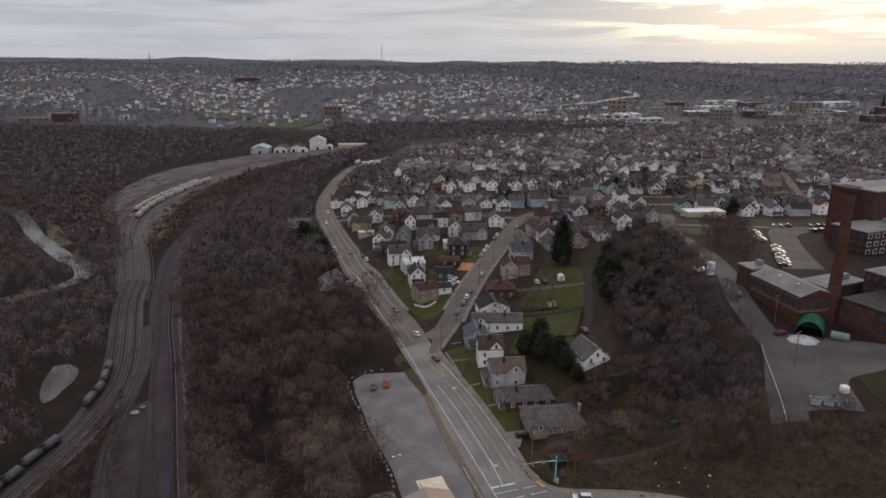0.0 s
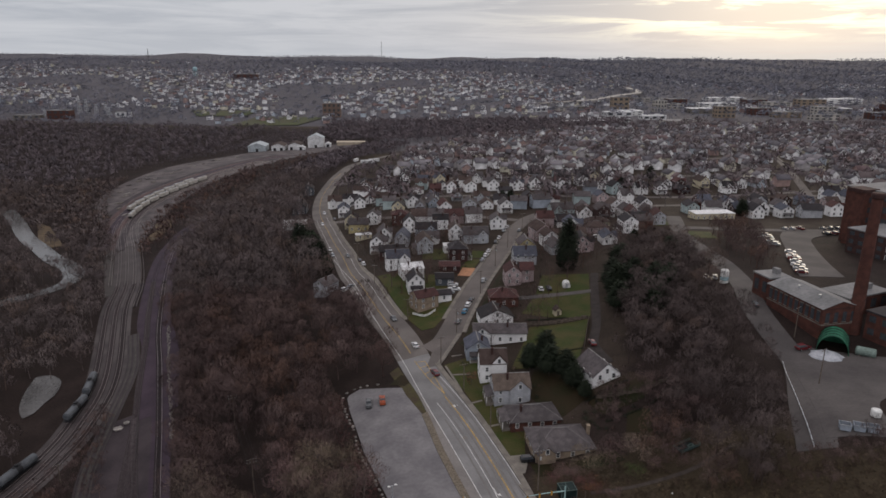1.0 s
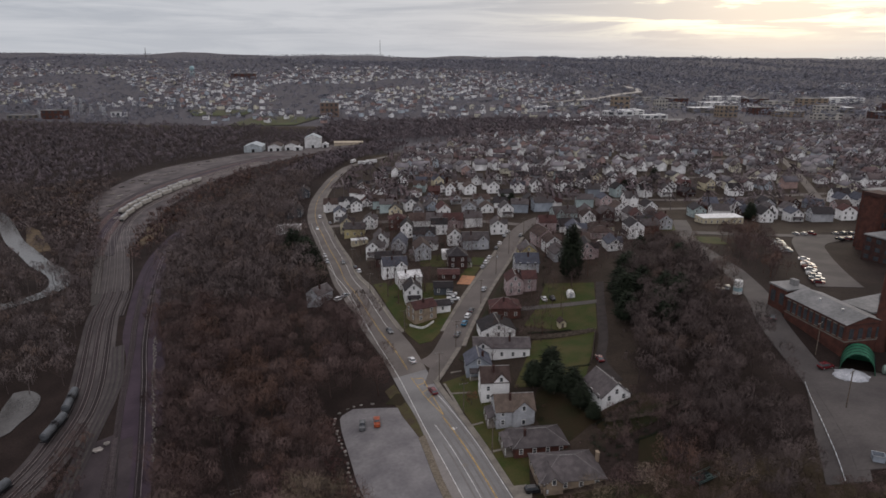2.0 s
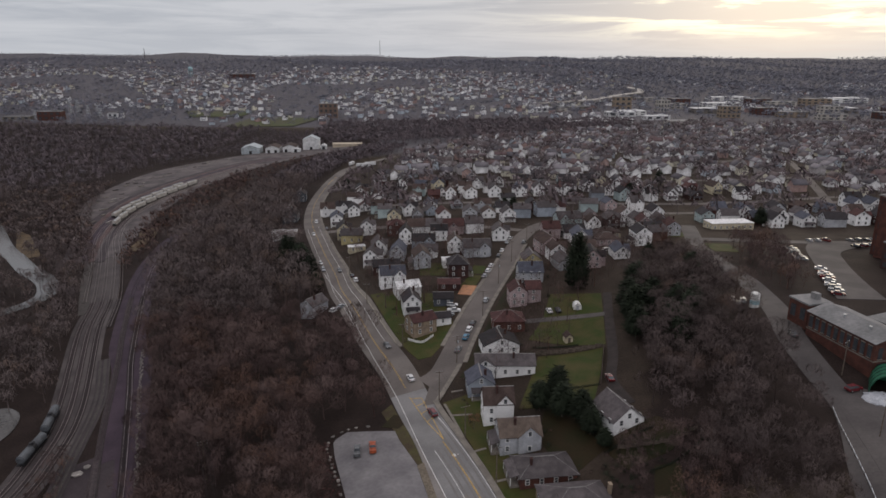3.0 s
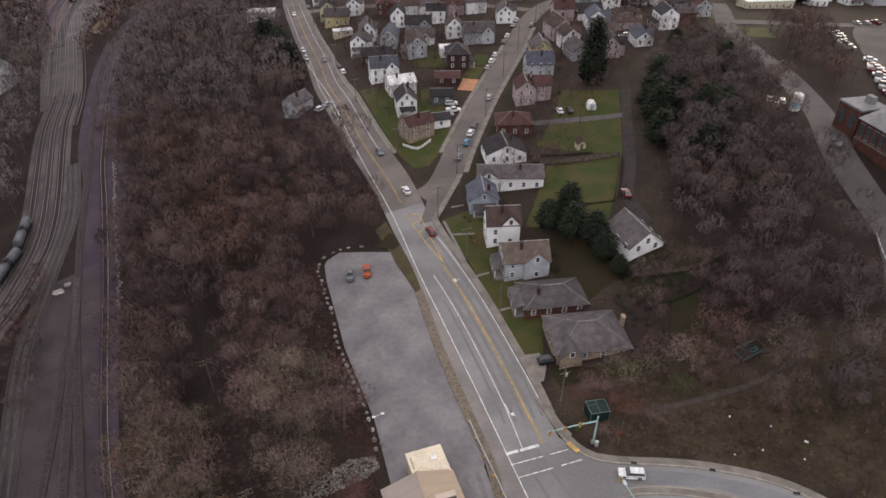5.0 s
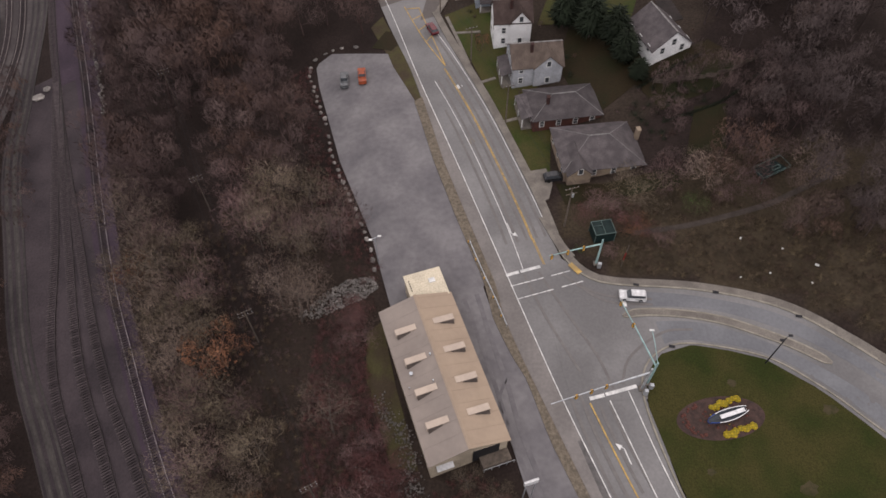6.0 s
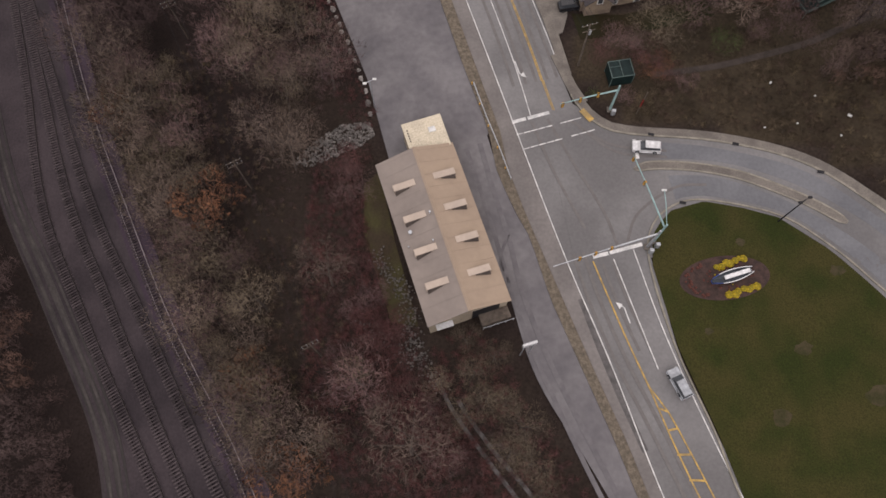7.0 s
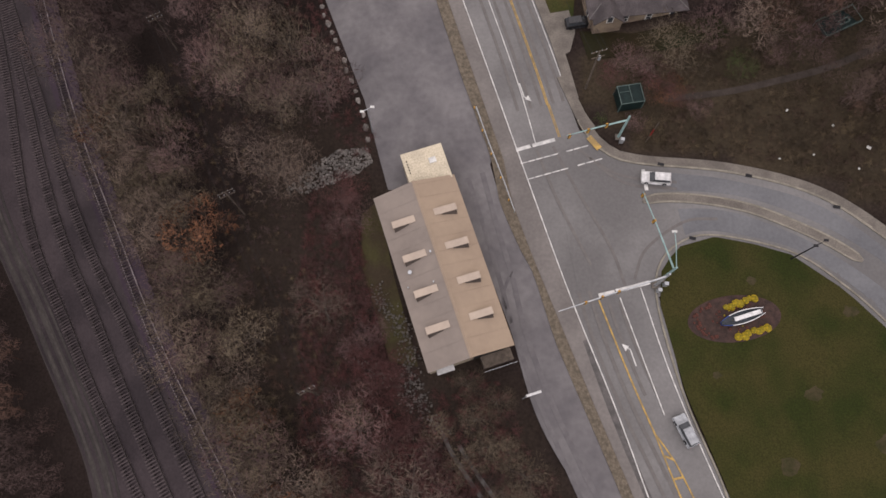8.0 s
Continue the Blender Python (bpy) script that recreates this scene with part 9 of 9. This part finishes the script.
def shells(kind):
    """Body, glass house and roof meshes of a kind of car, forward along +x."""
    if kind in SHELL:
        return SHELL[kind]
    prof = {"sedan": [(-2.3, 0.42), (-2.0, 0.26), (2.05, 0.26), (2.32, 0.45), (2.25, 0.72), (1.05, 0.92), (-1.55, 0.97), (-2.25, 0.92)],
            "suv": [(-2.3, 0.45), (-2.05, 0.30), (2.05, 0.30), (2.32, 0.5), (2.25, 0.88), (1.1, 1.05), (-2.2, 1.1), (-2.32, 0.9)],
            "pickup": [(-2.75, 0.5), (-2.5, 0.36), (2.45, 0.36), (2.72, 0.55), (2.65, 0.98), (1.4, 1.12), (-0.9, 1.12), (-2.72, 1.12)]}[kind]
    g = Geo()
    n = len(prof)
    rows = [(-0.78, 0.9), (-0.9, 1.0), (0.9, 1.0), (0.78, 0.9)]
    cx, cz = 0.0, 0.65
    vs = [(cx + (x - cx) * (0.985 if k in (0, 3) else 1), w, cz + (z - cz) * s) for k, (w, s) in enumerate(rows) for x, z in prof]
    g.add(vs, [tuple(range(n)), tuple(range(4 * n - 1, 3 * n - 1, -1))] + [(r * n + (k + 1) % n, r * n + k, (r + 1) * n + k, (r + 1) * n + (k + 1) % n) for r in range(3) for k in range(n)])
    if kind == "pickup":
        for w in (-0.84, 0.84):
            g.box((-1.8, w, 1.22), (1.85, 0.1, 0.25))
        g.box((-2.68, 0, 1.22), (0.1, 1.7, 0.25))
    lo, hi = {"sedan": ((-1.75, 1.05, 0.9), (-1.1, 0.35, 1.42)), "suv": ((-2.2, 1.15, 1.0), (-1.9, 0.35, 1.66)), "pickup": ((-0.85, 1.4, 1.08), (-0.6, 0.7, 1.78))}[kind]
    c = Geo()
    c.add([(lo[0], -0.82, lo[2]), (lo[1], -0.82, lo[2]), (lo[1], 0.82, lo[2]), (lo[0], 0.82, lo[2]), (hi[0], -0.64, hi[2]), (hi[1], -0.64, hi[2]), (hi[1], 0.64, hi[2]), (hi[0], 0.64, hi[2])], [(4, 5, 6, 7), (0, 1, 5, 4), (1, 2, 6, 5), (2, 3, 7, 6), (3, 0, 4, 7)])
    r = Geo()
    r.box(((hi[0] + hi[1]) / 2, 0, hi[2] + 0.02), (hi[1] - hi[0] + 0.12, 1.34, 0.07), taper=0.94)
    SHELL[kind] = (g, c, r)
    return SHELL[kind]


DONE = {}


def car(x, y, heading, kind, paint, label, lift=0.13, z=None):
    at = pose(x, y, (float(gz(x, y)) if z is None else z) + lift, 0, 0, heading)
    if (kind, paint) in DONE:
        c = copy_thing(DONE[(kind, paint)], at)
        return tagged(c, label)
    b, gl, r = shells(kind)
    c = thing("pickup_truck" if kind == "pickup" else "car", at, label, "truck" if kind == "pickup" else "car", "vehicles")
    part("body", b, CAR_PAINT[paint], c)
    part("glazing", gl, GLASS, c)
    part("roof", r, CAR_PAINT[paint], c)
    ax = 1.65 if kind == "pickup" else 1.42
    for u in (-ax, ax):
        for v in (-0.82, 0.82):
            w = part("wheel", TYRE_MESH, None, c, at=pose(u, v, 0.33))
            if y < 260:
                part("rim", RIM_MESH, None, w)
    e = 2.66 if kind == "pickup" else 2.26
    for v in (-0.62, 0.62) if y < 260 else ():
        part("headlight", LENS_MESH, None, c, at=pose(e, v, 0.68))
        part("tail_light", TAIL_MESH, None, c, at=pose(-e, v, 0.85))
    DONE[(kind, paint)] = c
    return c


def along(ref, y):
    i = int(np.argmin(np.abs(ref[:, 1] - y)))
    d = ref[min(i + 1, len(ref) - 1), :2] - ref[max(i - 1, 0), :2]
    return math.degrees(math.atan2(d[1], d[0]))


hm, hs = (lambda y: along(main_c, y)), (lambda y: along(st_c, y))
for x, y, hd, kd, pt, lab in (
    (-27.2, 230.6, hm(230) + 180, "sedan", "grey", "dark grey car driving on the main road"), (-16.6, 206.2, hm(206), "sedan", "white", "white sedan driving on the main road"), (-8.3, 184.3, hm(184), "suv", "red", "dark red car driving on the main road"),
    (30.6, 108.3, 178, "suv", "white", "white car waiting at the side road stop line"), (33.4, 70.2, hm(70), "suv", "silver", "silver car in the turning lane"),
    (2.7, 239.4, hs(239), "suv", "white", "white car parked along the street"), (1.4, 233.0, hs(233), "suv", "blue", "blue car parked along the street"), (-1.2, 223.8, hs(223), "sedan", "grey", "grey car parked along the street"), (4.0, 244.5, hs(244), "sedan", "black", "black car parked along the street"),
    (9.6, 266.6, hs(266), "suv", "silver", "silver car parked beside the footway"), (-4.2, 262.6, 8, "suv", "white", "white car in a short drive"), (-3.4, 256.8, 8, "pickup", "white", "white pickup in a short drive"), (-5.4, 253.6, 8, "sedan", "silver", "silver car in a short drive"),
    (9.9, 295.2, hs(295), "sedan", "silver", "silver car parked along the street"), (11.6, 301.2, hs(301), "suv", "white", "white car parked along the street"), (13.2, 308.0, hs(308), "sedan", "white", "white car parked along the street"), (17.4, 322.0, hs(322), "suv", "black", "black car parked along the street"),
    (19.4, 330.4, hs(330), "sedan", "white", "white car parked along the street"), (22.8, 345.0, hs(345), "suv", "silver", "silver car parked along the street"), (24.9, 353.4, hs(353), "sedan", "white", "white car parked along the street"), (31.4, 344.0, hs(344), "suv", "grey", "grey car parked along the street"),
    (33.6, 250.2, 95, "sedan", "white", "white car on a garden drive"), (36.8, 249.6, 95, "suv", "black", "black car on a garden drive"), (-51.0, 305.9, hm(306), "suv", "white", "white car on the main road"), (-54.0, 313.5, hm(313), "sedan", "black", "black car on the main road"),
    (-62.5, 325.5, hm(325) + 180, "sedan", "grey", "grey car on the main road"), (-86.0, 408.0, hm(408), "sedan", "grey", "grey car on the main road"), (-98.0, 432.6, hm(432) + 180, "suv", "white", "white car on the main road"), (-92.0, 398.0, hm(398) + 180, "sedan", "white", "white car at the roadside"),
    (-72.0, 331.0, hm(331) + 180, "suv", "silver", "silver car parked at the roadside"), (-75.5, 341.0, hm(341) + 180, "sedan", "white", "white car parked at the roadside"),
    (18.8, 136.4, 12, "suv", "black", "black jeep on the bungalow drive"), (-24.0, 168.6, 100, "pickup", "orange", "orange pickup parked in the gravel lot"), (-28.2, 167.9, 98, "pickup", "grey", "dark pickup parked in the gravel lot"), (44.6, 191.4, 97, "sedan", "red", "dark red car on the garden lane"),
    (-54.0, 268.5, 60, "suv", "white", "white car beside the grey house"), (-51.5, 271.0, 60, "sedan", "silver", "silver car beside the grey house"),
    (97.0, 228.0, 70, "suv", "silver", "silver car parked by the tank"), (94.2, 225.5, 70, "sedan", "grey", "grey car parked by the tank"), (95.0, 231.5, 70, "sedan", "white", "white car parked by the tank"),
    (102.0, 168.4, 20, "suv", "red", "red car beside the salt heap"), (99.6, 197.5, 75, "sedan", "grey", "dark car beside the factory"), (70.0, 322.0, 20, "suv", "white", "white car in a back yard"), (66.0, 318.0, 100, "pickup", "grey", "grey pickup in a back yard"), (76.0, 324.0, 80, "sedan", "silver", "silver car in a back yard"),
):
    car(x, y, hd, kd, pt, lab)
rr = random.Random(21)
for row, (x0, y0, x1, y1, n, hd) in enumerate(((133.0, 235, 146.5, 273, 11, -20), (153, 312, 147, 290, 6, -18), (172, 333, 206, 337, 9, 95), (182, 317, 196, 323, 4, 110))):
    for k in range(n):
        t = k / (n - 1)
        if rr.random() < 0.12:
            continue
        pt = rr.choice(("white", "silver", "white", "silver", "grey", "red", "black"))
        car(x0 + (x1 - x0) * t, y0 + (y1 - y0) * t, hd + rr.uniform(-3, 3), rr.choice(("sedan", "suv", "sedan", "pickup")), pt, "%s car parked in the factory car park" % pt, 0.2)
for x, y, hd in ((-118, 690, 80), (-104, 668, 20), (-96, 672, 22), (-98, 662, 20)):
    tl = thing("box_trailer", pose(x, y, float(gz(x, y)), 0, 0, hd), "white box trailer parked near the railway", "trailer", "box trailers")
    part("box", Geo().box((0, 0, 2.6), (11, 2.5, 2.8)), WHITE_METAL, tl)
    part("chassis", Geo().box((0, 0, 1.0), (10.6, 1.2, 0.3)), DARK, tl)
    for u in (-4.2, -3.1):
        for v in (-1.05, 1.05):
            part("wheel", Geo().tube([(u, v - 0.15, 0.5), (u, v + 0.15, 0.5)], 0.5, 10), TYRE, tl)


# ---- poles, wires, signals ----
def utility_pole(x, y, h, turn, label, arms=1, base=None, drum=False):
    z = float(gz(x, y)) if base is None else base
    p = thing("utility_pole", pose(x, y, z, 0, 0, turn), label, "utility pole", "utility poles")
    part("pole", Geo().tube([(0, 0, -0.6), (0, 0, h * 0.5), (0, 0, h)], [0.17, 0.14, 0.11], 8), TIMBER, p)
    tips = []
    for k in range(arms):
        a = part("crossarm", Geo().box((0, 0.12 * (1 if k == 0 else -1) if arms > 1 else 0.1, h - 0.35 - 0.9 * (k if arms < 3 else 0)), (2.6, 0.1, 0.12)), TIMBER, p)
        for u in (-1.2, -0.45, 0.45, 1.2):
            part("insulator", Geo().lathe((u, 0.1, h - 0.28 - 0.9 * k), [(0.05, 0), (0.08, 0.08), (0.04, 0.2)], 6), GALV, a)
    if drum:
        part("transformer", Geo().lathe((0.35, 0, h - 2.6), [(0.2, 0), (0.24, 0.1), (0.24, 0.9), (0.15, 1.0)], 10), GALV, p)
        part("lower_arm", Geo().box((0, -0.12, h - 1.5), (2.2, 0.1, 0.12)), TIMBER, p)
    c, s = math.cos(radians(turn)), math.sin(radians(turn))
    return [(x + u * c, y + u * s, z + h - 0.05) for u in (-1.2, 0.45, 1.2)]


def wires(rows, sag=0.9, r=0.02):
    for a, b in zip(rows, rows[1:]):
        for p, q in zip(a, b):
            p, q = Vector(p), Vector(q)
            g = Geo().tube([p.lerp(q, k / 8) - Vector((0, 0, sag * 4 * (k / 8) * (1 - k / 8))) for k in range(9)], r, 3, cap=False)
            tagged(part("wire", g, DARK), "thin dark power wire between poles", "wire", "overhead wires")


hp = []
for x, y, h, tn, dr in ((19.9, 124.2, 11, 20, True), (9.2, 152.6, 10, 22, False), (1.4, 171.4, 10, 22, False), (-6.6, 191.6, 10, 18, False), (-1.6, 215.0, 10, 14, True), (8.0, 252.0, 10.5, 14, False), (15.6, 286.0, 10.5, 14, True), (23.0, 313.0, 10.5, 14, False), (33.0, 346.0, 10, 20, False)):
    hp.append(utility_pole(x, y, h, tn, "brown timber utility pole beside the footway", 1, None, dr))
wires(hp)
lp = []
for x, y, h, tn, b in ((-11.0, 46.0, 12, 30, -7), (-20.4, 73.0, 12, 30, -8.3), (-36.9, 102.9, 12, 30, -10.9), (-55.0, 136.0, 12, 30, -13.0), (-72.0, 170.0, 12, 28, -13.0)):
    lp.append(utility_pole(x, y, h, tn, "grey timber pole with paired crossarms in the wood", 2, b))
wires(lp, 1.2)
tp = []
for x, y in ((-21.4, 229.5), (-40.0, 268.0), (-56.0, 318.0), (-76.0, 372.0)):
    tp.append(utility_pole(x, y, 9, 20, "timber utility pole by the main road"))
wires(tp)
for x, y in ((-120, 152), (-146, 300), (95.5, 146), (103, 176), (100.2, 242), (127, 262)):
    utility_pole(x, y, 10, 40, "lone timber utility pole")


def signal_head(parent, at):
    h = part("signal_head", Geo().box((0, 0, 0), (0.34, 0.3, 1.05)), SIGNAL_YELLOW, parent, at=at)
    part("backplate", Geo().box((0, 0.1, 0), (0.5, 0.04, 1.25)), DARK, h)
    for k, m in enumerate((LAMP_RED, SIGNAL_YELLOW, GREEN_MESH)):
        part("lens", Geo().tube([(0, -0.15, 0.33 - 0.33 * k), (0, -0.20, 0.33 - 0.33 * k)], 0.12, 10), m, h)


def signal_mast(x, y, ends, label, mat, heads, lamp=None):
    z = float(gz(x, y)) + 0.2
    s = thing("traffic_signal", pose(x, y, z), label, "traffic signal", "junction signals")
    part("pole", Geo().tube([(0, 0, -0.3), (0, 0, 3.5), (0, 0, 7.2)], [0.22, 0.19, 0.15], 10), mat, s)
    part("base", Geo().box((0, 0, 0.1), (0.9, 0.9, 0.35)), CONCRETE, s)
    for ex, ey in ends:
        d = Vector((ex - x, ey - y, 0))
        a = part("mast_arm", Geo().tube([(0, 0, 6.0), d * 0.5 + Vector((0, 0, 6.5)), d + Vector((0, 0, 6.7))], [0.15, 0.11, 0.07], 8), mat, s)
        deg = math.degrees(math.atan2(d.y, d.x))
        for k in heads:
            p = d * k + Vector((0, 0, 6.2))
            signal_head(a, pose(p.x, p.y, p.z, 0, 0, deg))
    part("cabinet", Geo().box((0.4, -0.9, 0.8), (0.6, 0.5, 1.3)), GALV, s)
    if lamp:
        d = Vector((lamp[0] - x, lamp[1] - y, 0))
        part("lamp_arm", Geo().tube([(0, 0, 7.0), d * 0.6 + Vector((0, 0, 8.4)), d + Vector((0, 0, 8.8))], 0.06, 6), mat, s)
        part("lamp_head", Geo().box((d.x, d.y, 8.75), (0.7, 0.3, 0.16)), TRIM, s)


signal_mast(31.0, 92.2, [(26.8, 103.6)], "teal signal mast with arm over the side road", TEAL, (0.62, 0.97), (30.4, 97.0))
signal_mast(30.0, 91.2, [(14.4, 85.2)], "grey signal mast with arm over the main road", GALV, (0.45, 0.6, 0.75))
signal_mast(25.0, 115.4, [(15.6, 112.0)], "teal signal mast with arm over the main road", TEAL, (0.35, 0.65, 0.95))
for x, y, ex, ey, h, lab in ((50.6, 96.2, 55.6, 99.6, 8.5, "tall lamp post with two lamps at the lawn edge"), (-14.8, 115.2, -14.0, 116.2, 8.0, "lamp post at the edge of the gravel lot")):
    l = thing("street_lamp", pose(x, y, float(gz(x, y)) + 0.1), lab, "street lamp", "lamp posts")
    part("pole", Geo().tube([(0, 0, -0.2), (0, 0, h)], [0.12, 0.08], 8), DARK if h > 8.2 else GALV, l)
    part("arm", Geo().tube([(-0.7, -0.4, h), (0.7, 0.4, h)], 0.05, 6), DARK if h > 8.2 else GALV, l)
    for s in (-1, 1):
        part("lamp_head", Geo().box((0.75 * s, 0.43 * s, h), (0.6, 0.35, 0.16)), TRIM if h < 8.2 else DARK, l)
sg = thing("sign_board", pose(11.1, 73.8, float(gz(11.1, 73.8)), 0, 0, 20), "narrow white sign board on two posts", "sign")
part("board", Geo().box((0, 0, 7.4), (2.1, 0.32, 1.2)), WHITE_METAL, sg)
for u in (-0.7, 0.7):
    part("post", Geo().tube([(u, 0, -0.4), (u, 0, 6.9)], 0.09, 8), GALV, sg)
mp = thing("marker_pole", pose(29.4, 114.8, 0.9), "thin red and white pole on the bank", "pole")
part("pole", Geo().tube([(0, 0, -0.3), (0.2, 0.2, 6)], 0.09, 8), TIMBER, mp)
part("stripe", Geo().tube([(0.05, 0.05, 2.0), (0.12, 0.12, 4.0)], 0.11, 8), LAMP_RED, mp)
gr = thing("guard_rail", pose(0, 0, 0), "grey roadside guard rail with yellow markers", "guard rail")
gl = curve([(2.0, 119.5), (4.2, 113.5), (6.6, 107.5), (8.6, 102)], 1.9)
for k, p in enumerate(gl):
    q = float(gz(p[0], p[1]))
    part("post", Geo().box((p[0], p[1], q + 0.5), (0.14, 0.14, 1.2)), GALV, gr)
    if k % 2 == 0:
        part("marker", Geo().box((p[0] - 0.3, p[1], q + 0.8), (0.22, 0.22, 0.5)), SIGNAL_YELLOW, gr)
part("rail", Geo().tube([(p[0], p[1], float(gz(p[0], p[1])) + 0.95) for p in gl], 0.09, 5), GALV, gr)

# ---- stones ----
ROCKS = []
for k in range(6):
    rn = np.random.default_rng(300 + k)
    bm = bmesh.new()
    bmesh.ops.create_icosphere(bm, subdivisions=1, radius=0.5)
    for v in bm.verts:
        v.co = v.co * rn.uniform(0.7, 1.15)
        v.co.z *= 0.7
    me = bpy.data.meshes.new("rock")
    bm.to_mesh(me)
    bm.free()
    me.materials.append(ROCK)
    ROCKS.append(me)
rr = random.Random(3)
heap = thing("riprap", pose(0, 0, 0), "fan of pale broken stones on the slope", "stones")
RIP = [(-29.5, 106.6), (-25, 110.6), (-20.7, 112.6), (-15.6, 112.6), (-14.4, 110.2), (-17, 108.2), (-20.2, 107.2), (-26, 105.6)]
n = 0
while n < 290:
    x, y = rr.uniform(-30, -14), rr.uniform(105, 113)
    if not inside(RIP, np.array([x]), np.array([y]))[0]:
        continue
    k = rr.uniform(0.24, 0.5) * (1.0 if x > -24 else 0.7)
    part("rock", ROCKS[n % 6], None, heap, at=Matrix.LocRotScale((x, y, float(gz(x, y)) + 0.12), Euler((rr.uniform(-0.5, 0.5), rr.uniform(-0.5, 0.5), rr.uniform(0, 6))), (k * 1.3, k, k)))
    n += 1
g = Geo()
n = 0
while n < 700:
    x, y = rr.uniform(-29, -14), rr.uniform(105, 113)
    if not inside(RIP, np.array([x]), np.array([y]))[0] or rr.random() > (x + 32) / 17:
        continue
    k = rr.uniform(0.12, 0.36)
    g.box((x, y, float(gz(x, y)) + 0.05 + k * 0.3), (k, k * rr.uniform(0.6, 1.3), k * 0.8), rz=rr.uniform(0, 3), taper=0.7)
    n += 1
tagged(part("rubble", g, ROCK), "small broken stones between the larger rocks", "stones", "", "stuff")
edge = curve([(-15.5, 114), (-17.6, 121), (-22, 131), (-26.8, 141.7), (-31.5, 156), (-36.0, 168), (-38.0, 175.5), (-35, 180), (-31, 181.2), (-27, 181)], 1.9)
edge_n = normals(edge)
for k, p in enumerate(edge):
    if rr.random() < 0.12:
        continue
    s = rr.uniform(0.75, 1.1)
    ob = new("boulder", ROCKS[k % 6])
    ob.matrix_basis = Matrix.LocRotScale((p[0] + rr.uniform(-0.3, 0.3), p[1], float(gz(p[0], p[1])) + 0.2), Euler((0, 0, math.atan2(edge_n[k, 1], edge_n[k, 0]) + rr.uniform(-0.25, 0.25))), (s * rr.uniform(0.9, 1.3), s * rr.uniform(1.1, 1.7), s * 1.0))
    tagged(ob, "grey boulder on the edge of the gravel lot", "boulder", "boulders along the lot")
for x, y, s in ((-119, 184, 2.4), (-117.5, 187, 1.8)):
    ob = new("ballast_heap", ROCKS[int(s * 10) % 6])
    ob.matrix_basis = Matrix.LocRotScale((x, y, float(gz(x, y)) + 0.3), Euler((0, 0, x)), (s * 1.8, s * 1.4, s * 0.8))
    tagged(ob, "pale heap of track stone beside the rails", "heap", "stone heaps")
# loose pale stones strewn along the track behind the beige building
rr = random.Random(29)
g = Geo()
for line, n, wide in (([(-13.0, 88.8), (-9.4, 85.2), (-6.8, 80.7), (-6.0, 75.5), (-3.0, 70.6), (-0.6, 67.6)], 520, 1.3), ([(-14.2, 77.8), (-9.4, 75.5), (-5.5, 72.0)], 170, 0.9)):
    c = curve(line, 0.5)[:, :2]
    for k in range(n):
        q = c[rr.randrange(len(c))]
        x, y = q[0] + rr.gauss(0, wide * 0.6), q[1] + rr.gauss(0, wide * 0.6)
        k = rr.uniform(0.10, 0.34)
        g.box((x, y, float(gz(x, y)) + 0.12 + k * 0.3), (k, k * rr.uniform(0.6, 1.3), k * 0.7), rz=rr.uniform(0, 3), taper=0.7)
tagged(part("loose_stone", g, ROCK), "pale stones strewn along the overgrown track", "stones", "", "stuff")
for x, y, a, b in ((51.0, 119.9, 0.45, 0.3), (62.2, 113.4, 0.7, 0.45), (57.5, 117.2, 0.3, 0.3), (54.6, 112.6, 0.3, 0.25), (60.8, 110.2, 0.35, 0.25), (49.6, 112.0, 0.3, 0.2)):
    t = tagged(part("litter", Geo().box((0, 0, 0.08), (a, b, 0.16), taper=0.8), TRIM), "small pale scrap lying in the scrub", "litter", "scraps on the bank")
    t.matrix_basis = pose(x, y, float(gz(x, y)) + 0.5, 0, 0, x * 40)
